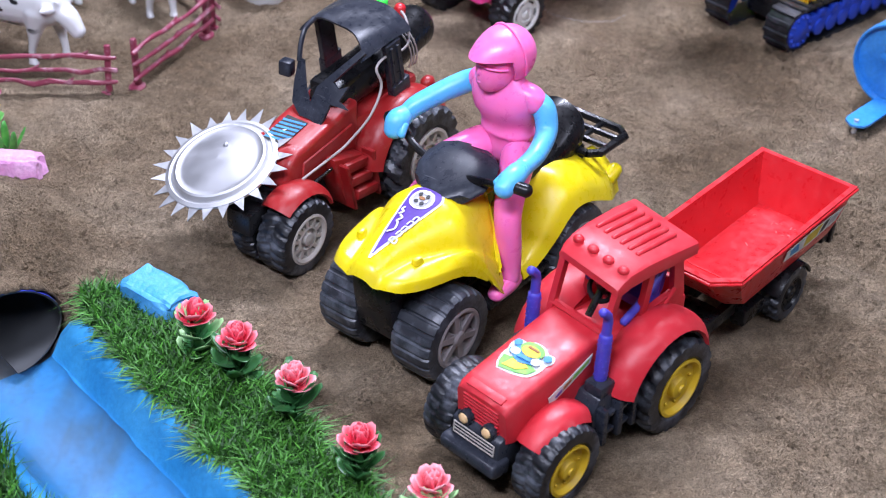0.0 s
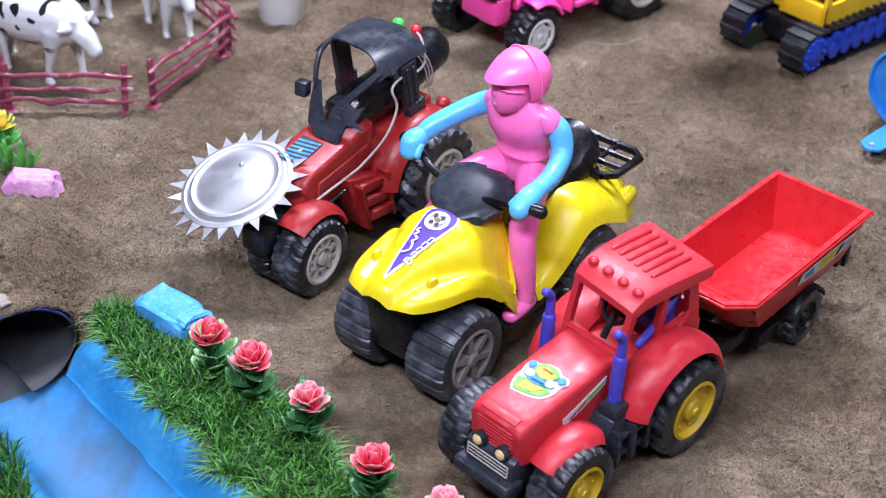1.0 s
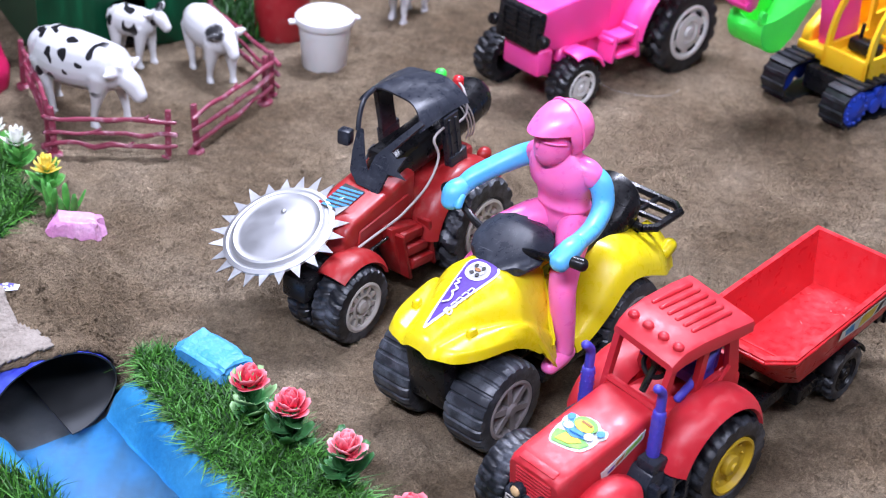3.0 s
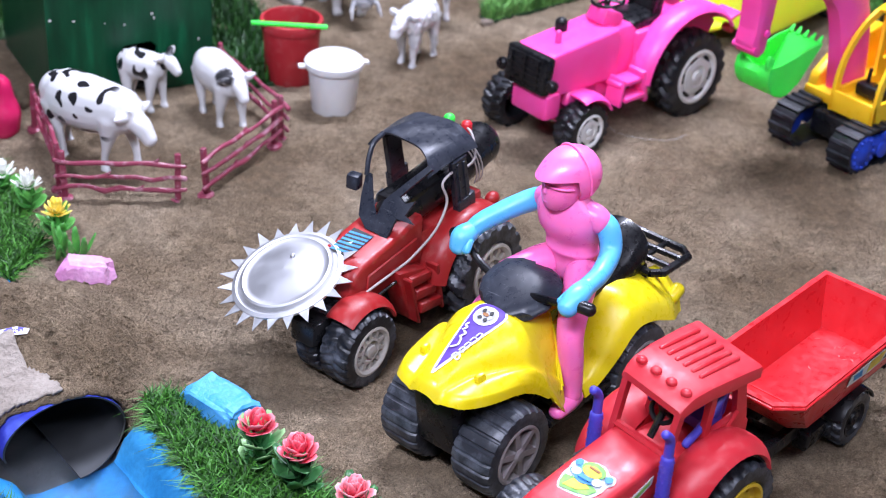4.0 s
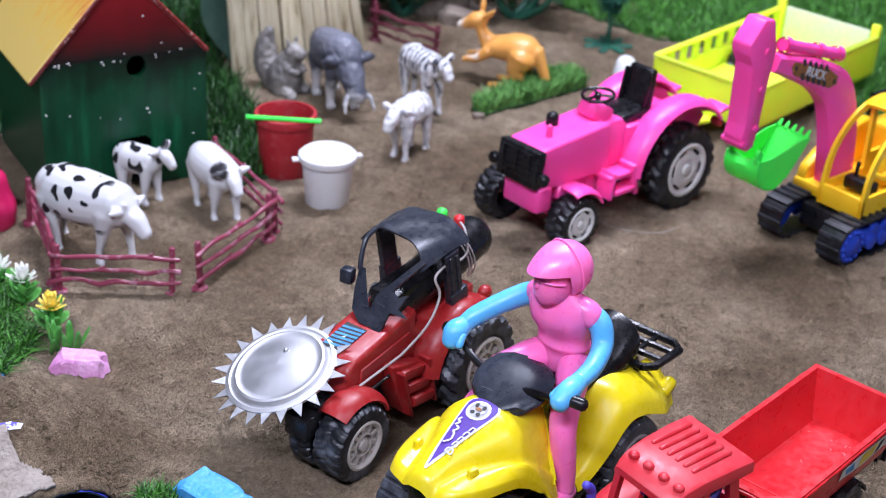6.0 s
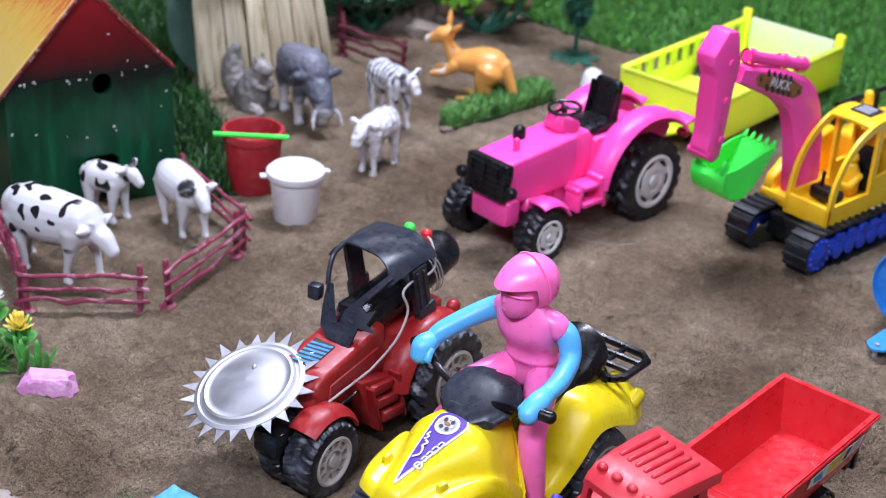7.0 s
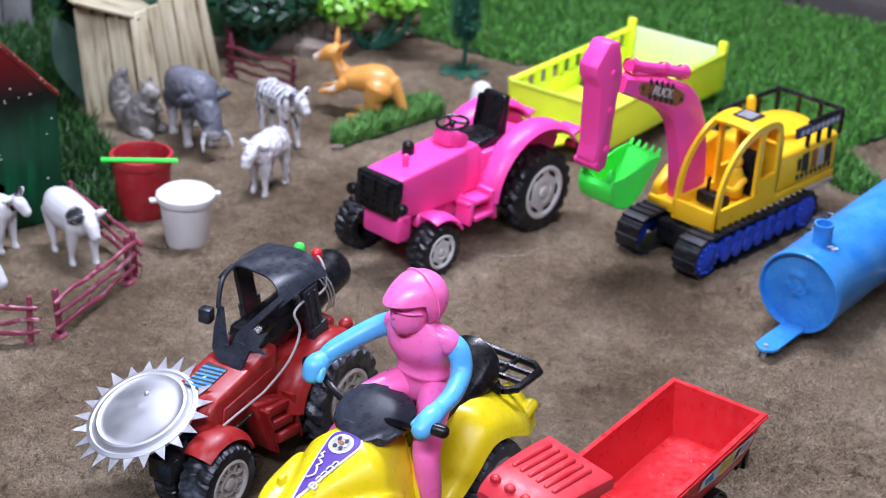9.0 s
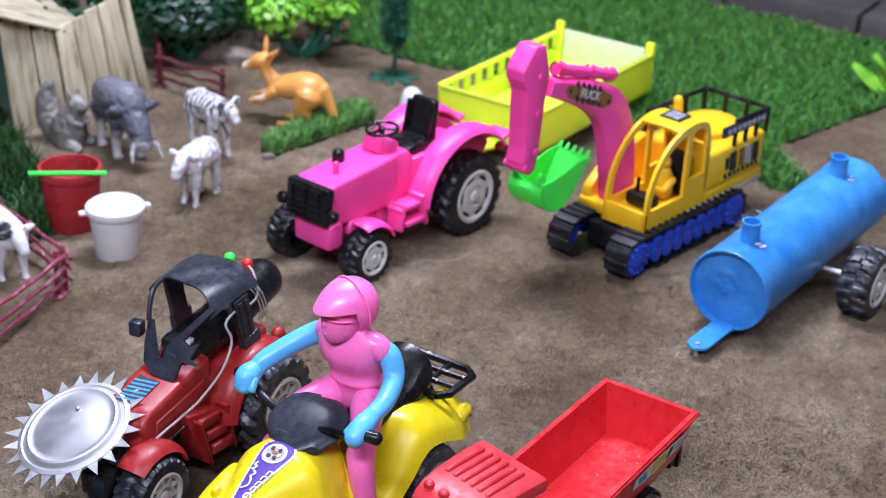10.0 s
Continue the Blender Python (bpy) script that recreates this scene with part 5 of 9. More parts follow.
# ---------------------------------------------------------------- quad bike and its rider
def atv():
    t = thing("toy_quad_bike", pose(-0.0245, 0.8873, 0, 0, 0, -126.5), "glossy yellow toy quad bike with black seat and rack", "toy quad bike")
    for s in (1, -1):
        wheel(t, 0, s * 0.0335, 0.0345, 0.0360, 0.035, s, tyre_dusty, rim_dark, "spoke", 24, 0.0013, 0.0060, 0.0, False, 0.62, 5 + 8 * s, "wide grey-black ribbed tyre")
        wheel(t, -0.150, s * 0.0335, 0.0345, 0.0360, 0.035, s, tyre_dusty, rim_dark, "spoke", 24, 0.0013, 0.0060, 0.0, False, 0.62, 11, "wide grey-black ribbed tyre")
    bm = bmesh.new()
    box(bm, (-0.08, 0, 0.050), (0.22, 0.034, 0.034), (0, 0, 0), 0.004)
    box(bm, (0.016, 0, 0.060), (0.040, 0.036, 0.054), (0, 10, 0), 0.004)
    box(bm, (-0.050, 0, 0.085), (0.060, 0.034, 0.050), (0, 0, 0), 0.004)
    for x in (0, -0.150):
        tube(bm, [V(x, -0.03, 0.0345), V(x, 0.03, 0.0345)], 0.005, 10)
    for s in (1, -1):
        box(bm, (-0.080, s * 0.034, 0.036), (0.078, 0.026, 0.007), (0, 0, 0), 0.002)
        for k in range(5):
            box(bm, (-0.100 + k * 0.011, s * 0.036, 0.0402), (0.003, 0.020, 0.0016))
    box(bm, (-0.150, 0, 0.078), (0.100, 0.034, 0.034), (0, 0, 0), 0.006)
    part("chassis", bm, black, t)
    # front bodywork: a raised hood between two wide wings that sweep down to the foot boards
    def body_z(x, y):
        ay = abs(y)
        zc = min(0.1215, 0.0915 + 0.0345 * max(0.0, (0.0530 - x) / 0.090) ** 0.75)
        yc = float(np.interp(-x, (-0.049, -0.021, 0.004, 0.019, 0.060), (0.0115, 0.0180, 0.0305, 0.0380, 0.0400)))
        zcr = float(np.interp(-x, (-0.049, -0.021, 0.004, 0.019, 0.035, 0.056), (0.0895, 0.0945, 0.0955, 0.0935, 0.0830, 0.0650)))
        zl = float(np.interp(-x, (-0.049, 0.010, 0.022, 0.037, 0.052), (0.0820, 0.0830, 0.0790, 0.0660, 0.0480)))
        if ay < yc:
            u = ay / yc
            return zc - (zc - zcr) * (0.35 * u ** 2 + 0.65 * u ** 4)
        v = min(1.0, (ay - yc) / max(0.006, 0.0500 - yc))
        return zcr + 0.0026 * math.sin(math.pi * min(1.0, v * 1.5)) - (zcr - zl) * v ** 2.2

    rows = []
    for i in range(73):
        u = i / 72
        row = []
        for j in range(65):
            q = -1 + 2 * j / 64
            xf = float(np.interp(abs(q), (0, 0.12, 0.22, 0.30, 0.45, 0.61, 0.716, 0.79, 0.89, 0.947, 1.0), (0.0495, 0.0494, 0.0490, 0.0470, 0.0465, 0.0430, 0.0350, 0.0265, 0.0096, -0.012, -0.034)))
            x = xf + (-0.074 - xf) * u
            W = 0.0475 + 0.0050 * step01(-0.032, -0.050, x) - 0.0330 * step01(-0.052, -0.062, x)
            edge = max(0.0, 1 - (xf - x) / 0.0060)
            drop = 0.0040 * step01(0.90, 1.0, abs(q)) ** 1.4 + 0.0060 * edge ** 1.7
            row.append(V(x + 0.0008 * edge, q * W, body_z(x, q * W) - drop))
        rows.append(row)
    for k in range(2):
        rows = [[row[0]] + [(row[j - 1] + row[j] * 2 + row[j + 1]) / 4 for j in range(1, len(row) - 1)] + [row[-1]] for row in rows]
    bm = bmesh.new()
    shell(bm, rows, 0.002)
    body = part("front_bodywork", bm, yellow, t)
    for s in (1, -1):
        bm = bmesh.new()
        box(bm, (0.0190, s * 0.0250, body_z(0.0190, 0.0250) + 0.0018), (0.0095, 0.0060, 0.0070), (0, 8, -10 * s), 0.0018, taper=0.8)
        part("lamp_stub", bm, yellow, body)
        bm = bmesh.new()
        prism(bm, [(-0.060, 0.045), (-0.030, 0.060), (-0.036, 0.078), (-0.056, 0.098), (-0.076, 0.104), (-0.078, 0.060)], "y", s * 0.0235, s * 0.0200, 0.001, 1)
        part("side_panel", bm, yellow, body)
        # rear mudguards
        rows = []
        for i in range(29):
            u = i / 28
            x = -0.082 - 0.126 * u
            zi = 0.050 + 0.054 * step01(0.0, 0.40, u) ** 0.8 - 0.016 * step01(0.5, 1.0, u)
            zo = 0.048 + 0.040 * step01(0.02, 0.45, u) ** 0.85 - 0.022 * step01(0.45, 1.0, u)
            yo = 0.047 + 0.006 * step01(0, 0.3, u) - 0.008 * step01(0.8, 1.0, u)
            yi = 0.016
            row = []
            for j in range(13):
                q = j / 12
                row.append(V(x, s * (yi + (yo - yi) * q), zi * (1 - q) + zo * q + 0.005 * math.sin(math.pi * q) * step01(0.1, 0.4, u) - 0.008 * step01(0.84, 1, q) ** 1.4))
            rows.append(row)
        bm = bmesh.new()
        shell(bm, rows, 0.002)
        rear = part("rear_mudguard", bm, yellow, t)
        bm = bmesh.new()
        limb(bm, [(-0.198, s * 0.040, 0.072, 0.006), (-0.207, s * 0.040, 0.077, 0.0058)], 12, 3)
        part("rear_lamp_stub", bm, yellow, rear)
    # hood sticker
    def skin(x, y):
        return body_z(x, y)

    def decal(name, half, x0, x1, lift, material, parent, n=18):
        bm = bmesh.new()
        rows = []
        for i in range(n + 1):
            x = x0 + (x1 - x0) * i / n
            w = half(i / n)
            rows.append([V(x, w * q, skin(x, w * q) + lift) for q in (-1, -0.66, -0.33, 0, 0.33, 0.66, 1)])
        vs = [[bm.verts.new(p) for p in r] for r in rows]
        for a, b in zip(vs, vs[1:]):
            for k in range(6):
                bm.faces.new((a[k], a[k + 1], b[k + 1], b[k]))
        return part(name, bm, material, parent)

    tip = lambda u: 0.0008 + 0.0135 * min(1, u * 1.12) ** 0.85 * math.sqrt(max(0.0, 1 - max(0.0, (u - 0.80) / 0.201) ** 2))
    white = decal("sticker", tip, 0.0405, -0.031, 0.0007, sticker_white, body)
    decal("sticker_field", lambda u: max(0.0003, tip(u) - 0.0014), 0.0370, -0.0297, 0.0011, sticker_purple, white)
    decal("sticker_badge", lambda u: 0.0090 * math.sqrt(max(0.0004, 1 - (2 * u - 1) ** 2)), -0.0060, -0.0240, 0.0016, sticker_white, white)
    decal("badge_print", lambda u: 0.0070 * math.sqrt(max(0.0004, 1 - (2 * u - 1) ** 2)), -0.0080, -0.0220, 0.0019, sticker_grey, white)
    for cx, cy, rx, ry, mt in ((-0.0110, 0.0026, 0.0016, 0.0016, sticker_black), (-0.0112, -0.0024, 0.0015, 0.0017, sticker_black), (-0.0150, 0.0000, 0.0014, 0.0026, sticker_brown), (-0.0178, 0.0030, 0.0018, 0.0014, sticker_black), (-0.0176, -0.0032, 0.0018, 0.0014, sticker_black), (-0.0196, 0.0004, 0.0010, 0.0020, sticker_white), (-0.0140, 0.0046, 0.0016, 0.0010, sticker_white)):
        bm = bmesh.new()
        flat_patch(bm, [(cx + rx * math.cos(a), cy + ry * math.sin(a), skin(cx + rx * math.cos(a), cy + ry * math.sin(a)) + 0.0023) for a in [2 * math.pi * i / 10 for i in range(10)]])
        part("badge_mark", bm, mt, white, smooth=False)
    def stroke(pts, w=0.0007):
        bm = bmesh.new()
        path = [V(q[0], q[1], skin(q[0], q[1]) + 0.0019) for q in smooth_path([(*q, 0) for q in pts], 4)]
        tube(bm, path, w, 6, True, 0, 0.5)
        part("white_stroke", bm, sticker_white, white)

    for k, (x, y, tall) in enumerate(((0.0225, 0.0055, 0.0048), (0.0165, 0.0058, 0.0030), (0.0115, 0.0064, 0.0030), (0.0062, 0.0072, 0.0036), (0.0012, 0.0080, 0.0030))):
        stroke([(x + 0.0016, y - tall * 0.5), (x - 0.0018, y - tall * 0.35), (x - 0.0020, y + tall * 0.4), (x + 0.0014, y + tall * 0.5)] + ([(x + 0.0016, y - tall * 0.5)] if k == 0 else []))
    for pts in (((0.0190, -0.0030), (0.0150, 0.0005), (0.0100, -0.0010), (0.0085, -0.0032)), ((0.0085, -0.0032), (0.0050, -0.0012), (0.0035, -0.0040)), ((0.0030, -0.0060), (0.0000, -0.0040), (-0.0015, -0.0066), (-0.0042, -0.0056))):
        stroke(pts, 0.0009)
    # seat, console, bars
    bm = bmesh.new()
    rings = []
    for x, z, hw, th in ((-0.070, 0.116, 0.012, 0.014), (-0.088, 0.114, 0.017, 0.018), (-0.115, 0.112, 0.020, 0.020), (-0.145, 0.113, 0.023, 0.024), (-0.160, 0.121, 0.025, 0.032), (-0.172, 0.131, 0.025, 0.040), (-0.182, 0.134, 0.0235, 0.040), (-0.189, 0.128, 0.018, 0.028)):
        rings.append([V(x, hw * math.cos(a), z - th * 0.5 + th * 0.5 * math.sin(a) * (1 if math.sin(a) > 0 else 1.6)) for a in [2 * math.pi * k / 18 for k in range(18)]])
    loft(bm, rings)
    part("seat", bm, black, t, "moulded black seat with raised back")
    bm = bmesh.new()
    rings = []
    for x, z, hw, th in ((-0.0235, 0.1190, 0.008, 0.004), (-0.0255, 0.1195, 0.016, 0.008), (-0.031, 0.1215, 0.0250, 0.012), (-0.041, 0.1255, 0.0300, 0.014), (-0.052, 0.1300, 0.0300, 0.014), (-0.062, 0.1340, 0.0260, 0.012), (-0.069, 0.1355, 0.0170, 0.009), (-0.073, 0.1350, 0.0070, 0.005)):
        rings.append([V(x - 0.006 * abs(math.cos(a)) ** 3, hw * math.cos(a), z + th * 0.5 * math.sin(a) * (0.55 if math.sin(a) > 0 else 1.3)) for a in [2 * math.pi * k / 24 for k in range(24)]])
    loft(bm, rings)
    box(bm, (-0.052, 0, 0.114), (0.024, 0.020, 0.026), (0, 20, 0), 0.003)
    console = part("console", bm, grey_black, t, "scuffed black handlebar console")
    bm = bmesh.new()
    tube(bm, [V(p[0], p[1], p[2]) for p in smooth_path([(-0.064, -0.062, 0.136), (-0.058, -0.038, 0.126), (-0.050, 0, 0.126), (-0.047, 0.030, 0.133), (-0.048, 0.050, 0.138)], 5)], 0.0030, 10)
    for s in (1, -1):
        limb(bm, [(-0.055 + s * 0.007, s * (0.053 - 0.004 * s), 0.139, 0.0048), (-0.056 + s * 0.006, s * (0.067 - 0.004 * s), 0.139, 0.0048)], 12, 2)
    part("handlebar", bm, black, console)
    bm = bmesh.new()
    zr = 0.099
    frame_pts = [(-0.178, 0.030), (-0.186, 0.037), (-0.220, 0.037), (-0.227, 0.028), (-0.227, -0.028), (-0.220, -0.037), (-0.186, -0.037), (-0.178, -0.030), (-0.178, 0.030)]
    tube(bm, [V(x, y, zr) for x, y in frame_pts], 0.0034, 8)
    for x in (-0.194, -0.210):
        tube(bm, [V(x, -0.036, zr), V(x - 0.003, 0.036, zr)], 0.0026, 8)
    for y in (-0.013, 0.013):
        tube(bm, [V(-0.178, y, zr), V(-0.227, y, zr)], 0.0024, 8)
    for y in (-0.024, 0.024):
        tube(bm, [V(-0.182, y, zr), V(-0.174, y, 0.085)], 0.0026, 8)
    part("rear_rack", bm, black, t, "black grid luggage rack")


atv()


def rider():
    """The plain doll on the quad bike."""
    bm = bmesh.new()
    P, B = 0, 1
    # trunk: oval rings from hips to neck
    rings = []
    for x, z, hx, hy in ((-0.114, 0.112, 0.012, 0.016), (-0.114, 0.120, 0.0165, 0.0215), (-0.1135, 0.130, 0.0165, 0.0215), (-0.1130, 0.136, 0.0158, 0.0205), (-0.1128, 0.1368, 0.0166, 0.0214), (-0.1125, 0.1398, 0.0166, 0.0214), (-0.1122, 0.1406, 0.0154, 0.0204), (-0.110, 0.150, 0.0164, 0.0222), (-0.107, 0.158, 0.0180, 0.0246), (-0.106, 0.166, 0.0180, 0.0265), (-0.105, 0.173, 0.0165, 0.0280), (-0.104, 0.1785, 0.0138, 0.0245), (-0.103, 0.1825, 0.0118, 0.0165), (-0.102, 0.190, 0.0110, 0.0120)):
        rings.append([V(x + hx * math.cos(a) * (1.12 if math.cos(a) > 0 and 0.15 < z < 0.172 else 1), hy * math.sin(a), z) for a in [2 * math.pi * i / 28 for i in range(28)]])
    loft(bm, rings, mat=P)
    # face block, then helmet with cheek guards and peak, all turned to the right
    body_verts = set(bm.verts)
    rings = []
    for z, hx, hy, x in ((0.1720, 0.006, 0.005, -0.0890), (0.1738, 0.0100, 0.0090, -0.0905), (0.178, 0.0142, 0.0128, -0.0925), (0.184, 0.0170, 0.0152, -0.0945), (0.190, 0.0184, 0.0165, -0.0960), (0.1945, 0.0176, 0.0168, -0.0965), (0.199, 0.0184, 0.0172, -0.0970), (0.207, 0.0178, 0.0174, -0.0985)):
        rings.append([V(x + hx * math.cos(a), hy * math.sin(a), z) for a in [2 * math.pi * i / 24 for i in range(24)]])
    loft(bm, rings, mat=P)
    limb(bm, [(-0.0800, 0, 0.1960, 0.0018), (-0.0788, 0, 0.1915, 0.0019), (-0.0782, 0, 0.1885, 0.0022), (-0.0796, 0, 0.1868, 0.0016)], 12, 4, P)
    for zz, rr in ((0.2010, 0.0011), (0.1950, 0.0010)):
        limb(bm, [(-0.0970 + 0.0190 * math.cos(a), 0.0178 * math.sin(a), zz, rr) for a in [radians(-75 + 150 * i / 8) for i in range(9)]], 8, 2, P)
    limb(bm, [(-0.0800, -0.0036, 0.1806, 0.0010), (-0.0786, 0, 0.1808, 0.0015), (-0.0800, 0.0036, 0.1806, 0.0010)], 10, 4, P)
    rows = []
    for k in range(15):
        v = k / 14
        row = []
        for i in range(49):
            b = radians(-180 + 360 * i / 48)
            front = step01(84, 66, abs(math.degrees(b)))
            el = radians(88 - (88 - (12 * front - 52 * (1 - front))) * v)
            out = 0.0012 * front * step01(0.25, 0.45, v)
            r = math.cos(el)
            px = 0.0232 * r * math.cos(b) + (out + 0.0100 * front * v ** 2.4 * math.cos(b) ** 2) * math.cos(b)
            row.append(V(-0.1030 + px, (0.0225 * r + out) * math.sin(b), 0.1995 + 0.0230 * math.sin(el) - 0.0028 * front * v ** 4 * math.cos(b) ** 2))
        rows.append(row)
    shell(bm, rows, 0.0022)
    limb(bm, [(-0.1050 + 0.004 * math.sin(a), 0.0232 * math.cos(a), 0.1995 + 0.0236 * math.sin(a), 0.0011) for a in [radians(-25 + 230 * i / 16) for i in range(17)]], 8, 2, P)
    turn = Matrix.Translation((-0.103, 0, 0)) @ Matrix.Rotation(radians(-18), 4, "Z") @ Matrix.Translation((0, 0, 0.2225)) @ Matrix.Scale(0.91, 4) @ Matrix.Translation((0.103, 0, -0.2225))
    bmesh.ops.transform(bm, matrix=turn, verts=[v for v in bm.verts if v not in body_verts])
    for s in (1, -1):
        k = 1.0 if s > 0 else 0.72
        limb(bm, [(-0.114, s * 0.010, 0.122, 0.0130), (-0.096, s * 0.022 * k, 0.124, 0.0128), (-0.070, s * 0.036 * k, 0.119, 0.0112)], 18, 6, P)
        limb(bm, [(-0.070, s * 0.036 * k, 0.119, 0.0112), (-0.063, s * 0.0400 * k, 0.102, 0.0100), (-0.064, s * 0.0425, 0.080, 0.0092), (-0.066, s * 0.0440, 0.060, 0.0080), (-0.066, s * 0.0440, 0.050, 0.0084)], 18, 6, P)
        limb(bm, [(-0.071, s * 0.0440, 0.047, 0.0078), (-0.060, s * 0.0450, 0.046, 0.0084), (-0.047, s * 0.0465, 0.0445, 0.0064)], 16, 5, P, 0.8)
    for s in (1, -1):
        limb(bm, [(-0.1045, s * 0.010, 0.1750, 0.0096), (-0.1060, s * 0.0200, 0.1730, 0.0098), (-0.1068, s * 0.0235, 0.1712, 0.0095), (-0.1072, s * 0.0262, 0.1690, 0.0088)], 18, 4, P)
    # left arm bent at the elbow, right arm stretched
    limb(bm, [(-0.1080, 0.0240, 0.1700, 0.0088), (-0.1100, 0.0310, 0.1650, 0.0086), (-0.1060, 0.0375, 0.1520, 0.0079), (-0.0880, 0.0430, 0.1440, 0.0072), (-0.0660, 0.0460, 0.1425, 0.0066)], 18, 6, B)
    limb(bm, [(-0.0660, 0.0460, 0.1425, 0.0068), (-0.0530, 0.0480, 0.1420, 0.0082), (-0.0420, 0.0480, 0.1365, 0.0070)], 16, 5, B)
    limb(bm, [(-0.054, 0.0420, 0.1420, 0.0034), (-0.046, 0.0400, 0.1370, 0.0032)], 10, 3, B)
    limb(bm, [(-0.1075, -0.0240, 0.1700, 0.0088), (-0.1050, -0.0330, 0.1660, 0.0086), (-0.0940, -0.0440, 0.1590, 0.0080), (-0.0760, -0.0550, 0.1500, 0.0076), (-0.0680, -0.0590, 0.1440, 0.0068)], 18, 6, B)
    limb(bm, [(-0.0680, -0.0590, 0.1440, 0.0070), (-0.0590, -0.0600, 0.1410, 0.0090), (-0.0540, -0.0600, 0.1340, 0.0072)], 16, 5, B)
    limb(bm, [(-0.058, -0.0530, 0.1410, 0.0034), (-0.053, -0.0515, 0.1350, 0.0032)], 10, 3, B)
    ob = part("rider_doll", bm, [pink, sky_blue], None, angle=1.2)
    ob.matrix_basis = pose(-0.0245, 0.8873, 0, 0, 0, -126.5)
    tagged(ob, "glossy pink plastic rider doll with sky-blue arms on quad bike", "doll")


rider()


# ---------------------------------------------------------------- saw tractor
def saw_tractor():
    t = thing("toy_saw_tractor", pose(-0.0708, 1.1034, 0, 0, 0, -123), "worn dark red toy tractor with broken cab and saw disc", "toy tractor")
    for s in (1, -1):
        wheel(t, -0.016, s * 0.0390, 0.042, 0.0440, 0.036, s, tyre, rim_grey, "slots", 16, 0.0032, 0.009, 0.6, True, 0.55, 7)
        wheel(t, 0.1263, 0.0318 if s > 0 else 0.0030, 0.0305 if s > 0 else 0.029, 0.0318 if s > 0 else 0.030, 0.028 if s > 0 else 0.022, s, tyre, rim_grey, "slots", 22, 0.0013, 0.0056, 0.45, True, 0.62, 4)
    bm = bmesh.new()
    prism(bm, [(0.036, 0.056), (0.120, 0.054), (0.126, 0.066), (0.121, 0.084), (0.112, 0.090), (0.036, 0.106)], "y", -0.022, 0.022, 0.004, 3)
    for s in (1, -1):
        prism(bm, [(0.044, 0.068), (0.108, 0.066), (0.106, 0.080), (0.046, 0.089)], "y", s * 0.0215, s * 0.0235, 0.001, 1)
    hood = part("hood", bm, dark_red, t)
    bm = bmesh.new()
    flat_patch(bm, [(0.110, -0.014, 0.0912), (0.110, 0.006, 0.0912), (0.080, 0.006, 0.0975), (0.080, -0.014, 0.0975)])
    st = part("sticker", bm, sticker_black, hood, "blue and black striped sticker", False)
    for k in range(6):
        bm = bmesh.new()
        x = 0.109 - k * 0.0044
        z = lambda xx: 0.0912 + (0.110 - xx) * 0.2105 + 0.0006
        flat_patch(bm, [(x, -0.014, z(x)), (x - 0.0022, -0.014, z(x - 0.0022)), (x - 0.0052, 0.006, z(x - 0.0052)), (x - 0.003, 0.006, z(x - 0.003))])
        part("stripe", bm, sticker_blue, st, smooth=False)
    bm = bmesh.new()
    box(bm, (0.060, 0, 0.042), (0.170, 0.030, 0.024), (0, 0, 0), 0.003)
    box(bm, (0.125, 0, 0.032), (0.012, 0.045, 0.012), (0, 0, 0), 0.002)
    box(bm, (0.150, 0.004, 0.046), (0.022, 0.024, 0.020), (0, 0, 0), 0.003)
    box(bm, (-0.016, 0, 0.042), (0.014, 0.045, 0.014), (0, 0, 0), 0.002)
    part("chassis", bm, black, t)
    bm = bmesh.new()
    box(bm, (0.010, 0, 0.074), (0.090, 0.042, 0.030), (0, 0, 0), 0.004)
    box(bm, (-0.030, 0, 0.088), (0.026, 0.044, 0.018), (0, 0, 0), 0.004)
    part("cab_base", bm, dark_red, t)
    for s in (1, -1):
        bm = bmesh.new()
        arch(bm, -0.012, 0.041, 0.0565, 8, 155, s * 0.046, s * 0.014, 0.003, 24, 0.010)
        part("rear_mudguard", bm, dark_red, t)
        bm = bmesh.new()
        arch(bm, 0.1240, 0.0310, 0.0405, 52, 155, s * 0.042 if s > 0 else -0.030, s * 0.014, 0.0025, 18, 0.006)
        part("front_mudguard", bm, dark_red, t)
        bm = bmesh.new()
        prism(bm, [(0.080, 0.074), (0.042, 0.064), (0.030, 0.028), (0.034, 0.022), (0.062, 0.022), (0.072, 0.046)], "y", s * 0.014, s * 0.0330, 0.003, 2)
        for k in range(3):
            box(bm, (0.0560 - 0.0045 * k, s * (0.0330 + 0.0025 * k), 0.0600 - 0.0130 * k), (0.027, 0.0085, 0.0085), (0, -8, 0), 0.0014)
        for x0, x1 in ((0.0735, 0.0600), (0.0400, 0.0290)):
            prism(bm, [(x0 + 0.0015, 0.068), (x0 - 0.0020, 0.068), (x1 - 0.0020, 0.022), (x1 + 0.0015, 0.022)], "y", s * 0.028, s * 0.0410, 0.001, 1)
        part("step", bm, dark_red, t)
        bm = bmesh.new()
        ball(bm, (-0.046, s * 0.030, 0.090), (0.007, 0.006, 0.006), seg=12)
        part("tail_lamp", bm, dark_red, t)
    # broken cab
    bm = bmesh.new()
    rows = []
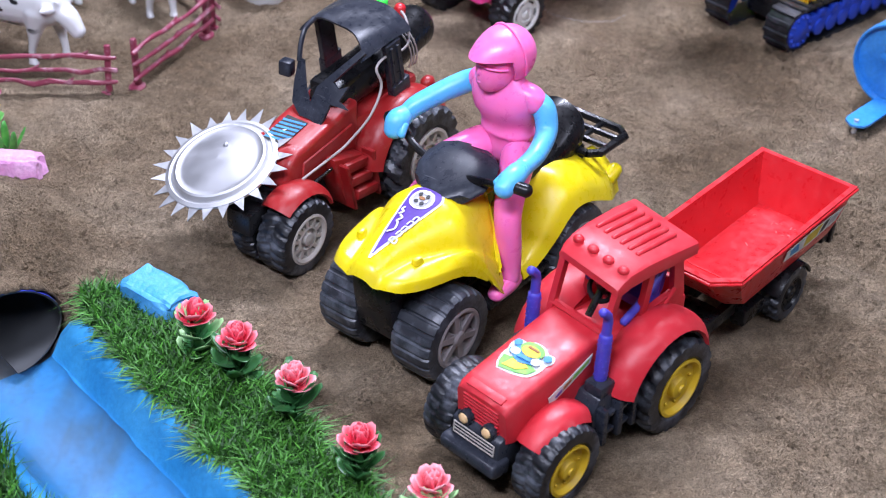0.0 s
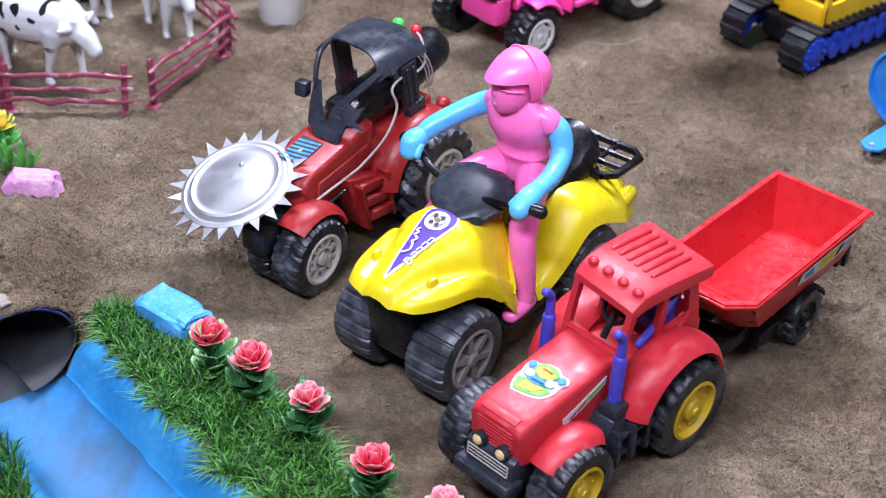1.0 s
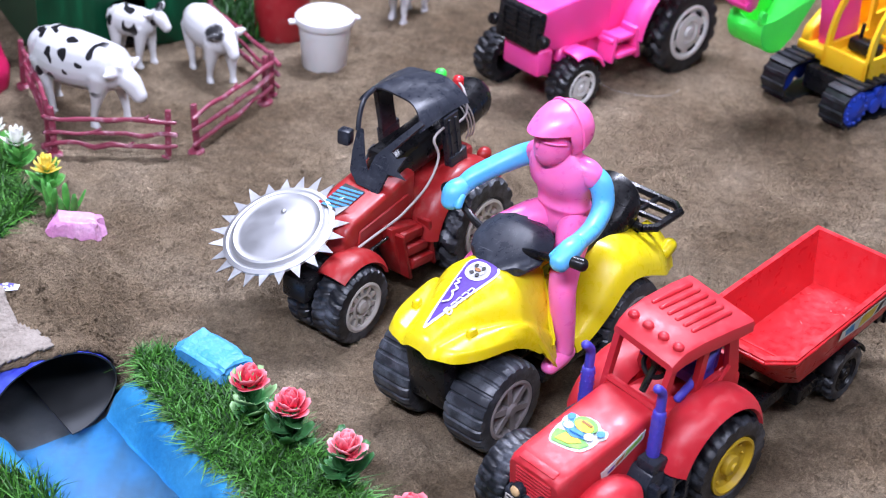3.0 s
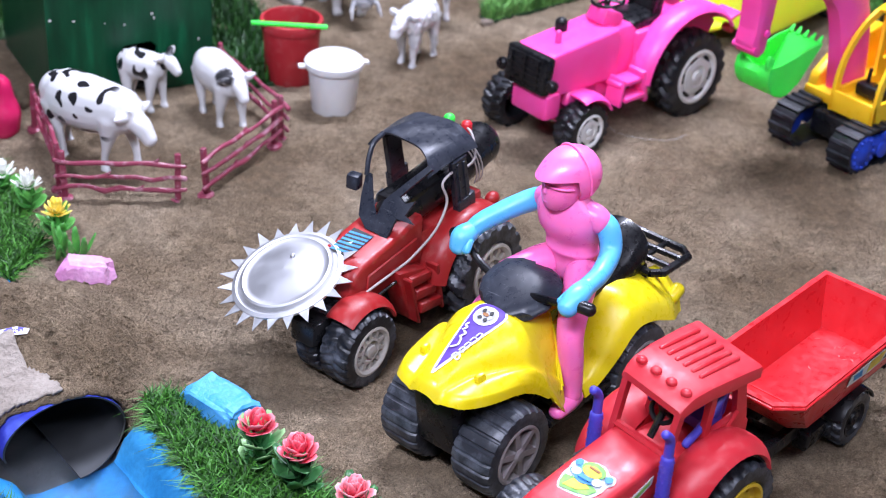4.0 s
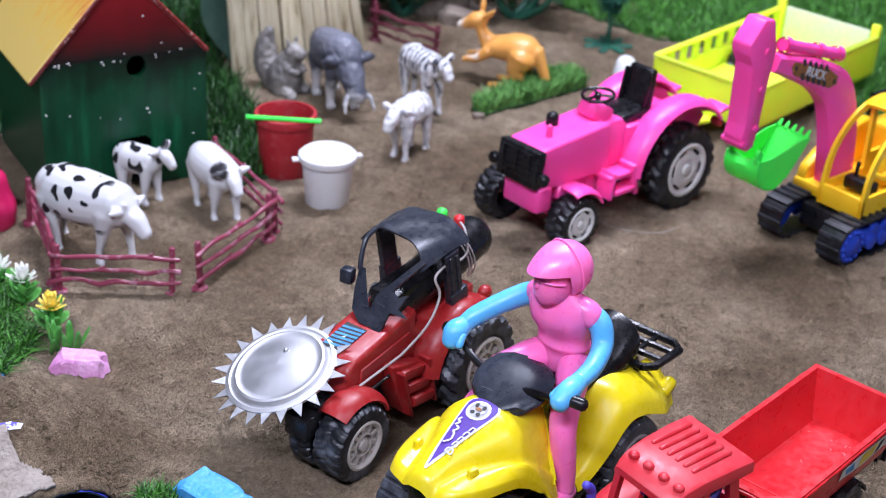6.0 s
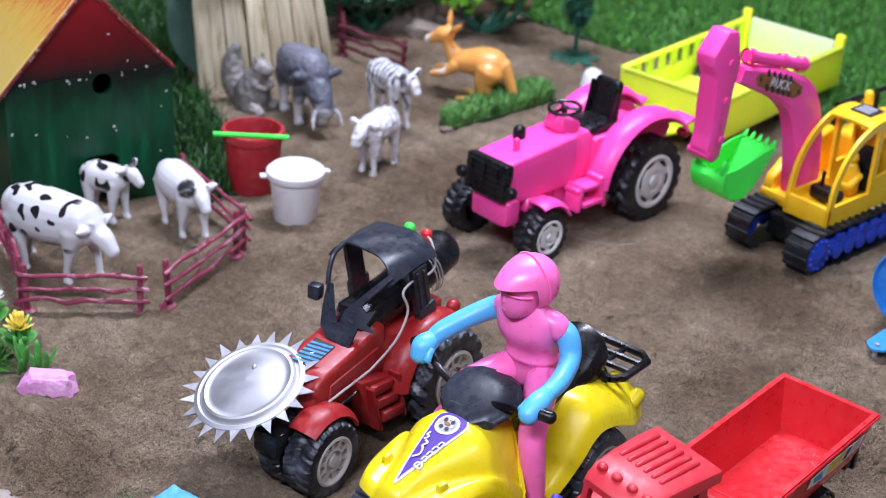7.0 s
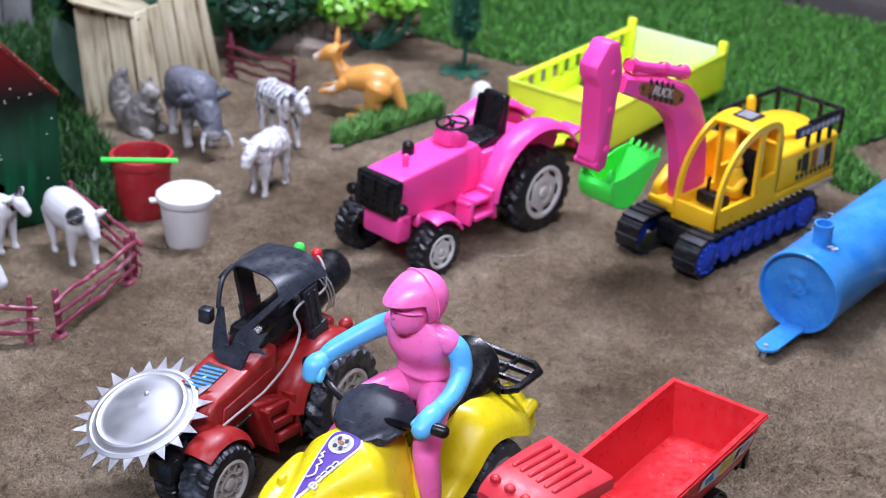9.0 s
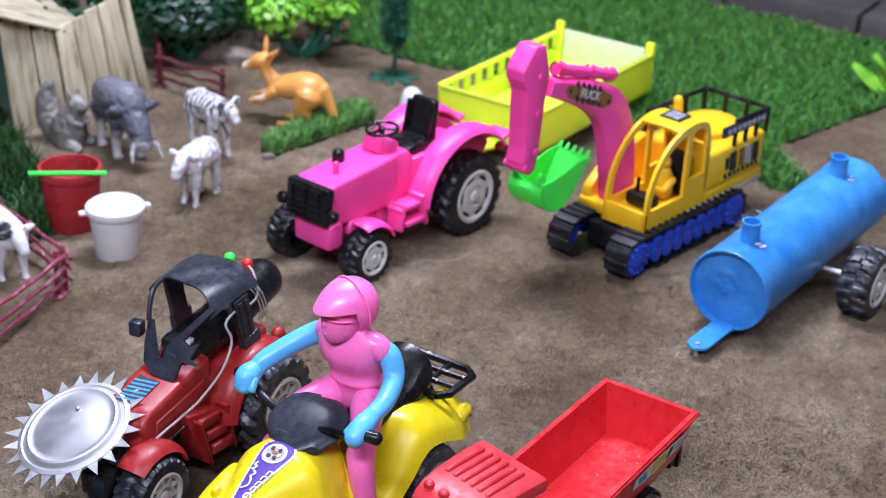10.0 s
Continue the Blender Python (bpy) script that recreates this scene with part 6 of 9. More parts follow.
    for i in range(13):
        u = i / 12
        row = []
        for j in range(19):
            q = -1 + j / 9
            x = -0.022 + (0.058 + 0.006 * q - 0.010 * (1 - q * q)) * u
            row.append(V(x, 0.036 * math.sin(q * 1.25) / math.sin(1.25), 0.162 - 0.015 * q * q * abs(q) ** 0.4 - 0.006 * u * u - 0.004 * (1 - u) ** 2 + 0.0008 * math.sin(7 * q + 5 * u)))
        rows.append(row)
    shell(bm, rows, 0.0018)
    roof = part("cab_roof", bm, grey_black, t, "scuffed black curved cab roof")
    for s in (1, -1):
        bm = bmesh.new()
        prism(bm, [(-0.020, 0.088), (-0.001, 0.088), (0.012, 0.142), (-0.006, 0.144)], "y", s * 0.031, s * 0.037, 0.001, 1)
        box(bm, (-0.010, s * 0.035, 0.096), (0.021, 0.008, 0.018), (0, 12, 0), 0.001)
        for k in (-0.004, 0.004):
            box(bm, (-0.002 + k, s * 0.0375, 0.120), (0.0022, 0.002, 0.040), (0, 14, 0))
        part("rear_post", bm, grey_black, roof)
    bm = bmesh.new()
    tube(bm, [V(*p[:3]) for p in smooth_path([(0.030, -0.020, 0.156), (0.040, -0.0215, 0.150), (0.0475, -0.0200, 0.1395), (0.053, -0.0170, 0.128)], 5)], 0.0021, 8)
    part("front_hoop", bm, grey_black, roof)
    # what is left of the windscreen: one torn sheet, a fin on one side and a jagged flap with a strut on the other
    torn = [(-0.0215, 0.1325), (-0.0102, 0.1178), (-0.0009, 0.1082), (0.0004, 0.1205), (0.0035, 0.1245), (0.0150, 0.1390), (0.0250, 0.1515), (0.0290, 0.1495), (0.0180, 0.1345), (0.0125, 0.1262), (0.0187, 0.1229), (0.0258, 0.1265), (0.0225, 0.1156), (0.0320, 0.1110), (0.0165, 0.1118), (0.0152, 0.0960), (0.0055, 0.0985), (-0.006, 0.0985), (-0.0174, 0.1045), (-0.0228, 0.1165), (-0.0270, 0.1320)]
    b = bmesh.new()
    vs = [b.verts.new((0.0805 - (z - 0.092) * 0.655 - 4.5 * y * y, y + 0.008, z - 0.002)) for y, z in torn]
    es = [b.edges.new((vs[i], vs[(i + 1) % len(vs)])) for i in range(len(vs))]
    bmesh.ops.triangle_fill(b, edges=es, use_beauty=True)
    geo = bmesh.ops.extrude_face_region(b, geom=list(b.faces))
    for v in [g for g in geo["geom"] if isinstance(g, bmesh.types.BMVert)]:
        v.co += V(-0.0020, 0, -0.0013)
    part("windscreen_frame", b, grey_black, roof, "torn black windscreen frame")
    bm = bmesh.new()
    box(bm, (0.0560, -0.0270, 0.1205), (0.010, 0.011, 0.013), (0, 0, 10), 0.002)
    part("mirror", bm, grey_black, roof)
    roof.matrix_basis = pose(0.000, -0.008, 0.002)
    # motor lying in the cab, with caps and wire
    bm = bmesh.new()
    limb(bm, [(0.046, -0.002, 0.100, 0.0165), (0.010, -0.003, 0.106, 0.0178), (-0.040, -0.006, 0.112, 0.0188), (-0.080, -0.010, 0.116, 0.0188)], 28, 5)
    box(bm, (0.014, -0.003, 0.108), (0.072, 0.028, 0.024), (0, 6, 0), 0.003)
    motor = part("motor", bm, black, t, "black plastic motor casing")
    for y, mt in ((-0.022, green_pl), (-0.004, red_bin)):
        bm = bmesh.new()
        limb(bm, [(-0.050, y, 0.130, 0.0044), (-0.050, y, 0.1455, 0.0048)], 14, 3)
        part("terminal_cap", bm, mt, motor)
    bm = bmesh.new()
    tube(bm, [V(*p[:3]) for p in smooth_path([(-0.050, -0.006, 0.144), (-0.042, 0.008, 0.142), (-0.036, 0.016, 0.126), (-0.020, 0.016, 0.122), (0.006, 0.026, 0.134), (0.026, 0.030, 0.132), (0.024, 0.034, 0.116), (0.040, 0.036, 0.098), (0.060, 0.030, 0.080), (0.074, 0.027, 0.074), (0.104, 0.026, 0.070), (0.132, 0.020, 0.060)], 6)], 0.0011, 8)
    for k in range(3):
        tube(bm, [V(-0.046 + 0.004 * k + 0.004 * math.sin(a), -0.006 + 0.024 * math.cos(a), 0.113 + 0.024 * math.sin(a)) for a in [radians(-30 + 200 * i / 14) for i in range(15)]], 0.0007, 6)
    part("wire", bm, wire_mat, motor, "thin grey wire")
    bm = bmesh.new()
    limb(bm, [(0.148, 0.018, 0.050, 0.0016), (0.110, 0.026, 0.058, 0.0016), (0.080, 0.030, 0.066, 0.0014)], 8, 3)
    part("blade_cable", bm, black, t)
    # saw disc on the nose
    R = 0.0455
    m = Matrix.Translation((0.140, -0.030, 0.0750)) @ V(0.373, -0.115, 0.92).to_track_quat("Z", "Y").to_matrix().to_4x4()
    bm = bmesh.new()
    limb(bm, [(0.120, -0.006, 0.056, 0.006), (0.146, -0.024, 0.058, 0.005), tuple(m @ V(0, 0, -0.004)) + (0.005,)], 10, 3)
    part("blade_bracket", bm, black, t)
    bm = bmesh.new()
    lathe(bm, [(0.0, -0.003), (R * 0.96, -0.003), (R, -0.0015), (R, 0.0005), (R * 0.93, 0.0015), (R * 0.90, 0.0005), (R * 0.86, 0.0006), (R * 0.82, 0.0035), (R * 0.78, 0.0042), (R * 0.74, 0.0030), (R * 0.66, 0.0030), (R * 0.45, 0.0055), (R * 0.2, 0.0072), (0, 0.0078)], 56, m)
    ball(bm, m @ V(-0.006, 0.012, 0.0070), (0.0022, 0.0022, 0.0022), seg=10)
    blade = part("saw_blade", bm, tin, t, "domed silver tin saw disc")
    random.seed(9)
    for i in range(23):
        a = 2 * math.pi * i / 23
        bm = bmesh.new()
        L, w = 0.0125 * random.uniform(0.88, 1.1), 0.0054
        q = Matrix.Rotation(a, 4, "Z")
        pts = [V(R - 0.003, -w, 0), V(R - 0.003, w, 0), V(R + L, random.uniform(-0.001, 0.001), random.uniform(-0.002, 0.003))]
        flat_patch(bm, [m @ q @ p for p in pts], 0.0006)
        part("tooth", bm, tin_edge, blade, smooth=False)


saw_tractor()


# ---------------------------------------------------------------- pink tractor
def pink_tractor():
    t = thing("toy_tractor", pose(0.143, 1.5431, 0, 0, 0, -134.1), "hot pink plastic toy tractor with black seat on sand", "toy tractor")
    for s in (1, -1):
        wheel(t, 0, s * 0.0365, 0.046, 0.0475, 0.029, s, tyre_clean, rim_white, "cap", 18, 0.0032, 0.008, 0.6, True, 0.60, 5)
        wheel(t, 0.160 if s > 0 else 0.172, 0.0375 if s > 0 else -0.0550, 0.027, 0.0285, 0.027, s, tyre_clean, rim_white, "cap", 18, 0.0022, 0.005, 0.4, True, 0.62, 9)
    bm = bmesh.new()
    prism(bm, [(0.100, 0.062), (0.200, 0.064), (0.204, 0.074), (0.203, 0.104), (0.196, 0.1095), (0.104, 0.117)], "y", -0.0230, 0.0270, 0.003, 3)
    hood = part("hood", bm, hot_pink, t)
    bm = bmesh.new()
    box(bm, (0.206, 0.003, 0.0905), (0.012, 0.056, 0.039), (0, -6, 0), 0.003)
    for k in range(6):
        box(bm, (0.2132 - 0.0006 * k, 0.003, 0.0755 + 0.0060 * k), (0.003, 0.046, 0.0020))
    for y in (-0.018, 0, 0.018):
        box(bm, (0.2125, y + 0.003, 0.0905), (0.003, 0.002, 0.032))
    grille = part("grille", bm, black, t, "black slotted radiator grille")
    for s in (1, -1):
        bm = bmesh.new()
        lathe(bm, [(0.004, -0.004), (0.0065, 0.0), (0.0065, 0.004), (0.005, 0.006), (0, 0.0065)], 14, pose(0.207, 0.003 + s * 0.0345, 0.0845) @ ALONG_X)
        part("headlight", bm, black, grille)
    bm = bmesh.new()
    box(bm, (0.160, 0.002, 0.054), (0.090, 0.032, 0.024), (0, 0, 0), 0.003)
    box(bm, (0.165, -0.004, 0.030), (0.012, 0.080, 0.008), (0, 0, 0), 0.002)
    box(bm, (0.196, 0.006, 0.056), (0.020, 0.050, 0.026), (0, 0, 0), 0.003)
    box(bm, (0.190, 0.006, 0.041), (0.012, 0.026, 0.010), (0, 0, 0), 0.002)
    box(bm, (0.06, 0, 0.058), (0.13, 0.040, 0.034), (0, 0, 0), 0.004)
    box(bm, (0.088, 0, 0.088), (0.042, 0.046, 0.050), (0, 0, 0), 0.004, taper=0.85)
    box(bm, (0.100, 0, 0.120), (0.030, 0.026, 0.018), (0, -25, 0), 0.004)
    box(bm, (0.030, 0, 0.088), (0.090, 0.052, 0.034), (0, 0, 0), 0.004)
    part("body", bm, hot_pink, t)
    bm = bmesh.new()
    limb(bm, [(0.172, 0.006, 0.104, 0.0035), (0.172, 0.006, 0.122, 0.0030)], 12, 3)
    part("radiator_cap", bm, hot_pink, hood)
    bm = bmesh.new()
    limb(bm, [(0.150, -0.012, 0.106, 0.0065), (0.150, -0.012, 0.122, 0.0065)], 14, 3)
    part("exhaust_stub", bm, black, hood)
    for s in (1, -1):
        bm = bmesh.new()
        arch(bm, 0.006, 0.048, 0.078 if s > 0 else 0.084, 6, 142, s * 0.051, s * 0.018, 0.003, 24, 0.007)
        box(bm, (-0.056, s * 0.034, 0.101), (0.016, 0.028, 0.004), (0, 12, 0), 0.0015)
        prism(bm, [(0.070, 0.062), (0.052, 0.096), (0.004, 0.119), (-0.036, 0.106), (-0.052, 0.088), (-0.03, 0.060), (0.03, 0.056)], "y", s * 0.020, s * 0.024, 0.001, 1)
        mud = part("rear_mudguard", bm, hot_pink, t)
        bm = bmesh.new()
        box(bm, (-0.054, s * 0.040, 0.086), (0.008, 0.014, 0.008), (0, 30, 0), 0.002)
        part("tail_lamp", bm, bucket_red, mud)
        bm = bmesh.new()
        arch(bm, 0.158, 0.027, 0.0375, 72, 152, s * 0.050, s * 0.022, 0.0025, 14, 0.004)
        prism(bm, [(0.140, 0.050), (0.176, 0.050), (0.172, 0.066), (0.146, 0.064)], "y", s * 0.020, s * 0.028, 0.002, 1)
        part("front_mudguard", bm, hot_pink, t)
        bm = bmesh.new()
        box(bm, (0.098, s * 0.034, 0.062), (0.036, 0.022, 0.006), (0, 0, 0), 0.002)
        box(bm, (0.094, s * 0.040, 0.046), (0.030, 0.018, 0.006), (0, 0, 0), 0.002)
        box(bm, (0.078, s * 0.036, 0.054), (0.006, 0.022, 0.036), (0, 12, 0), 0.002)
        box(bm, (0.112, s * 0.036, 0.054), (0.005, 0.022, 0.030), (0, -8, 0), 0.002)
        part("step", bm, hot_pink, t)
    bm = bmesh.new()
    box(bm, (0.056, 0, 0.111), (0.044, 0.040, 0.010), (0, 4, 0), 0.004, 3)
    box(bm, (0.034, 0, 0.131), (0.011, 0.040, 0.048), (0, -12, 0), 0.004, 3, 0.95, 0.8)
    for y in (-0.016, 0.016):
        box(bm, (0.041, y, 0.131), (0.006, 0.004, 0.040), (0, -12, 0), 0.0015)
    part("seat", bm, black, t, "black moulded driver's seat")
    bm = bmesh.new()
    c = pose(0.098, 0, 0.137, 0, 6, 0)
    tube(bm, [c @ V(0.0165 * math.cos(a), 0.0165 * math.sin(a), 0) for a in [2 * math.pi * i / 24 for i in range(25)]], 0.0018, 8)
    for a in (0, 2.1, 4.2):
        tube(bm, [c @ V(0, 0, 0), c @ V(0.0165 * math.cos(a), 0.0165 * math.sin(a), 0)], 0.0018, 6)
    tube(bm, [c @ V(0, 0, 0), c @ V(0.002, 0, -0.016)], 0.003, 8)
    ball(bm, c @ V(0, 0, 0.001), (0.004, 0.004, 0.002), seg=10)
    part("steering_wheel", bm, black, t)
    bm = bmesh.new()
    tube(bm, [V(-0.03, 0, 0.045), V(-0.075, 0, 0.040)], 0.004, 8)
    part("drawbar", bm, hot_pink, t)


pink_tractor()


def lime_trailer():
    t = thing("toy_trailer", pose(0.299, 1.834, 0, 0, 0, -128.3), "fluorescent lime plastic cart with slotted sides and pale tailboard", "toy trailer")
    L, W, z0, z1 = 0.141, 0.072, 0.026, 0.079
    bm = bmesh.new()
    box(bm, (0, 0, z0 + 0.002), (2 * L, 2 * W, 0.004), (0, 0, 0), 0.001)
    tub = part("floor_plate", bm, lime, t)
    for s in (1, -1):
        bm = bmesh.new()
        y = s * W
        if s > 0:
            box(bm, (0, y, (z0 + z1) / 2), (2 * L, 0.004, z1 - z0), (0, 0, 0), 0.001)
        else:
            box(bm, (0, y, z0 + 0.015), (2 * L, 0.004, 0.030), (0, 0, 0), 0.001)
            for k in range(11):
                box(bm, (-L + 0.006 + k * (2 * L - 0.012) / 10, y, 0.065), (0.013, 0.004, 0.022), (0, 0, 0), 0.0005)
        box(bm, (0, y, z1 - 0.002), (2 * L, 0.008, 0.005), (0, 0, 0), 0.0015)
        part("side_board", bm, lime, tub)
    bm = bmesh.new()
    box(bm, (L, 0, (z0 + z1) / 2), (0.004, 2 * W - 0.005, z1 - z0), (0, 0, 0), 0.001)
    box(bm, (L, 0, z1 - 0.002), (0.007, 2 * W - 0.009, 0.005), (0, 0, 0), 0.001)
    box(bm, (L + 0.003, W - 0.022, 0.065), (0.004, 0.022, 0.016), (0, 0, 0), 0.001)
    part("front_board", bm, lime, tub)
    bm = bmesh.new()
    box(bm, (-L, 0, (z0 + z1) / 2 + 0.004), (0.004, 2 * W - 0.022, z1 - z0), (0, 0, 0), 0.001)
    part("tailboard", bm, tail_pale, tub, "pale translucent tailboard")
    for s in (1, -1):
        bm = bmesh.new()
        box(bm, (-L, s * (W - 0.003), (z0 + z1) / 2 + 0.007), (0.009, 0.012, z1 - z0 + 0.014), (0, 0, 0), 0.0025)
        part("corner_post", bm, lime, tub)
        bm = bmesh.new()
    for s in (1, -1):
        wheel(t, -0.04, s * 0.058, 0.024, 0.025, 0.020, s, tyre_clean, rim_white, "cap", 16, 0.002, 0.005, 0.4, True, 0.6, 3)
    bm = bmesh.new()
    prism(bm, [(L - 0.02, -0.03), (L - 0.02, 0.03), (L + 0.045, 0.010), (L + 0.045, -0.010)], "z", 0.022, 0.0275, 0.001, 1)
    box(bm, (L + 0.058, 0, 0.026), (0.04, 0.014, 0.006), (0, 0, 0), 0.0015)
    part("drawbar", bm, lime, t)
    bm = bmesh.new()
    box(bm, (-0.04, 0, 0.024), (0.012, 0.10, 0.010), (0, 0, 0), 0.001)
    part("axle", bm, lime, t)


lime_trailer()


# ---------------------------------------------------------------- excavator
def track_loop(x0, x1, r, n=10):
    pts = []
    for i in range(n + 1):
        a = radians(-90 + 180 * i / n)
        pts.append((x1 + r * math.cos(a), r + r * math.sin(a)))
    for i in range(n + 1):
        a = radians(90 + 180 * i / n)
        pts.append((x0 + r * math.cos(a), r + r * math.sin(a)))
    return pts


def excavator():
    t = thing("toy_excavator", pose(0.3743, 1.5090, 0, 0, 0, -136), "yellow plastic toy excavator with pink arm and green bucket", "toy excavator")
    for s in (1, -1):
        bm = bmesh.new()
        loop = track_loop(-0.088, 0.094, 0.0225)
        inner = [(0.003 + (x - 0.003) * 0.985, 0.0225 + (z - 0.0225) * 0.86) for x, z in loop]
        y0, y1 = s * 0.0235, s * 0.0520
        loft(bm, [[V(x, y0, z) for x, z in loop], [V(x, y1, z) for x, z in loop], [V(x, y1, z) for x, z in inner], [V(x, y0, z) for x, z in inner], [V(x, y0, z) for x, z in loop]], True, False)
        tr = part("track", bm, tyre_clean, t, "black ribbed rubber crawler track")
        # pads round the loop, one mesh shared by all
        ring = [V(x, 0, z) for x, z in loop] + [V(loop[0][0], 0, loop[0][1])]
        dist = [0.0]
        for a, b in zip(ring, ring[1:]):
            dist.append(dist[-1] + (b - a).length)
        pad_mesh = None
        for k in range(44):
            d = dist[-1] * k / 44
            i = max(j for j in range(len(dist) - 1) if dist[j] <= d)
            a, b = ring[i], ring[i + 1]
            p = a.lerp(b, (d - dist[i]) / max(1e-6, dist[i + 1] - dist[i]))
            dr = (b - a).normalized()
            m = pose(p.x, (y0 + y1) / 2, p.z, 0, -math.degrees(math.atan2(dr.z, dr.x)), 0)
            if pad_mesh is None:
                bm = bmesh.new()
                box(bm, (0, 0, 0), (0.0048, abs(y1 - y0) + 0.001, 0.0042), (0, 0, 0), 0.0006, 1)
                pad = part("pad", bm, tyre_clean, tr)
                pad_mesh = pad.data
            else:
                pad = new("pad", pad_mesh)
                pad.parent = tr
            pad.matrix_basis = m
        for x in (-0.088, 0.094):
            bm = bmesh.new()
            lathe(bm, [(0.0, s * 0.040), (0.0185, s * 0.040), (0.0185, s * 0.0515), (0.011, s * 0.0525), (0.008, s * 0.0545), (0, s * 0.0550)], 22, pose(x, 0, 0.0225) @ ALONG_Y)
            for k in range(12):
                a = 2 * math.pi * k / 12
                ball(bm, (x + 0.0150 * math.cos(a), s * 0.0522, 0.0225 + 0.0150 * math.sin(a)), 0.0022, seg=8)
            part("sprocket", bm, track_blue, tr, "royal blue drive wheel")
        bm = bmesh.new()
        box(bm, (0.003, s * 0.046, 0.0235), (0.165, 0.008, 0.018), (0, 0, 0), 0.001)
        for k in range(7):
            lathe(bm, [(0.0, s * 0.044), (0.0085, s * 0.044), (0.0085, s * 0.0515), (0.004, s * 0.0525), (0, s * 0.0525)], 16, pose(-0.060 + 0.020 * k, 0, 0.017) @ ALONG_Y)
            box(bm, (-0.060 + 0.020 * k, s * 0.0495, 0.034), (0.010, 0.006, 0.008), (0, 0, 0), 0.001)
        part("side_frame", bm, track_blue, tr, "royal blue track frame with rollers")
    bm = bmesh.new()
    box(bm, (0, 0, 0.026), (0.165, 0.052, 0.026), (0, 0, 0), 0.003)
    lathe(bm, [(0.036, 0.036), (0.036, 0.047), (0, 0.047)], 30, pose(-0.02, 0, 0))
    part("undercarriage", bm, black, t)
    # upper body
    bm = bmesh.new()
    box(bm, (-0.040, -0.003, 0.0495), (0.224, 0.092, 0.013), (0, 0, 0), 0.003)
    box(bm, (-0.092, 0.0, 0.078), (0.118, 0.086, 0.046), (0, 0, 0), 0.006, 3)
    lathe(bm, [(0.040, 0), (0.038, 0.008), (0.028, 0.013), (0, 0.015)], 28, pose(-0.100, -0.006, 0.099) @ Matrix.Diagonal((1.15, 0.85, 1, 1)))
    prism(bm, [(-0.036, 0.052), (0.070, 0.052), (0.066, 0.068), (0.044, 0.084), (0.000, 0.097), (-0.036, 0.104)], "y", -0.049, -0.036, 0.004, 2)
    body = part("body", bm, exc_yellow, t)
    bm = bmesh.new()
    box(bm, (-0.075, 0, 0.0445), (0.150, 0.090, 0.004), (0, 0, 0), 0.0008)
    part("deck_edge", bm, rim_grey, body)
    bm = bmesh.new()
    limb(bm, [(-0.085, -0.036, 0.100, 0.0075), (-0.085, -0.036, 0.118, 0.006), (-0.085, -0.036, 0.131, 0.005)], 14, 3)
    part("air_stack", bm, exc_yellow, body)
    # rail on the rear deck
    zr = 0.126
    rail = [(-0.035, -0.042), (-0.150, -0.042), (-0.150, 0.042), (-0.085, 0.042)]
    for a, b in zip(rail, rail[1:]):
        bm = bmesh.new()
        tube(bm, [V(*a, zr), V(*b, zr)], 0.0033, 10, flat=0.8)
        part("rail", bm, black, body, "black guard rail")
        for k in range(3 if b != rail[-1] else 4):
            p = V(*a, 0).lerp(V(*b, 0), k / 3)
            bm = bmesh.new()
            tube(bm, [V(p.x, p.y, 0.098), V(p.x, p.y, zr)], 0.0027, 8)
            part("rail_post", bm, black, body)
    bm = bmesh.new()
    box(bm, (-0.100, 0.0435, 0.1200), (0.086, 0.004, 0.012), (0, 0, 0), 0.001)
    plate = part("name_plate", bm, grey_black, body, "dark plate with pale illegible bars")
    for k in range(8):
        bm = bmesh.new()
        box(bm, (-0.135 + k * 0.0098, 0.0459, 0.1200), (0.006, 0.0008, 0.0055))
        part("grey_bar", bm, sticker_grey, plate, smooth=False)
    # side sticker: plain bars over a hazard stripe
    bm = bmesh.new()
    flat_patch(bm, [(-0.142, 0.0434, 0.062), (-0.066, 0.0434, 0.062), (-0.066, 0.0434, 0.094), (-0.142, 0.0434, 0.094)])
    st = part("sticker", bm, exc_yellow, body, "yellow side sticker with grey figures and hazard stripes", False)
    for k, (x, w) in enumerate(((-0.072, 0.006), (-0.084, 0.012), (-0.101, 0.010), (-0.114, 0.009), (-0.129, 0.012))):
        bm = bmesh.new()
        box(bm, (x, 0.0442, 0.081), (w, 0.0008, 0.022 if k != 0 else 0.014), (0, 6, 0))
        part("figure_bar", bm, (sticker_black, sticker_black, sticker_brown, sticker_grey, sticker_black)[k], st, smooth=False)
    for k in range(8):
        bm = bmesh.new()
        box(bm, (-0.071 - k * 0.009, 0.0442, 0.066), (0.0045, 0.0008, 0.006), (0, 35, 0))
        part("hazard_bar", bm, sticker_black, st, smooth=False)
    # cab: frames round real openings
    y0, y1 = -0.011, 0.0435
    bm = bmesh.new()
    def arched(pts, steps=5):
        return [(float(p[0]), float(p[1])) for p in smooth_path(pts, steps)]

    bow = arched([(0.078, 0.062), (0.0740, 0.089), (0.0630, 0.113), (0.042, 0.1340), (0.014, 0.1450), (-0.014, 0.1450), (-0.028, 0.1370), (-0.0345, 0.116)])
    outline = [(0.078, 0.043)] + bow + [(-0.0345, 0.043)]
    win = [(0.069, 0.066)] + arched([(0.0685, 0.076), (0.064, 0.096), (0.053, 0.114), (0.037, 0.128), (0.013, 0.1380)]) + [(0.0100, 0.135), (0.0100, 0.066)]
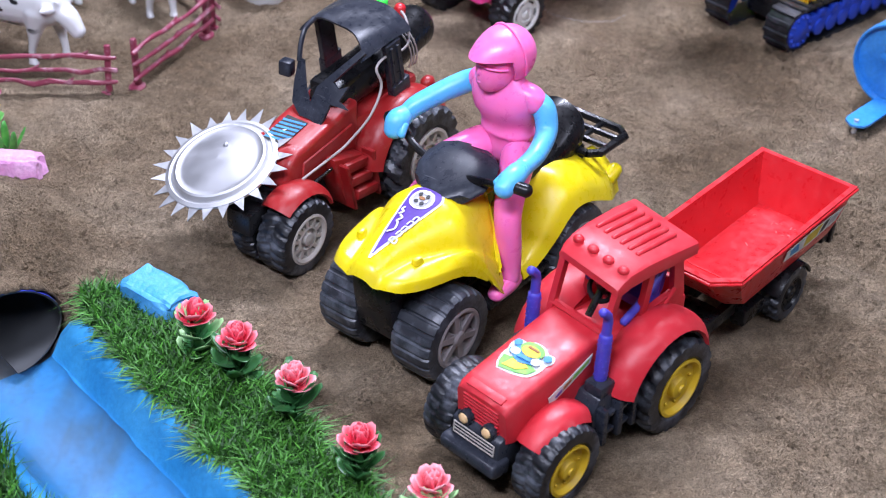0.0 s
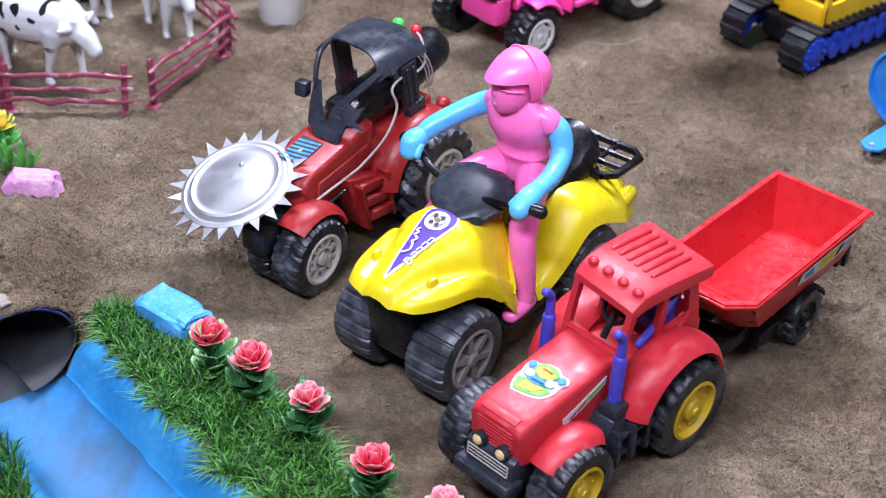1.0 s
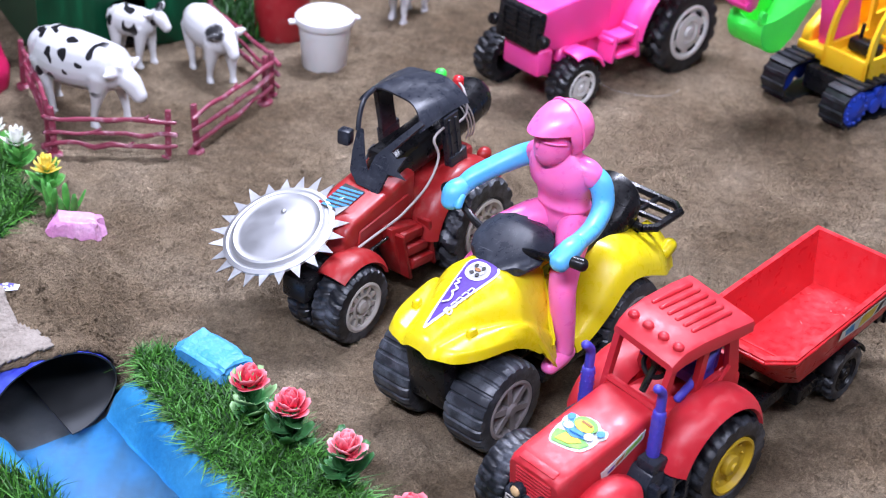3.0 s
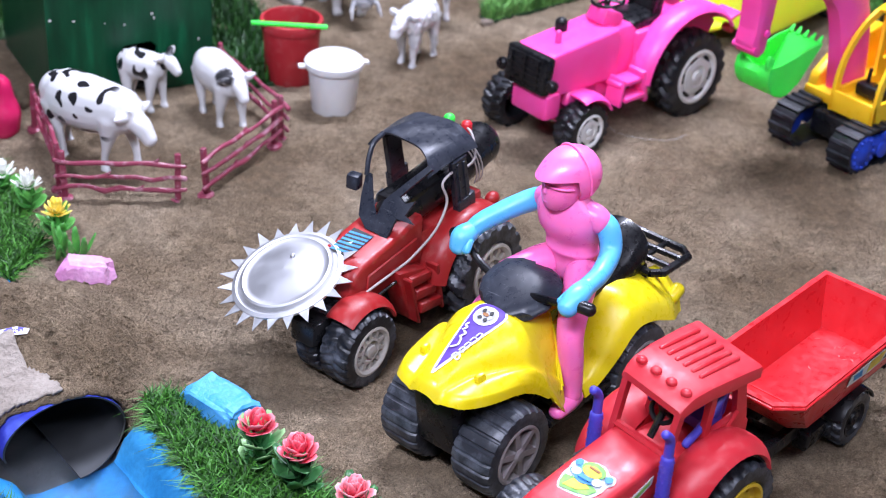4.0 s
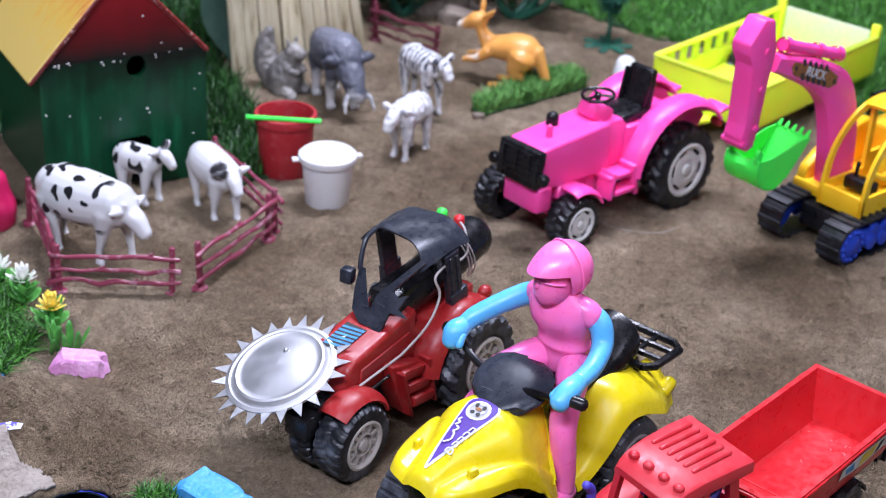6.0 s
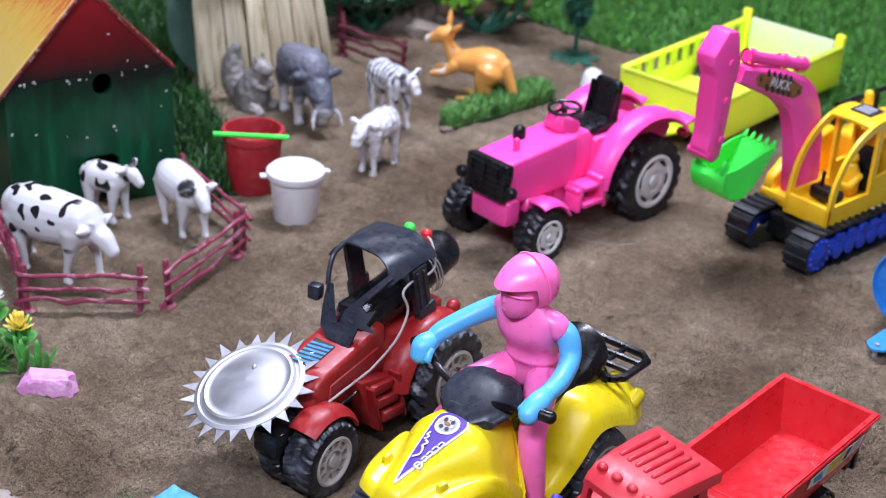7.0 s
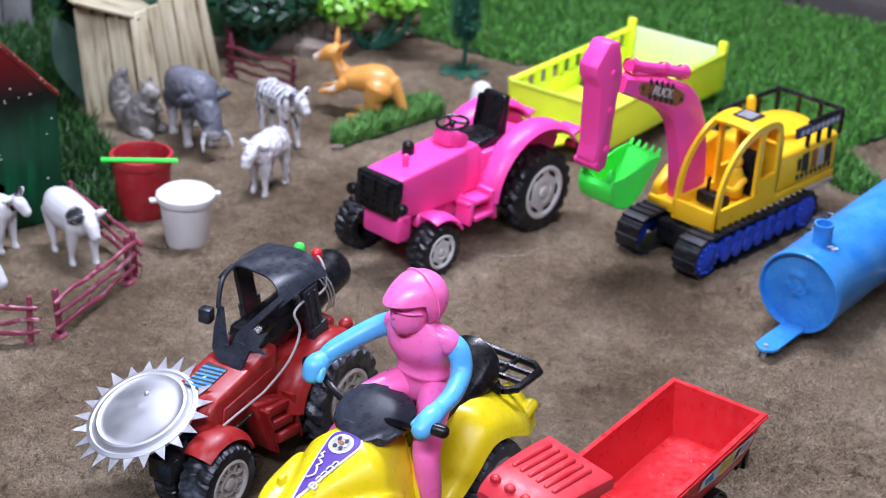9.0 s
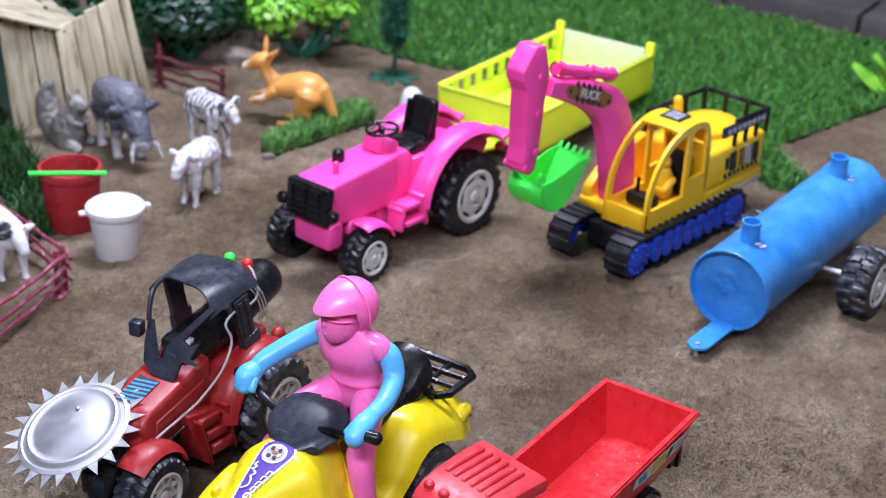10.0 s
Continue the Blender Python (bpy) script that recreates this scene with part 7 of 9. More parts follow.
    win2 = [(0.0025, 0.082), (0.0025, 0.132), (-0.003, 0.138), (-0.016, 0.138), (-0.0245, 0.130), (-0.026, 0.084)]

    def framed(yo, yi):
        b = bmesh.new()
        fs = []
        o = [b.verts.new((x, yo, z)) for x, z in outline]
        a1 = [b.verts.new((x, yo, z)) for x, z in win]
        a2 = [b.verts.new((x, yo, z)) for x, z in win2]
        es = [b.edges.new((r[i], r[(i + 1) % len(r)])) for r in (o, a1, a2) for i in range(len(r))]
        bmesh.ops.triangle_fill(b, edges=es, use_beauty=True)
        geo = bmesh.ops.extrude_face_region(b, geom=list(b.faces))
        for v in [g for g in geo["geom"] if isinstance(g, bmesh.types.BMVert)]:
            v.co.y = yi
        return b

    merge(bm, framed(y1, y1 - 0.004))
    merge(bm, framed(y0, y0 + 0.004))
    top = [p for p in bow if p[0] < 0.030]
    shell(bm, [[V(x, y0 + (y1 - y0) * k / 6, z + 0.0016 * math.sin(math.pi * k / 6)) for k in range(7)] for x, z in top], 0.0035)
    box(bm, (0.0755, (y0 + y1) / 2, 0.054), (0.005, y1 - y0, 0.022), (0, 0, 0), 0.001)
    box(bm, (-0.032, (y0 + y1) / 2, 0.085), (0.004, y1 - y0, 0.055), (0, 0, 0), 0.001)
    cab = part("cab", bm, exc_yellow, t, "yellow cab with open arched windows", angle=0.5)
    bm = bmesh.new()
    flat_patch(bm, [(0.012, 0.004, 0.1476), (0.012, 0.030, 0.1476), (-0.012, 0.030, 0.1484), (-0.012, 0.004, 0.1484)], 0.0005)
    roof_st = part("roof_sticker", bm, sticker_black, cab, "dark roof sticker with pale bars", False)
    for k in range(3):
        bm = bmesh.new()
        box(bm, (0.007 - k * 0.006, 0.017, 0.1486 + 0.0003 * k), (0.003, 0.018, 0.0008), (0, 2, 0))
        part("grey_bar", bm, sticker_grey, roof_st, smooth=False)
    bm = bmesh.new()
    limb(bm, [(0.010, 0.018, 0.062, 0.010), (0.010, 0.018, 0.078, 0.010), (0.012, 0.018, 0.090, 0.007)], 14, 4)
    limb(bm, [(0.012, 0.030, 0.082, 0.004), (0.028, 0.030, 0.074, 0.004), (0.040, 0.024, 0.078, 0.0035)], 10, 4)
    ball(bm, (0.013, 0.018, 0.099), 0.0075, seg=16)
    part("operator_figure", bm, exc_yellow, cab, "plain yellow moulded operator shape")
    bm = bmesh.new()
    box(bm, (-0.010, 0.018, 0.082), (0.012, 0.030, 0.048), (0, -8, 0), 0.004)
    box(bm, (0.048, 0.018, 0.066), (0.016, 0.034, 0.014), (0, 0, 0), 0.003)
    for y in (0.010, 0.027):
        tube(bm, [V(0.048, y, 0.070), V(0.046, y, 0.088)], 0.0022, 8)
    part("cab_seat", bm, black, cab, "black seat and levers")
    # boom, stick and bucket
    yb = -0.023
    bm = bmesh.new()
    path = smooth_path([(0.050, 0.056, 0.022), (0.055, 0.092, 0.023), (0.064, 0.132, 0.023), (0.082, 0.168, 0.021), (0.112, 0.190, 0.0165), (0.152, 0.206, 0.0125), (0.192, 0.220, 0.0085)], 5)
    rings = []
    for i, p in enumerate(path):
        a, b = path[max(0, i - 1)], path[min(len(path) - 1, i + 1)]
        d = np.array([b[0] - a[0], b[1] - a[1]])
        d = d / np.linalg.norm(d)
        nrm = np.array([-d[1], d[0]])
        hw, th = 0.0105, p[2]
        q = []
        for sy, sn in ((1, 0.72), (0.72, 1), (-0.72, 1), (-1, 0.72), (-1, -0.72), (-0.72, -1), (0.72, -1), (1, -0.72)):
            q.append(V(p[0] + nrm[0] * th * sn, yb + hw * sy, p[1] + nrm[1] * th * sn))
        rings.append(q)
    loft(bm, rings)
    boom = part("boom", bm, hot_pink, t, "curved hot pink boom", angle=0.5)
    boom.matrix_basis = pose(-0.013, 0, -0.0068)
    bm = bmesh.new()
    tube(bm, [V(0.082, yb, 0.206), V(0.176, yb, 0.234)], 0.0060, 12)
    for x, z in ((0.085, 0.207), (0.118, 0.217), (0.172, 0.233)):
        lathe(bm, [(0.0080, -0.004), (0.0080, 0.004)], 14, pose(x, yb, z) @ Euler((0, radians(78), 0)).to_matrix().to_4x4())
    part("ram", bm, hot_pink, boom)
    bm = bmesh.new()
    prism(bm, [(0.204, 0.206), (0.199, 0.236), (0.208, 0.268), (0.222, 0.270), (0.240, 0.248), (0.239, 0.238), (0.231, 0.226), (0.229, 0.165), (0.232, 0.152), (0.229, 0.141), (0.220, 0.136), (0.211, 0.140), (0.208, 0.158)], "y", yb - 0.0115, yb + 0.0115, 0.002, 2)
    stick = part("stick", bm, hot_pink, t, "hot pink dipper stick")
    stick.matrix_basis = pose(-0.013, 0, -0.0068)
    for x, z in ((0.214, 0.160), (0.214, 0.200), (0.214, 0.238), (0.228, 0.146)):
        bm = bmesh.new()
        lathe(bm, [(0.0, -0.0138), (0.0035, -0.0138), (0.0035, 0.0138), (0.0, 0.0138)], 12, pose(x, yb, z) @ ALONG_Y)
        part("pin", bm, hot_pink, stick)
    # boom label
    def face(pts, lift):
        return [(x, yb + 0.0105 + lift, z) for x, z in pts]
    bm = bmesh.new()
    flat_patch(bm, face([(0.171, 0.2135), (0.166, 0.2175), (0.140, 0.2095), (0.108, 0.1985), (0.092, 0.188), (0.092, 0.180), (0.104, 0.178), (0.134, 0.190), (0.166, 0.204)], 0.0004), 0.0004)
    lab = part("label_plate", bm, sticker_brown, boom, "brown and black label that reads RUCK", False)
    for k in range(5):
        for dz in (0.0075, -0.0075):
            bm = bmesh.new()
            x = 0.152 - 0.0095 * k
            box(bm, (x, yb + 0.0114, 0.2075 - 0.0036 * k + dz), (0.0040, 0.0006, 0.0075), (0, 20, 0))
            part("black_bar", bm, sticker_black, lab, smooth=False)
    for x, z in ((0.164, 0.211), (0.098, 0.184)):
        bm = bmesh.new()
        box(bm, (x, yb + 0.0114, z), (0.0035, 0.0006, 0.0045), (0, 20, 0))
        part("black_bar", bm, sticker_black, lab, smooth=False)
    curve = bpy.data.curves.new("label_text", "FONT")
    curve.body, curve.size, curve.extrude, curve.align_x, curve.align_y = "RUCK", 0.0135, 0.0002, "CENTER", "CENTER"
    curve.materials.append(sticker_white)
    txt = new("label_text", curve)
    txt.parent = lab
    txt.matrix_basis = pose(0.131, yb + 0.0122, 0.1990, 90, 0, 180) @ pose(0, 0, 0, 0, 0, -21)
    # bucket
    bm = bmesh.new()
    prof = smooth_path([(*q, 0) for q in ((0.1950, 0.1190), (0.1965, 0.1070), (0.1890, 0.0930), (0.1740, 0.0850), (0.1600, 0.0865), (0.1430, 0.1040), (0.1230, 0.1290))], 4)
    wide = 0.0215
    grid = [[V(p[0] - (0.004 * (1 - abs(yy) / wide) if k < 3 else 0.0), yb + yy * (0.90 if 8 < k < 18 else 1.0), p[1] - (0.006 * max(0.0, 1 - abs(yy) / 0.010) if k < 2 else 0.0)) for yy in (-wide, -0.018, -0.010, -0.004, 0.004, 0.010, 0.018, wide)] for k, p in enumerate(prof)]
    shell(bm, grid, 0.002)
    for s in (1, -1):
        prism(bm, [(p[0] * 0.999, p[1]) for p in prof] + [(0.140, 0.128), (0.160, 0.1225), (0.180, 0.1190)], "y", yb + s * (wide - 0.0022), yb + s * (wide - 0.0002), 0.0)
        prism(bm, [(0.1900, 0.112), (0.1975, 0.116), (0.1990, 0.126), (0.1950, 0.131), (0.1880, 0.126)], "y", yb + s * (wide - 0.008), yb + s * (wide - 0.0035), 0.001, 1)
    bucket = part("bucket", bm, green_pl, t, "bright green toothed bucket")
    for k in range(5):
        bm = bmesh.new()
        box(bm, (0.1215, yb - 0.0175 + 0.00875 * k, 0.1315), (0.0035, 0.0058, 0.009), (0, -38, 0), 0.001, 1, 0.5)
        part("tooth", bm, green_pl, bucket)


excavator()


# ---------------------------------------------------------------- blue tank trailer
def tank():
    t = thing("toy_tank_trailer", pose(0.4065, 1.288, -0.0065, 0, 1.8, -131), "blue painted metal tank trailer with two filler necks on sand", "toy tank")
    R, zc, L = 0.0415, 0.056, 0.285
    m = pose(0, 0, zc, 0, 0, 0) @ Matrix.Rotation(radians(-90), 4, "Y")   # profile height runs backwards
    bm = bmesh.new()
    lathe(bm, [(R, 0.0), (R * 1.02, 0.002), (R * 1.02, 0.010), (R, 0.012), (R, L * 0.5), (R, L - 0.012), (R * 1.02, L - 0.010), (R * 1.02, L)], 56, m)
    rings = []
    for i in range(25):
        r = R * (0.02 + 0.93 * i / 24)
        ring = []
        for k in range(56):
            g = 2 * math.pi * k / 56
            y, z = r * math.cos(g), r * math.sin(g)
            relief = math.exp(-(((y + 0.003) / 0.017) ** 2 + ((z - 0.006) / 0.016) ** 2) ** 2)
            dent = relief * (0.0030 * noise.noise((y * 90, z * 90, 2.0)) + 0.0016 * noise.noise((y * 230, z * 230, 5.0)) + 0.0016)
            ring.append(V(-0.007 + dent, y, zc + z))
        rings.append(ring)
    rings.append([V(0, R * 0.96 * math.cos(2 * math.pi * k / 56), zc + R * 0.96 * math.sin(2 * math.pi * k / 56)) for k in range(56)])
    rings.append([V(0, R * math.cos(2 * math.pi * k / 56), zc + R * math.sin(2 * math.pi * k / 56)) for k in range(56)])
    loft(bm, rings, True, False)
    lathe(bm, [(0, L - 0.004), (R * 0.94, L - 0.004), (R * 0.96, L), (R, L)], 56, m)
    shell_ob = part("tank_shell", bm, tank_blue, t)
    for x in (-0.036, -0.236):
        bm = bmesh.new()
        lathe(bm, [(0.012, -0.004), (0.0095, 0.000), (0.0090, 0.018), (0.0098, 0.019), (0.0098, 0.022), (0.0078, 0.022), (0.0072, 0.006), (0, 0.006)], 22, pose(x, 0, zc + R - 0.002))
        part("filler_neck", bm, tank_blue, shell_ob)
        bm = bmesh.new()
        random.seed(int(-x * 1000))
        for k in range(4):
            q = random.uniform(0.010, 0.020), random.uniform(-0.6, 0.9)
            yy = q[0] * math.cos(q[1])
            ball(bm, (x - 0.004 + q[0] * math.sin(q[1]) * 0.6, yy, zc + math.sqrt(R * R - yy * yy)), (random.uniform(0.001, 0.003), random.uniform(0.001, 0.0025), 0.0009), seg=8)
        part("weld_bead", bm, white_paint, shell_ob, "pale weld residue")
    bm = bmesh.new()
    a, b = V(-0.006, 0, zc - R + 0.004), V(0.060, 0, 0.020)
    d = (b - a).normalized()
    rows = []
    for i in range(13):
        u = i / 12
        p = a.lerp(b, u)
        hw = 0.0112 * math.sqrt(max(0.02, 1 - max(0, (u - 0.82) / 0.18) ** 2))
        rows.append([V(p.x, -hw, p.z), V(p.x, 0, p.z), V(p.x, hw, p.z)])
    shell(bm, rows, 0.0022)
    part("tongue", bm, tank_blue, t, "blue flat metal tongue")
    bm = bmesh.new()
    tube(bm, [V(0.052, 0, 0.022), V(0.054, 0, 0.004)], 0.0024, 8)
    part("prop_pin", bm, tin, t)
    for s in (1, -1):
        wheel(t, -0.140, 0.083 if s > 0 else -0.040, 0.0370, 0.0365, 0.032, s, tyre, rim_white, "cap", 18, 0.0022, 0.006, 0.25, True, 0.60, 4)
    bm = bmesh.new()
    tube(bm, [V(-0.140, -0.04, 0.037), V(-0.140, 0.079, 0.037)], 0.003, 8)
    box(bm, (-0.140, 0, 0.025), (0.02, 0.05, 0.018), (0, 0, 0), 0.002)
    part("axle", bm, tin, t, "bare metal axle")


tank()


# ---------------------------------------------------------------- toy house, shed
def house():
    t = thing("toy_house", pose(-0.408, 1.447, 0, 0, 0, 33.8), "dark green painted wooden toy house with red gable and yellow roof", "toy house")
    hw, D, he, hp, th = 0.088, 0.17, 0.140, 0.236, 0.006
    # front wall with a door and a round hole
    def wall(name, outline, holes, place, mat):
        b = bmesh.new()
        loops = [[b.verts.new((x, 0, z)) for x, z in r] for r in (outline, *holes)]
        es = [b.edges.new((r[i], r[(i + 1) % len(r)])) for r in loops for i in range(len(r))]
        bmesh.ops.triangle_fill(b, edges=es, use_beauty=True)
        geo = bmesh.ops.extrude_face_region(b, geom=list(b.faces))
        for v in [g for g in geo["geom"] if isinstance(g, bmesh.types.BMVert)]:
            v.co.y = th
        b.transform(place)
        bm = bmesh.new()
        merge(bm, b)
        return part(name, bm, mat, t, smooth=False)

    hole = [(0.012 + 0.0105 * math.cos(a), 0.135 + 0.0115 * math.sin(a)) for a in [2 * math.pi * i / 20 for i in range(20)]]
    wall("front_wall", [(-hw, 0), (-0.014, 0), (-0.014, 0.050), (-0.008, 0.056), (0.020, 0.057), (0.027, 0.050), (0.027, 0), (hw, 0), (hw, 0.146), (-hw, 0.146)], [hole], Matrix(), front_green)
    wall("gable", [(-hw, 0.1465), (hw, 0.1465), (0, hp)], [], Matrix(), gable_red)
    wall("back_wall", [(-hw, 0), (hw, 0), (hw, he), (0, hp), (-hw, he)], [], pose(0, D - th, 0), green_house)
    for s in (1, -1):
        bm = bmesh.new()
        box(bm, (s * (hw - th / 2), D / 2, he / 2), (th, D - 2 * th - 0.001, he), (0, 0, 0), 0.0005, 1)
        part("side_wall", bm, green_house, t, smooth=False)
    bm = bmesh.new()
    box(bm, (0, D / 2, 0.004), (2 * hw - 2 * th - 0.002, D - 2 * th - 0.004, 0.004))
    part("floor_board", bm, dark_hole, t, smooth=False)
    ang = math.degrees(math.atan2(hp - he, hw))
    for s in (1, -1):
        bm = bmesh.new()
        L = math.hypot(hw, hp - he) + (0.001 if s > 0 else 0.017)
        box(bm, (-s * 0 + L / 2 * s, D / 2, 0), (L, D + 0.006, 0.005), (0, 0, 0), 0.0012, 1)
        ob = part("roof_panel", bm, roof_mat, t, smooth=False)
        ob.matrix_basis = pose(0, 0, hp + 0.004, 0, ang * s, 0)
        bm = bmesh.new()
        box(bm, (L / 2 * s, -0.0042, 0), (L, 0.0022, 0.0040), (0, 0, 0), 0.0008, 1)
        part("roof_trim", bm, trim_red, ob, "chipped red roof edge", False)
    bm = bmesh.new()
    rng = random.Random(12)
    for k in range(30):
        x = rng.uniform(-hw, hw)
        z = 0.146 + rng.gauss(0, 0.004) if k < 19 else rng.uniform(0.05, 0.19)
        if (x - 0.012) ** 2 + (z - 0.135) ** 2 > 0.0003 and z < hp - abs(x) * 1.12 - 0.008 and not (-0.014 < x < 0.034 and z < 0.07):
            ball(bm, (x, -0.0002, z), (rng.uniform(0.0005, 0.0016), 0.0005, rng.uniform(0.0005, 0.0014)), seg=6)
    tagged(part("paint_fleck", bm, white_paint, t, "small chips of white paint"), kind="stuff")


house()


def shed():
    t = thing("stick_shed", pose(-0.288, 1.846, 0, 0, 0, 46.5), "lean-to shed of pale pine sticks with a plank roof", "toy shed")
    rng = random.Random(6)
    L = 0.215
    n = 11
    cuts = [rng.uniform(0.65, 1.4) for k in range(n)]
    ends = [L * sum(cuts[:k]) / sum(cuts) - L / 2 for k in range(n + 1)]
    for k in range(n):
        x = (ends[k] + ends[k + 1]) / 2
        u = x / L + 0.5
        w = (ends[k + 1] - ends[k]) * 0.95
        # sticks under the sloping roof edge, then free ragged tops
        h = 0.160 - 0.42 * (x + 0.115) if x < -0.022 else 0.126 + 0.24 * (x + 0.015) + rng.uniform(-0.002, 0.002)
        bm = bmesh.new()
        box(bm, (0, 0, h / 2 - 0.004), (w, 0.005, h), (0, 0, 0), 0.0022, 2, 0.94, 1)
        ob = part("stick", bm, pale_wood, t)
        ob.matrix_basis = pose(x, (0.0016 if k % 2 else -0.0016) + rng.uniform(-0.0008, 0.0008), 0, -2, -3 - 8 * u + rng.uniform(-0.8, 0.8), rng.uniform(-4, 4))
    slope = 23.0
    for k in range(4):
        bm = bmesh.new()
        box(bm, (0.098, 0.017 + 0.0335 * k, 0), (0.215 + rng.uniform(-0.006, 0.006), 0.0335, 0.004), (0, 0, rng.uniform(-0.6, 0.6)), 0.0012)
        ob = part("roof_plank", bm, plank_wood, t)
        ob.matrix_basis = pose(-0.124, -0.024, 0.1590 + rng.uniform(-0.0006, 0.0006), 20, slope, 14)
    for x in (-0.02, 0.09):
        bm = bmesh.new()
        tube(bm, [V(x, 0.10, 0), V(x, 0.115, 0.13)], 0.006, 8)
        part("rear_post", bm, wood_log, t)


def broad_leaf():
    """One broad leaf that leans behind the shed."""
    bm = bmesh.new()
    grid = []
    for i in range(13):
        u = i / 12
        w = 0.028 * math.sin(math.pi * min(1, 0.08 + 0.92 * u) ** 1.4) + 0.001
        grid.append([V(w * k / 4, 0.010 * u * u + 0.004 * abs(k / 4), 0.128 * u) for k in range(-4, 5)])
    shell(bm, grid, 0.0008)
    ob = part("broad_leaf", bm, leaf_grey)
    O = pose(-0.288, 1.846, 0, 0, 0, 46.5)
    ob.matrix_basis = O @ pose(-0.070, 0.036, -0.002, -8, -13, 10)
    tagged(ob, "broad pale grey-green leaf leaning behind the stick shed", "leaf")


shed()
broad_leaf()


def back_board():
    """The pale board that stands in the long grass behind the toy house."""
    t = thing("pale_board", pose(-0.563, 2.105, 0, 0, 0, 4), "pale grey-white weathered board standing in the grass", "board")
    rng = random.Random(3)
    for k in range(3):
        bm = bmesh.new()
        box(bm, (-0.04 + 0.04 * k, 0, 0.12), (0.0388, 0.010, 0.25 + rng.uniform(-0.004, 0.004)), (0, rng.uniform(-0.5, 0.5), 0), 0.0015)
        part("plank", bm, pale_board, t)


back_board()


# ---------------------------------------------------------------- fences
def fence(a, b, seed, label, mat=None, h=0.050):
    mat = mat or maroon
    a, b = Vector(a), Vector(b)
    d = b - a
    t = thing("toy_fence_panel", pose(a.x, a.y, ground_z(a.x, a.y) - 0.001, 0, 0, math.degrees(math.atan2(d.y, d.x))), label, "toy fence", "toy fence panels")
    L = d.length
    rng = random.Random(seed)
    for x in (0.0, L):
        bm = bmesh.new()
        box(bm, (x, 0, h / 2), (0.0060, 0.0052, h), (rng.uniform(-2, 2), rng.uniform(-3, 3), 0), 0.0012, 2, 0.92)
        lathe(bm, [(0.0, 0.0035), (0.006, 0.0035), (0.009, 0.0015), (0.0095, -0.001)], 12, pose(x, 0, 0) @ Matrix.Diagonal((1, 0.8, 1, 1)))
        part("post", bm, mat, t)
    for k, z in enumerate((0.013, 0.026, 0.040)):
        bm = bmesh.new()
        rows = []
        for i in range(9):
            u = -0.07 + 1.14 * i / 8
            rows.append((u * L, -0.003 + rng.uniform(-0.0008, 0.0008), z + rng.uniform(-0.0022, 0.0022), 0.0022 * rng.uniform(0.8, 1.25)))
        limb(bm, rows, 8, 2)
        i = rng.randint(2, 6)
        p = rows[i]
        limb(bm, [(p[0], p[1], p[2], 0.0018), (p[0] + 0.006, p[1], p[2] + 0.0045, 0.0009)], 6, 2)
        part("rail", bm, mat, t)


for i, (a, b) in enumerate((((-0.4154, 1.2190), (-0.3118, 1.2310)), ((-0.2888, 1.2420), (-0.2435, 1.3530)), ((-0.2410, 1.3750), (-0.3240, 1.4880)), ((-0.4240, 1.2300), (-0.4830, 1.3460)))):
    fence(a, b, 30 + i, "maroon plastic branch-like toy fence panel on sand")
fence((-0.203, 1.945), (-0.118, 1.892), 41, "dark maroon toy fence panel near the kangaroo", dark_maroon, 0.046)
fence((-0.206, 1.955), (-0.218, 2.030), 42, "dark maroon toy fence panel beside the shed", dark_maroon, 0.052)


# ---------------------------------------------------------------- buckets
def buckets():
    t = thing("toy_bucket", pose(-0.1985, 1.4525, 0), "white plastic bucket with a closed lid on sand", "toy bucket", "toy buckets")
    bm = bmesh.new()
    lathe(bm, [(0, -0.001), (0.0215, -0.001), (0.0228, 0.001), (0.0275, 0.052), (0.0258, 0.052), (0.021, 0.003), (0, 0.003)], 36)
    part("pail", bm, white_pl, t)
    bm = bmesh.new()
    lathe(bm, [(0.0276, 0.047), (0.0296, 0.0480), (0.0312, 0.0530), (0.0306, 0.0555), (0.0270, 0.0585), (0.0235, 0.0592), (0.0225, 0.0580), (0, 0.0588)], 36)
    lid = part("lid", bm, white_pl, t)
    for a in (195, 25):
        bm = bmesh.new()
        c, s = math.cos(radians(a)), math.sin(radians(a))
        box(bm, (0.0325 * c, 0.0325 * s, 0.0500), (0.010, 0.009, 0.0035), (0, 0, a), 0.0015)
        part("lid_tab", bm, white_pl, lid)
    t = thing("toy_bucket", pose(-0.2545, 1.5225, 0), "red plastic pot with rolled rim on sand", "toy bucket", "toy buckets")
    bm = bmesh.new()
    lathe(bm, [(0, -0.001), (0.0265, -0.001), (0.028, 0.001), (0.0310, 0.058), (0.0335, 0.059), (0.0345, 0.064), (0.0335, 0.0685), (0.0300, 0.0690), (0.0285, 0.062), (0.0262, 0.010), (0, 0.010)], 40)
    part("pot", bm, bucket_red, t)
    bm = bmesh.new()
    tube(bm, [V(-0.2925, 1.4945, 0.0712), V(-0.2125, 1.4990, 0.0712)], 0.0026, 10)
    tagged(part("green_stick", bm, green_pl), "bright green plastic stick laid across the red pot", "stick")


buckets()


# ---------------------------------------------------------------- toy animals
FUR = bpy.data.textures.new("moulded_fur", "CLOUDS")
FUR.noise_scale, FUR.noise_depth = 0.006, 2


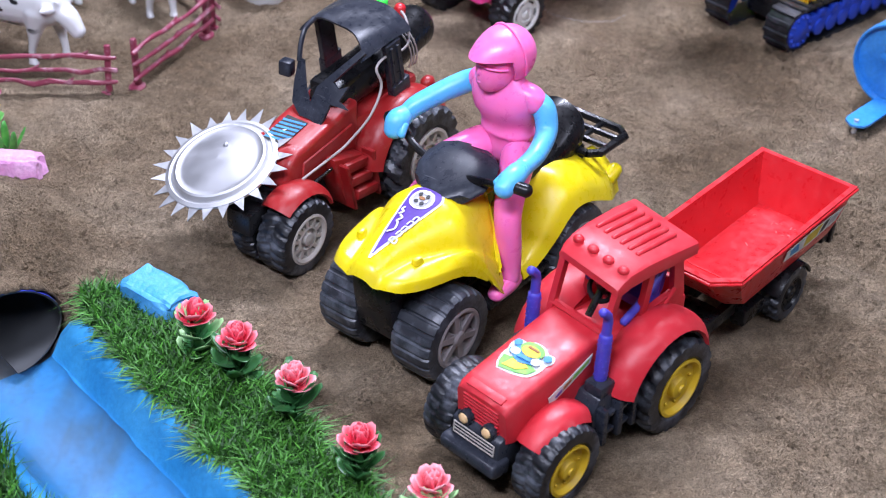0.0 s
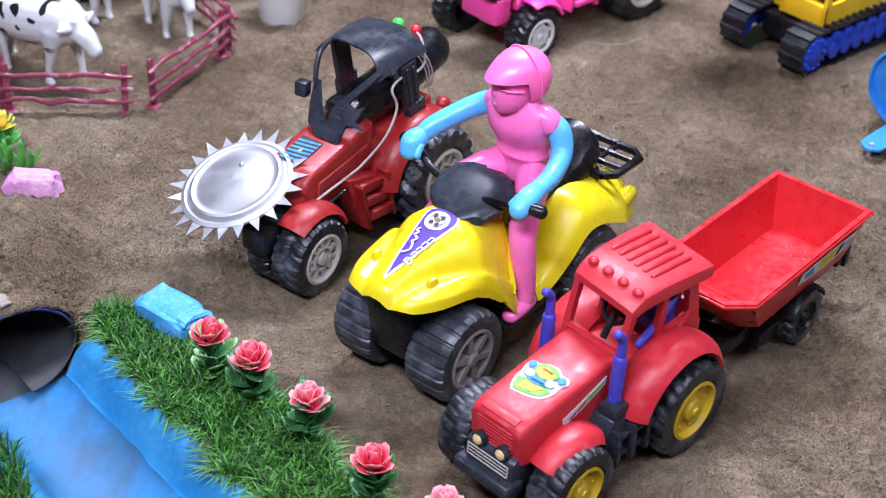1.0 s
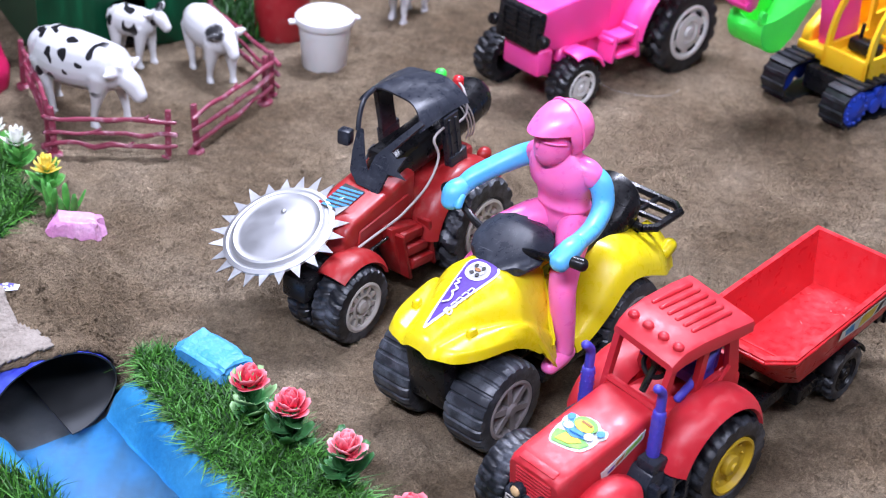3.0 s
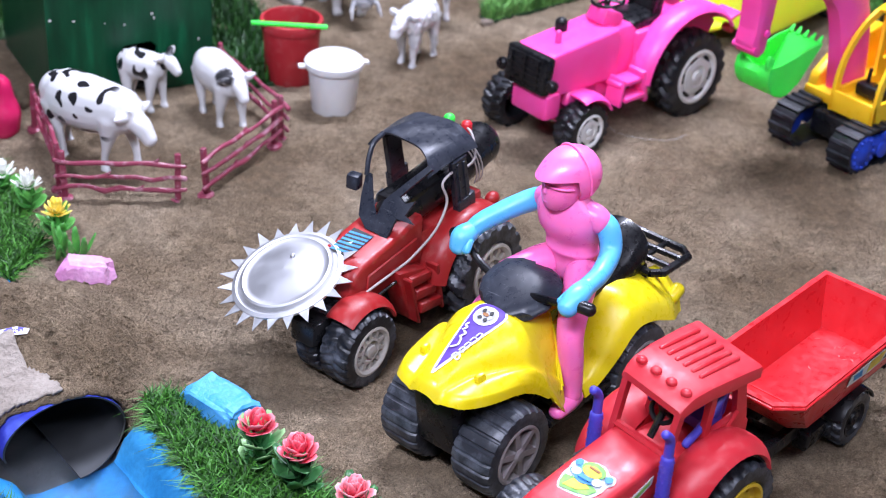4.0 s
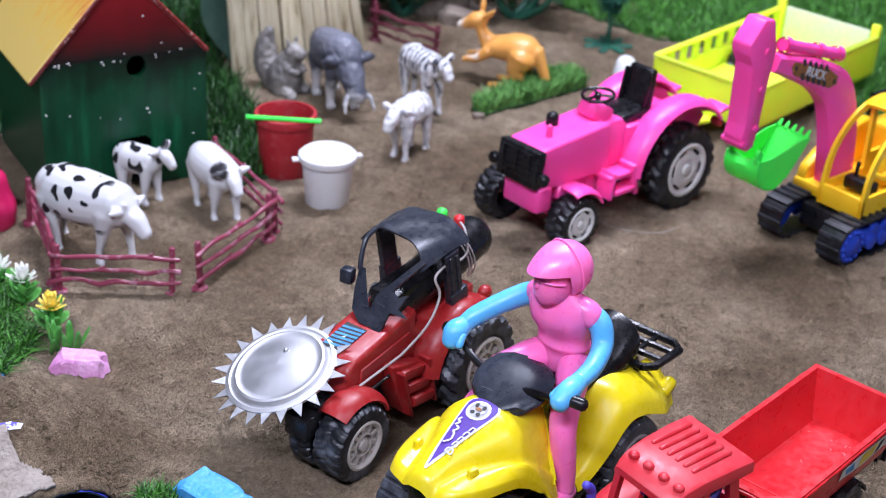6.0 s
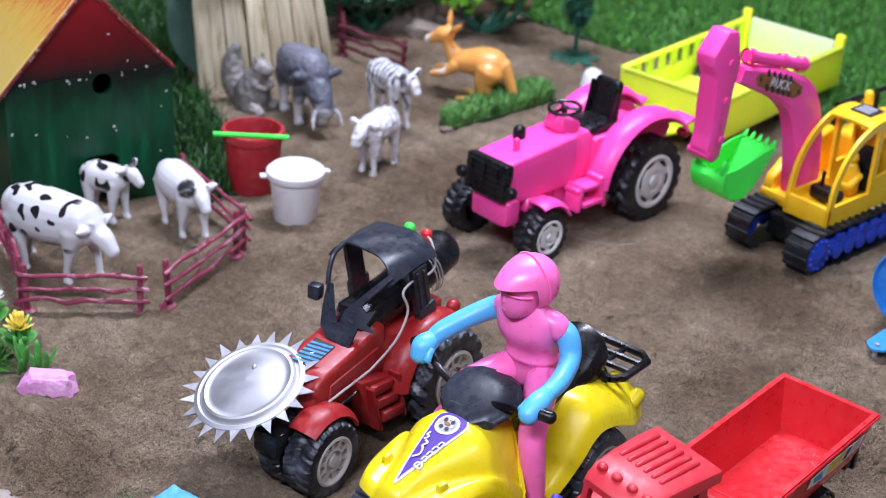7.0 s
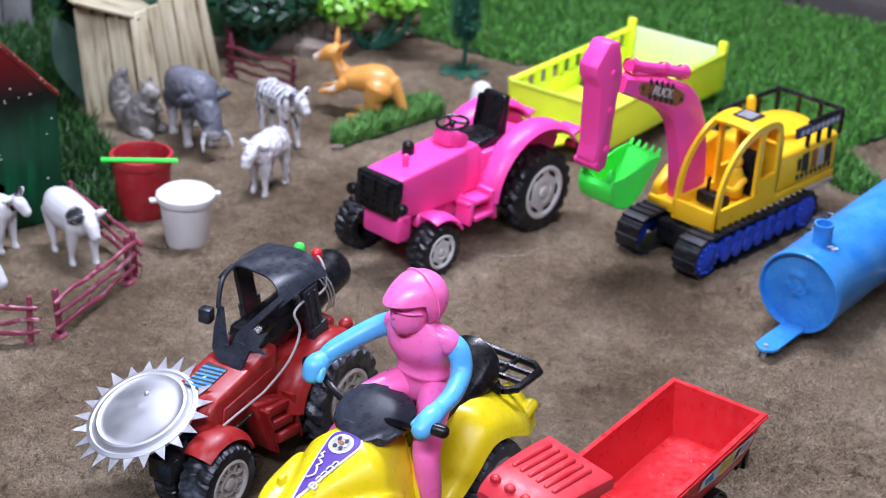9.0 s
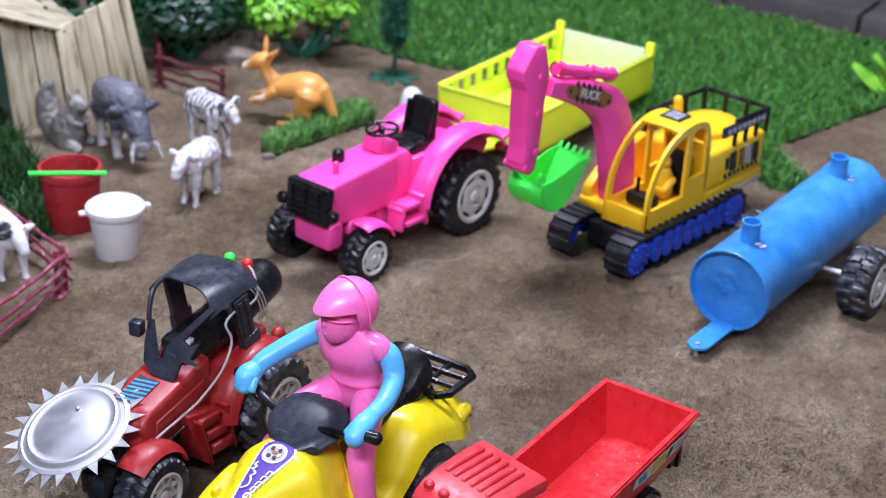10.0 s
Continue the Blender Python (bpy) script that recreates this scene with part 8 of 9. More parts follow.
def figurine(name, bm, m, mat, label, voxel=0.0016, rounds=4, category="toy animal", fur=0.0):
    ob = part(name, bm, mat, None)
    ob.matrix_basis = m
    r = ob.modifiers.new("merge", "REMESH")
    r.mode, r.voxel_size, r.use_smooth_shade = "VOXEL", voxel, True
    s = ob.modifiers.new("soften", "SMOOTH")
    s.factor, s.iterations = 0.5, rounds
    if fur:
        d = ob.modifiers.new("fur", "DISPLACE")
        d.texture, d.strength, d.mid_level, d.texture_coords = FUR, fur, 0.5, "LOCAL"
    return tagged(ob, label, category, "toy animals")


def quadruped(L, H, body, neck, head, leg, ear=0.008, tail=True, step=0.25, head_down=0.0, fat=1.0, horn=False):
    """A standing four-legged toy: x forward, feet on z = 0."""
    bm = bmesh.new()
    zb = H - body
    limb(bm, [(-L * 0.5, 0, zb + 0.1 * body, body * 0.72), (-L * 0.38, 0, zb, body * 0.98), (-L * 0.1, 0, zb - 0.1 * body, body * 1.02 * fat), (L * 0.2, 0, zb - 0.05 * body, body * 0.98), (L * 0.38, 0, zb + 0.05 * body, body * 0.85)], 20, 4, 0, 1.05)
    nx, nz = L * 0.38 + neck, zb + body * 0.3 + neck * 0.7 - head_down
    limb(bm, [(L * 0.36, 0, zb + 0.2 * body, body * 0.75), (L * 0.38 + neck * 0.5, 0, (zb + nz) / 2 + 0.1 * body, body * 0.55), (nx, 0, nz, head * 0.75)], 16, 4)
    limb(bm, [(nx - head * 0.2, 0, nz + head * 0.12, head * 0.82), (nx + head * 0.45, 0, nz - head * 0.25, head * 0.80), (nx + head * 1.0, 0, nz - head * 0.85, head * 0.64), (nx + head * 1.3, 0, nz - head * 1.25, head * 0.56)], 16, 4)
    for s in (1, -1):
        limb(bm, [(nx - head * 0.1, s * head * 0.6, nz + head * 0.45, 0.0026), (nx - head * 0.3, s * head * 1.3, nz + head * 0.60, 0.0048), (nx - head * 0.35, s * (head * 1.3 + ear * 0.9), nz + head * 0.70, 0.0020)], 8, 3)
        if horn:
            limb(bm, [(nx, s * head * 0.45, nz + head * 0.6, 0.0022), (nx + head * 0.1, s * head * 0.8, nz + head * 1.15, 0.0014)], 8, 2)
        for x, sw in ((-L * 0.40, -step), (L * 0.30, step)):
            k = sw * s * L * 0.25
            limb(bm, [(x, s * body * 0.45, zb - body * 0.2, body * 0.58), (x + k * 0.5, s * body * 0.55, zb * 0.5, leg * 1.4), (x + k, s * body * 0.55, zb * 0.22, leg * 0.85), (x + k, s * body * 0.55, leg * 0.9, leg)], 12, 4)
            limb(bm, [(x + k - leg * 0.4, s * body * 0.55, leg * 0.7, leg * 0.95), (x + k + leg * 0.9, s * body * 0.55, leg * 0.6, leg * 0.9)], 10, 2)
    if tail:
        limb(bm, [(-L * 0.52, 0, zb + 0.4 * body, 0.0022), (-L * 0.58, 0, zb, 0.0018), (-L * 0.57, 0, zb - body, 0.0024)], 8, 3)
    return bm


def gp(x, y, yaw, dz=-0.0015):
    return pose(x, y, ground_z(x, y) + dz, 0, 0, yaw)


figurine("toy_cow", quadruped(0.098, 0.087, 0.0245, 0.013, 0.0128, 0.0042, 0.010, True, 0.35, 0.022, 1.05, True), gp(-0.406, 1.296, -25), cow_mat, "white plastic toy cow with black patches inside the fence")
figurine("toy_cow", quadruped(0.044, 0.064, 0.0150, 0.011, 0.0092, 0.0037, 0.008, True, 0.3, 0.002, 1.0, True), gp(-0.390, 1.422, -18), cow_mat, "small white toy cow with black patches at the house door")
figurine("toy_cow", quadruped(0.072, 0.070, 0.0185, 0.011, 0.0098, 0.0040, 0.009, True, 0.3, 0.010, 1.05, True), gp(-0.308, 1.410, -52), lamb_mat, "plump white toy calf with one black patch by the fence")
figurine("toy_zebra", quadruped(0.062, 0.077, 0.0165, 0.013, 0.0105, 0.0040, 0.006, True, 0.2, 0.006), gp(-0.122, 1.725, -48), zebra_mat, "white plastic toy zebra with dark stripes on sand", fur=0.003)
figurine("toy_zebra", quadruped(0.054, 0.072, 0.0165, 0.009, 0.0108, 0.0040, 0.005, True, 0.2, 0.008), gp(-0.126, 1.592, -118), zebra_faded, "small pale striped toy animal standing on sand", fur=0.0035)


# Toy warthog with heavy head, tusks and pale feet
def warthog():
    bm = bmesh.new()
    limb(bm, [(-0.046, 0, 0.070, 0.020), (-0.028, 0, 0.068, 0.026), (0.0, 0, 0.070, 0.027), (0.024, 0, 0.074, 0.028), (0.040, 0, 0.068, 0.022)], 22, 5, 0, 1.08)
    limb(bm, [(0.040, 0, 0.066, 0.020), (0.056, 0, 0.056, 0.0175), (0.070, 0, 0.042, 0.0130), (0.078, 0, 0.034, 0.0110)], 18, 5)
    for s in (1, -1):
        limb(bm, [(0.048, s * 0.014, 0.072, 0.004), (0.046, s * 0.026, 0.078, 0.0072), (0.044, s * 0.036, 0.076, 0.003)], 10, 3)
        limb(bm, [(0.070, s * 0.010, 0.042, 0.0036), (0.080, s * 0.018, 0.032, 0.0034), (0.086, s * 0.021, 0.018, 0.0020)], 8, 3)
        for x, k in ((-0.034, -0.004 * s), (0.026, 0.005 * s)):
            limb(bm, [(x, s * 0.013, 0.056, 0.0135), (x + k, s * 0.015, 0.030, 0.0075), (x + k, s * 0.015, 0.010, 0.0058), (x + k + 0.003, s * 0.015, 0.004, 0.0074)], 14, 4)
    limb(bm, [(-0.050, 0, 0.078, 0.003), (-0.060, 0, 0.062, 0.0026), (-0.060, 0, 0.045, 0.003)], 8, 3)
    figurine("toy_buffalo", bm, gp(-0.228, 1.728, -60) @ Matrix.Scale(0.9, 4), warthog_coat, "dark grey toy warthog with pale feet before the shed", 0.0018, fur=0.0028)


warthog()
# White egg-shaped toy animal of no certain kind
egg = bmesh.new()
limb(egg, [(0, 0, 0.012, 0.0135), (0, 0, 0.026, 0.0160), (0.002, 0, 0.042, 0.0125)], 20, 5)
for sx in (1, -1):
    limb(egg, [(0.004, sx * 0.008, 0.010, 0.006), (0.008, sx * 0.008, 0.003, 0.005)], 10, 2)
figurine("toy_bird", egg, gp(0.126, 1.842, 100), white_fur, "small white egg-shaped toy animal behind the pink tractor")


def grey_squirrel():
    bm = bmesh.new()
    limb(bm, [(0, 0, 0.006, 0.020), (0.0, 0, 0.026, 0.022), (0.006, 0, 0.044, 0.015), (0.012, 0, 0.056, 0.010)], 18, 5)
    limb(bm, [(0.012, 0, 0.058, 0.0115), (0.026, 0, 0.056, 0.007)], 14, 3)
    limb(bm, [(-0.018, 0, 0.008, 0.012), (-0.030, 0, 0.030, 0.015), (-0.031, 0, 0.055, 0.013), (-0.025, 0, 0.076, 0.006)], 16, 5)
    for s in (1, -1):
        ball(bm, (0.010, s * 0.008, 0.070), (0.003, 0.003, 0.005), seg=10)
        limb(bm, [(0.012, s * 0.014, 0.010, 0.008), (0.024, s * 0.014, 0.005, 0.006)], 10, 2)
        limb(bm, [(0.012, s * 0.012, 0.038, 0.005), (0.024, s * 0.006, 0.034, 0.004)], 10, 2)
    figurine("toy_squirrel", bm, gp(-0.292, 1.748, -30), squirrel_mat, "grey toy squirrel with raised tail beside the shed", 0.0018, fur=0.0035)


grey_squirrel()


def kangaroo():
    bm = bmesh.new()
    limb(bm, [(-0.034, 0, 0.048, 0.0130), (-0.023, 0, 0.0505, 0.0205), (-0.008, 0, 0.0515, 0.0215), (0.010, 0, 0.0485, 0.0190), (0.025, 0, 0.0485, 0.0160), (0.034, 0, 0.0550, 0.0115), (0.041, 0, 0.0650, 0.0085), (0.045, 0, 0.0740, 0.0088)], 20, 5, 0, 0.85)
    limb(bm, [(0.040, 0, 0.0795, 0.0085), (0.050, 0, 0.0770, 0.0105), (0.060, 0, 0.0715, 0.0080), (0.071, 0, 0.0665, 0.0052)], 16, 4)
    limb(bm, [(-0.032, 0, 0.050, 0.0125), (-0.041, 0, 0.036, 0.0080), (-0.048, 0, 0.020, 0.0062), (-0.054, 0, 0.002, 0.0045)], 14, 5)
    for s in (1, -1):
        far = s < 0
        limb(bm, [(0.044, s * 0.005, 0.0840, 0.0040), (0.045, s * 0.009, 0.0960, 0.0062), (0.045, s * 0.010, 0.1085, 0.0016)] if far else [(0.036, 0.005, 0.0830, 0.0042), (0.029, 0.010, 0.0905, 0.0064), (0.020, 0.013, 0.0985, 0.0018)], 10, 3, 0, 0.6)
        limb(bm, [(0.026, s * 0.011, 0.044, 0.0085), (0.040, s * 0.014, 0.0325, 0.0058), (0.050, s * 0.013, 0.0300, 0.0045), (0.058 + 0.004 * far, s * 0.012, 0.0270, 0.0040)], 12, 4)
        limb(bm, [(-0.020, s * 0.011, 0.044, 0.0190), (-0.014, s * 0.014, 0.028, 0.0125), (-0.019, s * 0.015, 0.014, 0.0075), (-0.016, s * 0.015, 0.005, 0.0056), (0.004, s * 0.015, 0.003, 0.0046), (0.020, s * 0.015, 0.002, 0.0036)], 14, 5)
    figurine("toy_kangaroo", bm, gp(-0.020, 1.826, 160, 0.003), roo_coat, "orange-tan plastic toy kangaroo with white chest on turf")


kangaroo()


def magenta_toy():
    bm = bmesh.new()
    limb(bm, [(0, 0, 0.008, 0.020), (0, 0, 0.024, 0.0215), (0, 0, 0.040, 0.0165), (0, 0, 0.054, 0.014)], 18, 5)
    for s in (1, -1):
        limb(bm, [(s * 0.010, 0.0, 0.058, 0.005), (s * 0.012, 0.0, 0.068, 0.003)], 10, 2)
    figurine("toy_figurine", bm, gp(-0.515, 1.338, -70), magenta, "magenta-red plastic sitting animal toy on sand")


magenta_toy()


# ---------------------------------------------------------------- plants
def petal_mesh(name, L, w, cup, mat):
    """A cupped petal or leaf along +x, tip up."""
    bm = bmesh.new()
    rows = []
    for i in range(6):
        u = i / 5
        hw = w * math.sin(math.pi * (0.12 + 0.80 * u)) ** 0.8
        rows.append([V(L * u, hw * q, cup * L * u * u + 0.25 * hw * q * q) for q in (-1, -0.5, 0, 0.5, 1)])
    shell(bm, rows, 0.0005)
    me = bpy.data.meshes.new(name)
    for f in bm.faces:
        f.smooth = True
    bm.to_mesh(me)
    bm.free()
    me.materials.append(mat)
    return me


PETALS = {}


def piece(name, me, parent, m):
    ob = new(name, me)
    ob.parent = parent
    ob.matrix_basis = m
    return ob


def flower_plant(x, y, mats, label, seed, h=0.030, size=1.0, leaves=14, spiky=False, leaf=None, yaw=0):
    z = ground_z(x, y)
    t = thing("flower_plant", pose(x, y, z, 0, 0, yaw), label, "artificial flower", "artificial flowers")
    rng = random.Random(seed)
    leaf = leaf or leaf_dark
    key = (mats.name, spiky, leaf.name)
    if key not in PETALS:
        PETALS[key] = [petal_mesh("petal", 0.0165, 0.0074 if not spiky else 0.0030, 0.35, mats), petal_mesh("petal", 0.0130, 0.0064 if not spiky else 0.0026, 0.55, mats), petal_mesh("petal", 0.0090, 0.0050 if not spiky else 0.0022, 0.8, mats), petal_mesh("leaf", 0.020, 0.0066, 0.25, leaf), petal_mesh("leaf", 0.023, 0.0054, 0.4, leaf)]
    me = PETALS[key]
    bm = bmesh.new()
    limb(bm, [(0, 0, -0.004, 0.0022), (0, 0, h * 0.6, 0.0020), (0, 0, h, 0.0030)], 8, 2)
    part("stem", bm, leaf, t)
    bm = bmesh.new()
    ball(bm, (0, 0, h + 0.003), (0.0035 * size, 0.0035 * size, 0.004 * size), seg=10)
    head = part("flower_head", bm, mats, t)
    for ring, (n, el, k) in enumerate(((7, 8, 0), (6, 28, 0), (6, 46, 1), (5, 62, 1), (4, 74, 2))):
        for i in range(n):
            a = 360 * (i + 0.5 * (ring % 2)) / n + rng.uniform(-9, 9)
            piece("petal", me[k], head, pose(0, 0, h - 0.003 + 0.0016 * ring, 0, 0, a) @ pose(0.0008, 0, 0, rng.uniform(-8, 8), -el + rng.uniform(-6, 6), 0) @ Matrix.Scale(size * rng.uniform(0.9, 1.08) * (0.86 if ring < 2 else 0.9), 4))
    for i in range(leaves):
        a = 360 * i / leaves * 1.618 + rng.uniform(-20, 20)
        el = rng.uniform(0, 62)
        piece("leaf", me[3 + i % 2], t, pose(0, 0, 0.003 + (h - 0.012) * rng.random(), 0, 0, a) @ pose(0, 0, 0, rng.uniform(-15, 15), -el, 0) @ Matrix.Scale(size * rng.uniform(0.75, 1.1), 4))


for i, (x, y, mt, lf) in enumerate(((-0.1706, 0.8690, rose_mat, leaf_thick), (-0.1375, 0.8410, rose_mat, leaf_dark), (-0.0935, 0.8050, rose_pale, leaf_dark), (-0.0444, 0.7490, rose_mat, leaf_dark), (0.0040, 0.7100, rose_pale, leaf_thick))):
    flower_plant(x * 0.987, y - 0.011, mt, "artificial coral rose with green leaves beside the grass strip", 50 + i, 0.038, 1.0, 26, False, lf, 25 * i)
flower_plant(-0.3960, 1.1360, petal_yellow, "artificial yellow flower with slim green leaves by the pink stone", 61, 0.030, 0.95, 14, True, leaf_mid)
flower_plant(-0.4380, 1.1860, petal_white, "artificial white flower with green leaves on the grass patch", 62, 0.030, 1.0, 16, True, leaf_mid, 40)
flower_plant(-0.4680, 1.2080, petal_white, "artificial white flower half hidden by leaves on the grass", 63, 0.028, 0.9, 16, True, leaf_mid, 80)


def slim_leaves(x, y, seed):
    t = thing("leaf_tuft", gp(x, y, 0), "tuft of slim upright green plastic leaves beside the pink stone", "artificial plant")
    rng = random.Random(seed)
    me = petal_mesh("leaf", 0.030, 0.0034, 0.15, leaf_mid)
    for k in range(11):
        piece("leaf", me, t, pose(rng.uniform(-0.01, 0.012), rng.uniform(-0.006, 0.006), 0, 0, 0, rng.uniform(0, 360)) @ pose(0, 0, 0, 0, -rng.uniform(45, 82), 0) @ Matrix.Scale(rng.uniform(0.7, 1.1), 4))


slim_leaves(-0.380, 1.112, 3)


def stone(name, x, y, size, yaw, mat, label, seed, z=0.0, square=0.60):
    bm = bmesh.new()
    bmesh.ops.create_icosphere(bm, subdivisions=3, radius=1)
    for v in bm.verts:
        d = v.co.normalized()
        q = V(*(abs(c) ** square * (1 if c > 0 else -1) for c in d)) * 0.78
        q *= 1 + 0.22 * noise.noise(d * 1.6 + V(seed, 0, 0)) + 0.14 * noise.noise(d * 3.4 + V(0, seed, 0)) + 0.05 * noise.noise(d * 9 + V(0, 0, seed))
        v.co = V(q.x * size[0], q.y * size[1], q.z * size[2])
    ob = part(name, bm, mat, None, angle=0.42)
    ob.matrix_basis = pose(x, y, ground_z(x, y) + size[2] * 0.45 + z, 0, 0, yaw)
    return tagged(ob, label, "stone")


stone("painted_stone", -0.2070, 0.9150, (0.036, 0.021, 0.017), -36, stone_blue, "sky-blue painted flat stone beside the grass strip", 5, 0.003, 0.38)
stone("painted_stone", -0.3570, 1.0840, (0.028, 0.014, 0.017), 6, stone_pink, "pink painted stone beside the yellow flower", 5)


def spruce():
    x, y = 0.1085, 2.003
    t = thing("toy_spruce", gp(x, y, 0), "bluish-green plastic toy spruce on a star foot", "toy tree")
    bm = bmesh.new()
    limb(bm, [(0, 0, 0, 0.0046), (0.001, 0, 0.03, 0.0032), (0, 0.001, 0.06, 0.0030), (0, 0, 0.18, 0.0020)], 10, 3)
    part("trunk", bm, spruce_mat, t)
    bm = bmesh.new()
    for k in range(7):
        a = 2 * math.pi * k / 7
        limb(bm, [(0, 0, 0.002, 0.006), (0.018 * math.cos(a), 0.018 * math.sin(a), 0.002, 0.006), (0.032 * math.cos(a), 0.030 * math.sin(a), 0.002, 0.005)], 8, 2, 0, 0.6)
    part("foot", bm, spruce_mat, t)
    rng = random.Random(8)
    verts, faces = [], []
    for k in range(2600):
        z = 0.050 + 0.140 * rng.random()
        r = 0.019 * min(1, (z - 0.040) / 0.030) * (1 - (z - 0.05) / 0.20) ** 0.6 * rng.random() ** 0.6
        a = rng.uniform(0, 6.28)
        c, s = math.cos(a), math.sin(a)
        L, w = 0.011, 0.0016
        i = len(verts)
        verts += [(r * c - w * s, r * s + w * c, z), (r * c + w * s, r * s - w * c, z), ((r + L) * c, (r + L) * s, z - 0.003 + rng.uniform(-0.004, 0.006))]
        faces.append((i, i + 1, i + 2))
    raw_mesh("crown", verts, faces, spruce_mat, t)


spruce()


def leafy_bush(x, y, r, h, mat, label, seed, count=520, leaf=0.016, stems=5, spread=1.0):
    t = thing("toy_bush", gp(x, y, 0), label, "artificial plant")
    rng = random.Random(seed)
    tips = []
    for k in range(stems):
        a, b = 2 * math.pi * k / stems + rng.uniform(-0.4, 0.4), rng.uniform(0.5, 1.0)
        tip = (r * b * math.cos(a), r * b * math.sin(a), h * rng.uniform(0.55, 1.0))
        bm = bmesh.new()
        limb(bm, [(0, 0, 0, 0.006), (tip[0] * 0.7, tip[1] * 0.7, h * 0.25, 0.005), (tip[0] * 1.05, tip[1] * 1.05, h * 0.55, 0.004), (*tip, 0.002)], 8, 4)
        part("stem", bm, spruce_mat, t, "dark green stem")
        tips.append(tip)
    verts, faces = [], []
    for k in range(count):
        tip = rng.choice(tips)
        d = V(rng.gauss(0, 1), rng.gauss(0, 1), rng.gauss(0, 1)).normalized()
        c = V(*tip) + d * r * 0.42 * rng.random() ** 0.4 * spread
        n = (d + V(0, 0, 0.6)).normalized()
        side = n.cross(V(rng.uniform(-1, 1), rng.uniform(-1, 1), 0.3)).normalized()
        fw = side.cross(n)
        L, w = leaf * rng.uniform(0.7, 1.2), leaf * 0.34
        i = len(verts)
        verts += [tuple(c), tuple(c + fw * L * 0.5 + side * w), tuple(c + fw * L + n * L * 0.15), tuple(c + fw * L * 0.5 - side * w)]
        faces.append((i, i + 1, i + 2, i + 3))
    raw_mesh("crown", verts, faces, mat, t)


leafy_bush(-0.022, 2.085, 0.072, 0.110, leaf_light, "fresh green artificial shrub with dark curved stems", 4, 1000, 0.017, 6, 1.15)
leafy_bush(-0.178, 2.065, 0.045, 0.095, leaf_deep, "dark green artificial shrub behind the small fence", 6, 3000, 0.015, 6, 2.3)
leafy_bush(-0.30, 2.12, 0.060, 0.150, leaf_deep, "dark green artificial shrub behind the stick shed", 7, 500, 0.024, 6)
leafy_bush(-0.365, 1.93, 0.040, 0.130, leaf_deep, "dark green broad leaves beside the stick shed", 9, 60, 0.055, 4)


def broad_leaves(x, y, yaw, label, n, L, mat, seed):
    t = thing("broad_leaf_plant", gp(x, y, yaw), label, "artificial plant")
    me = petal_mesh("leaf", L, L * 0.17, 0.25, mat)
    rng = random.Random(seed)
    for k in range(n):
        piece("leaf", me, t, pose(0, 0, 0.015 * k / n, 0, 0, 130 + 100 * k / n + rng.uniform(-10, 10)) @ pose(0, 0, 0, rng.uniform(-20, 20), -rng.uniform(15, 50), 0) @ Matrix.Scale(rng.uniform(0.8, 1.1), 4))


broad_leaves(0.815, 1.945, 0, "light green broad plastic leaves on the lawn mat", 7, 0.085, leaf_light, 3)


def logs_and_rocks():
    rng = random.Random(15)
    for k, (x, y, sx, sy, sz) in enumerate(((-0.100, 2.050, 0.034, 0.020, 0.018), (-0.145, 2.085, 0.030, 0.022, 0.024), (-0.060, 2.100, 0.036, 0.024, 0.020), (-0.110, 2.115, 0.03, 0.02, 0.028), (-0.03, 1.975, 0.012, 0.009, 0.006), (-0.052, 1.712, 0.009, 0.006, 0.004))):
        stone("rock", x, y, (sx, sy, sz), rng.uniform(0, 180), rock_mat, "rough brown-grey rock on the sand near the shrubs", 20 + k)
    bm = bmesh.new()
    limb(bm, [(-0.075, 2.09, 0.030, 0.013), (-0.015, 2.11, 0.034, 0.014), (0.04, 2.14, 0.030, 0.012)], 12, 4)
    tagged(part("small_log", bm, wood_log), "weathered brown log lying among the rocks", "log")


logs_and_rocks()


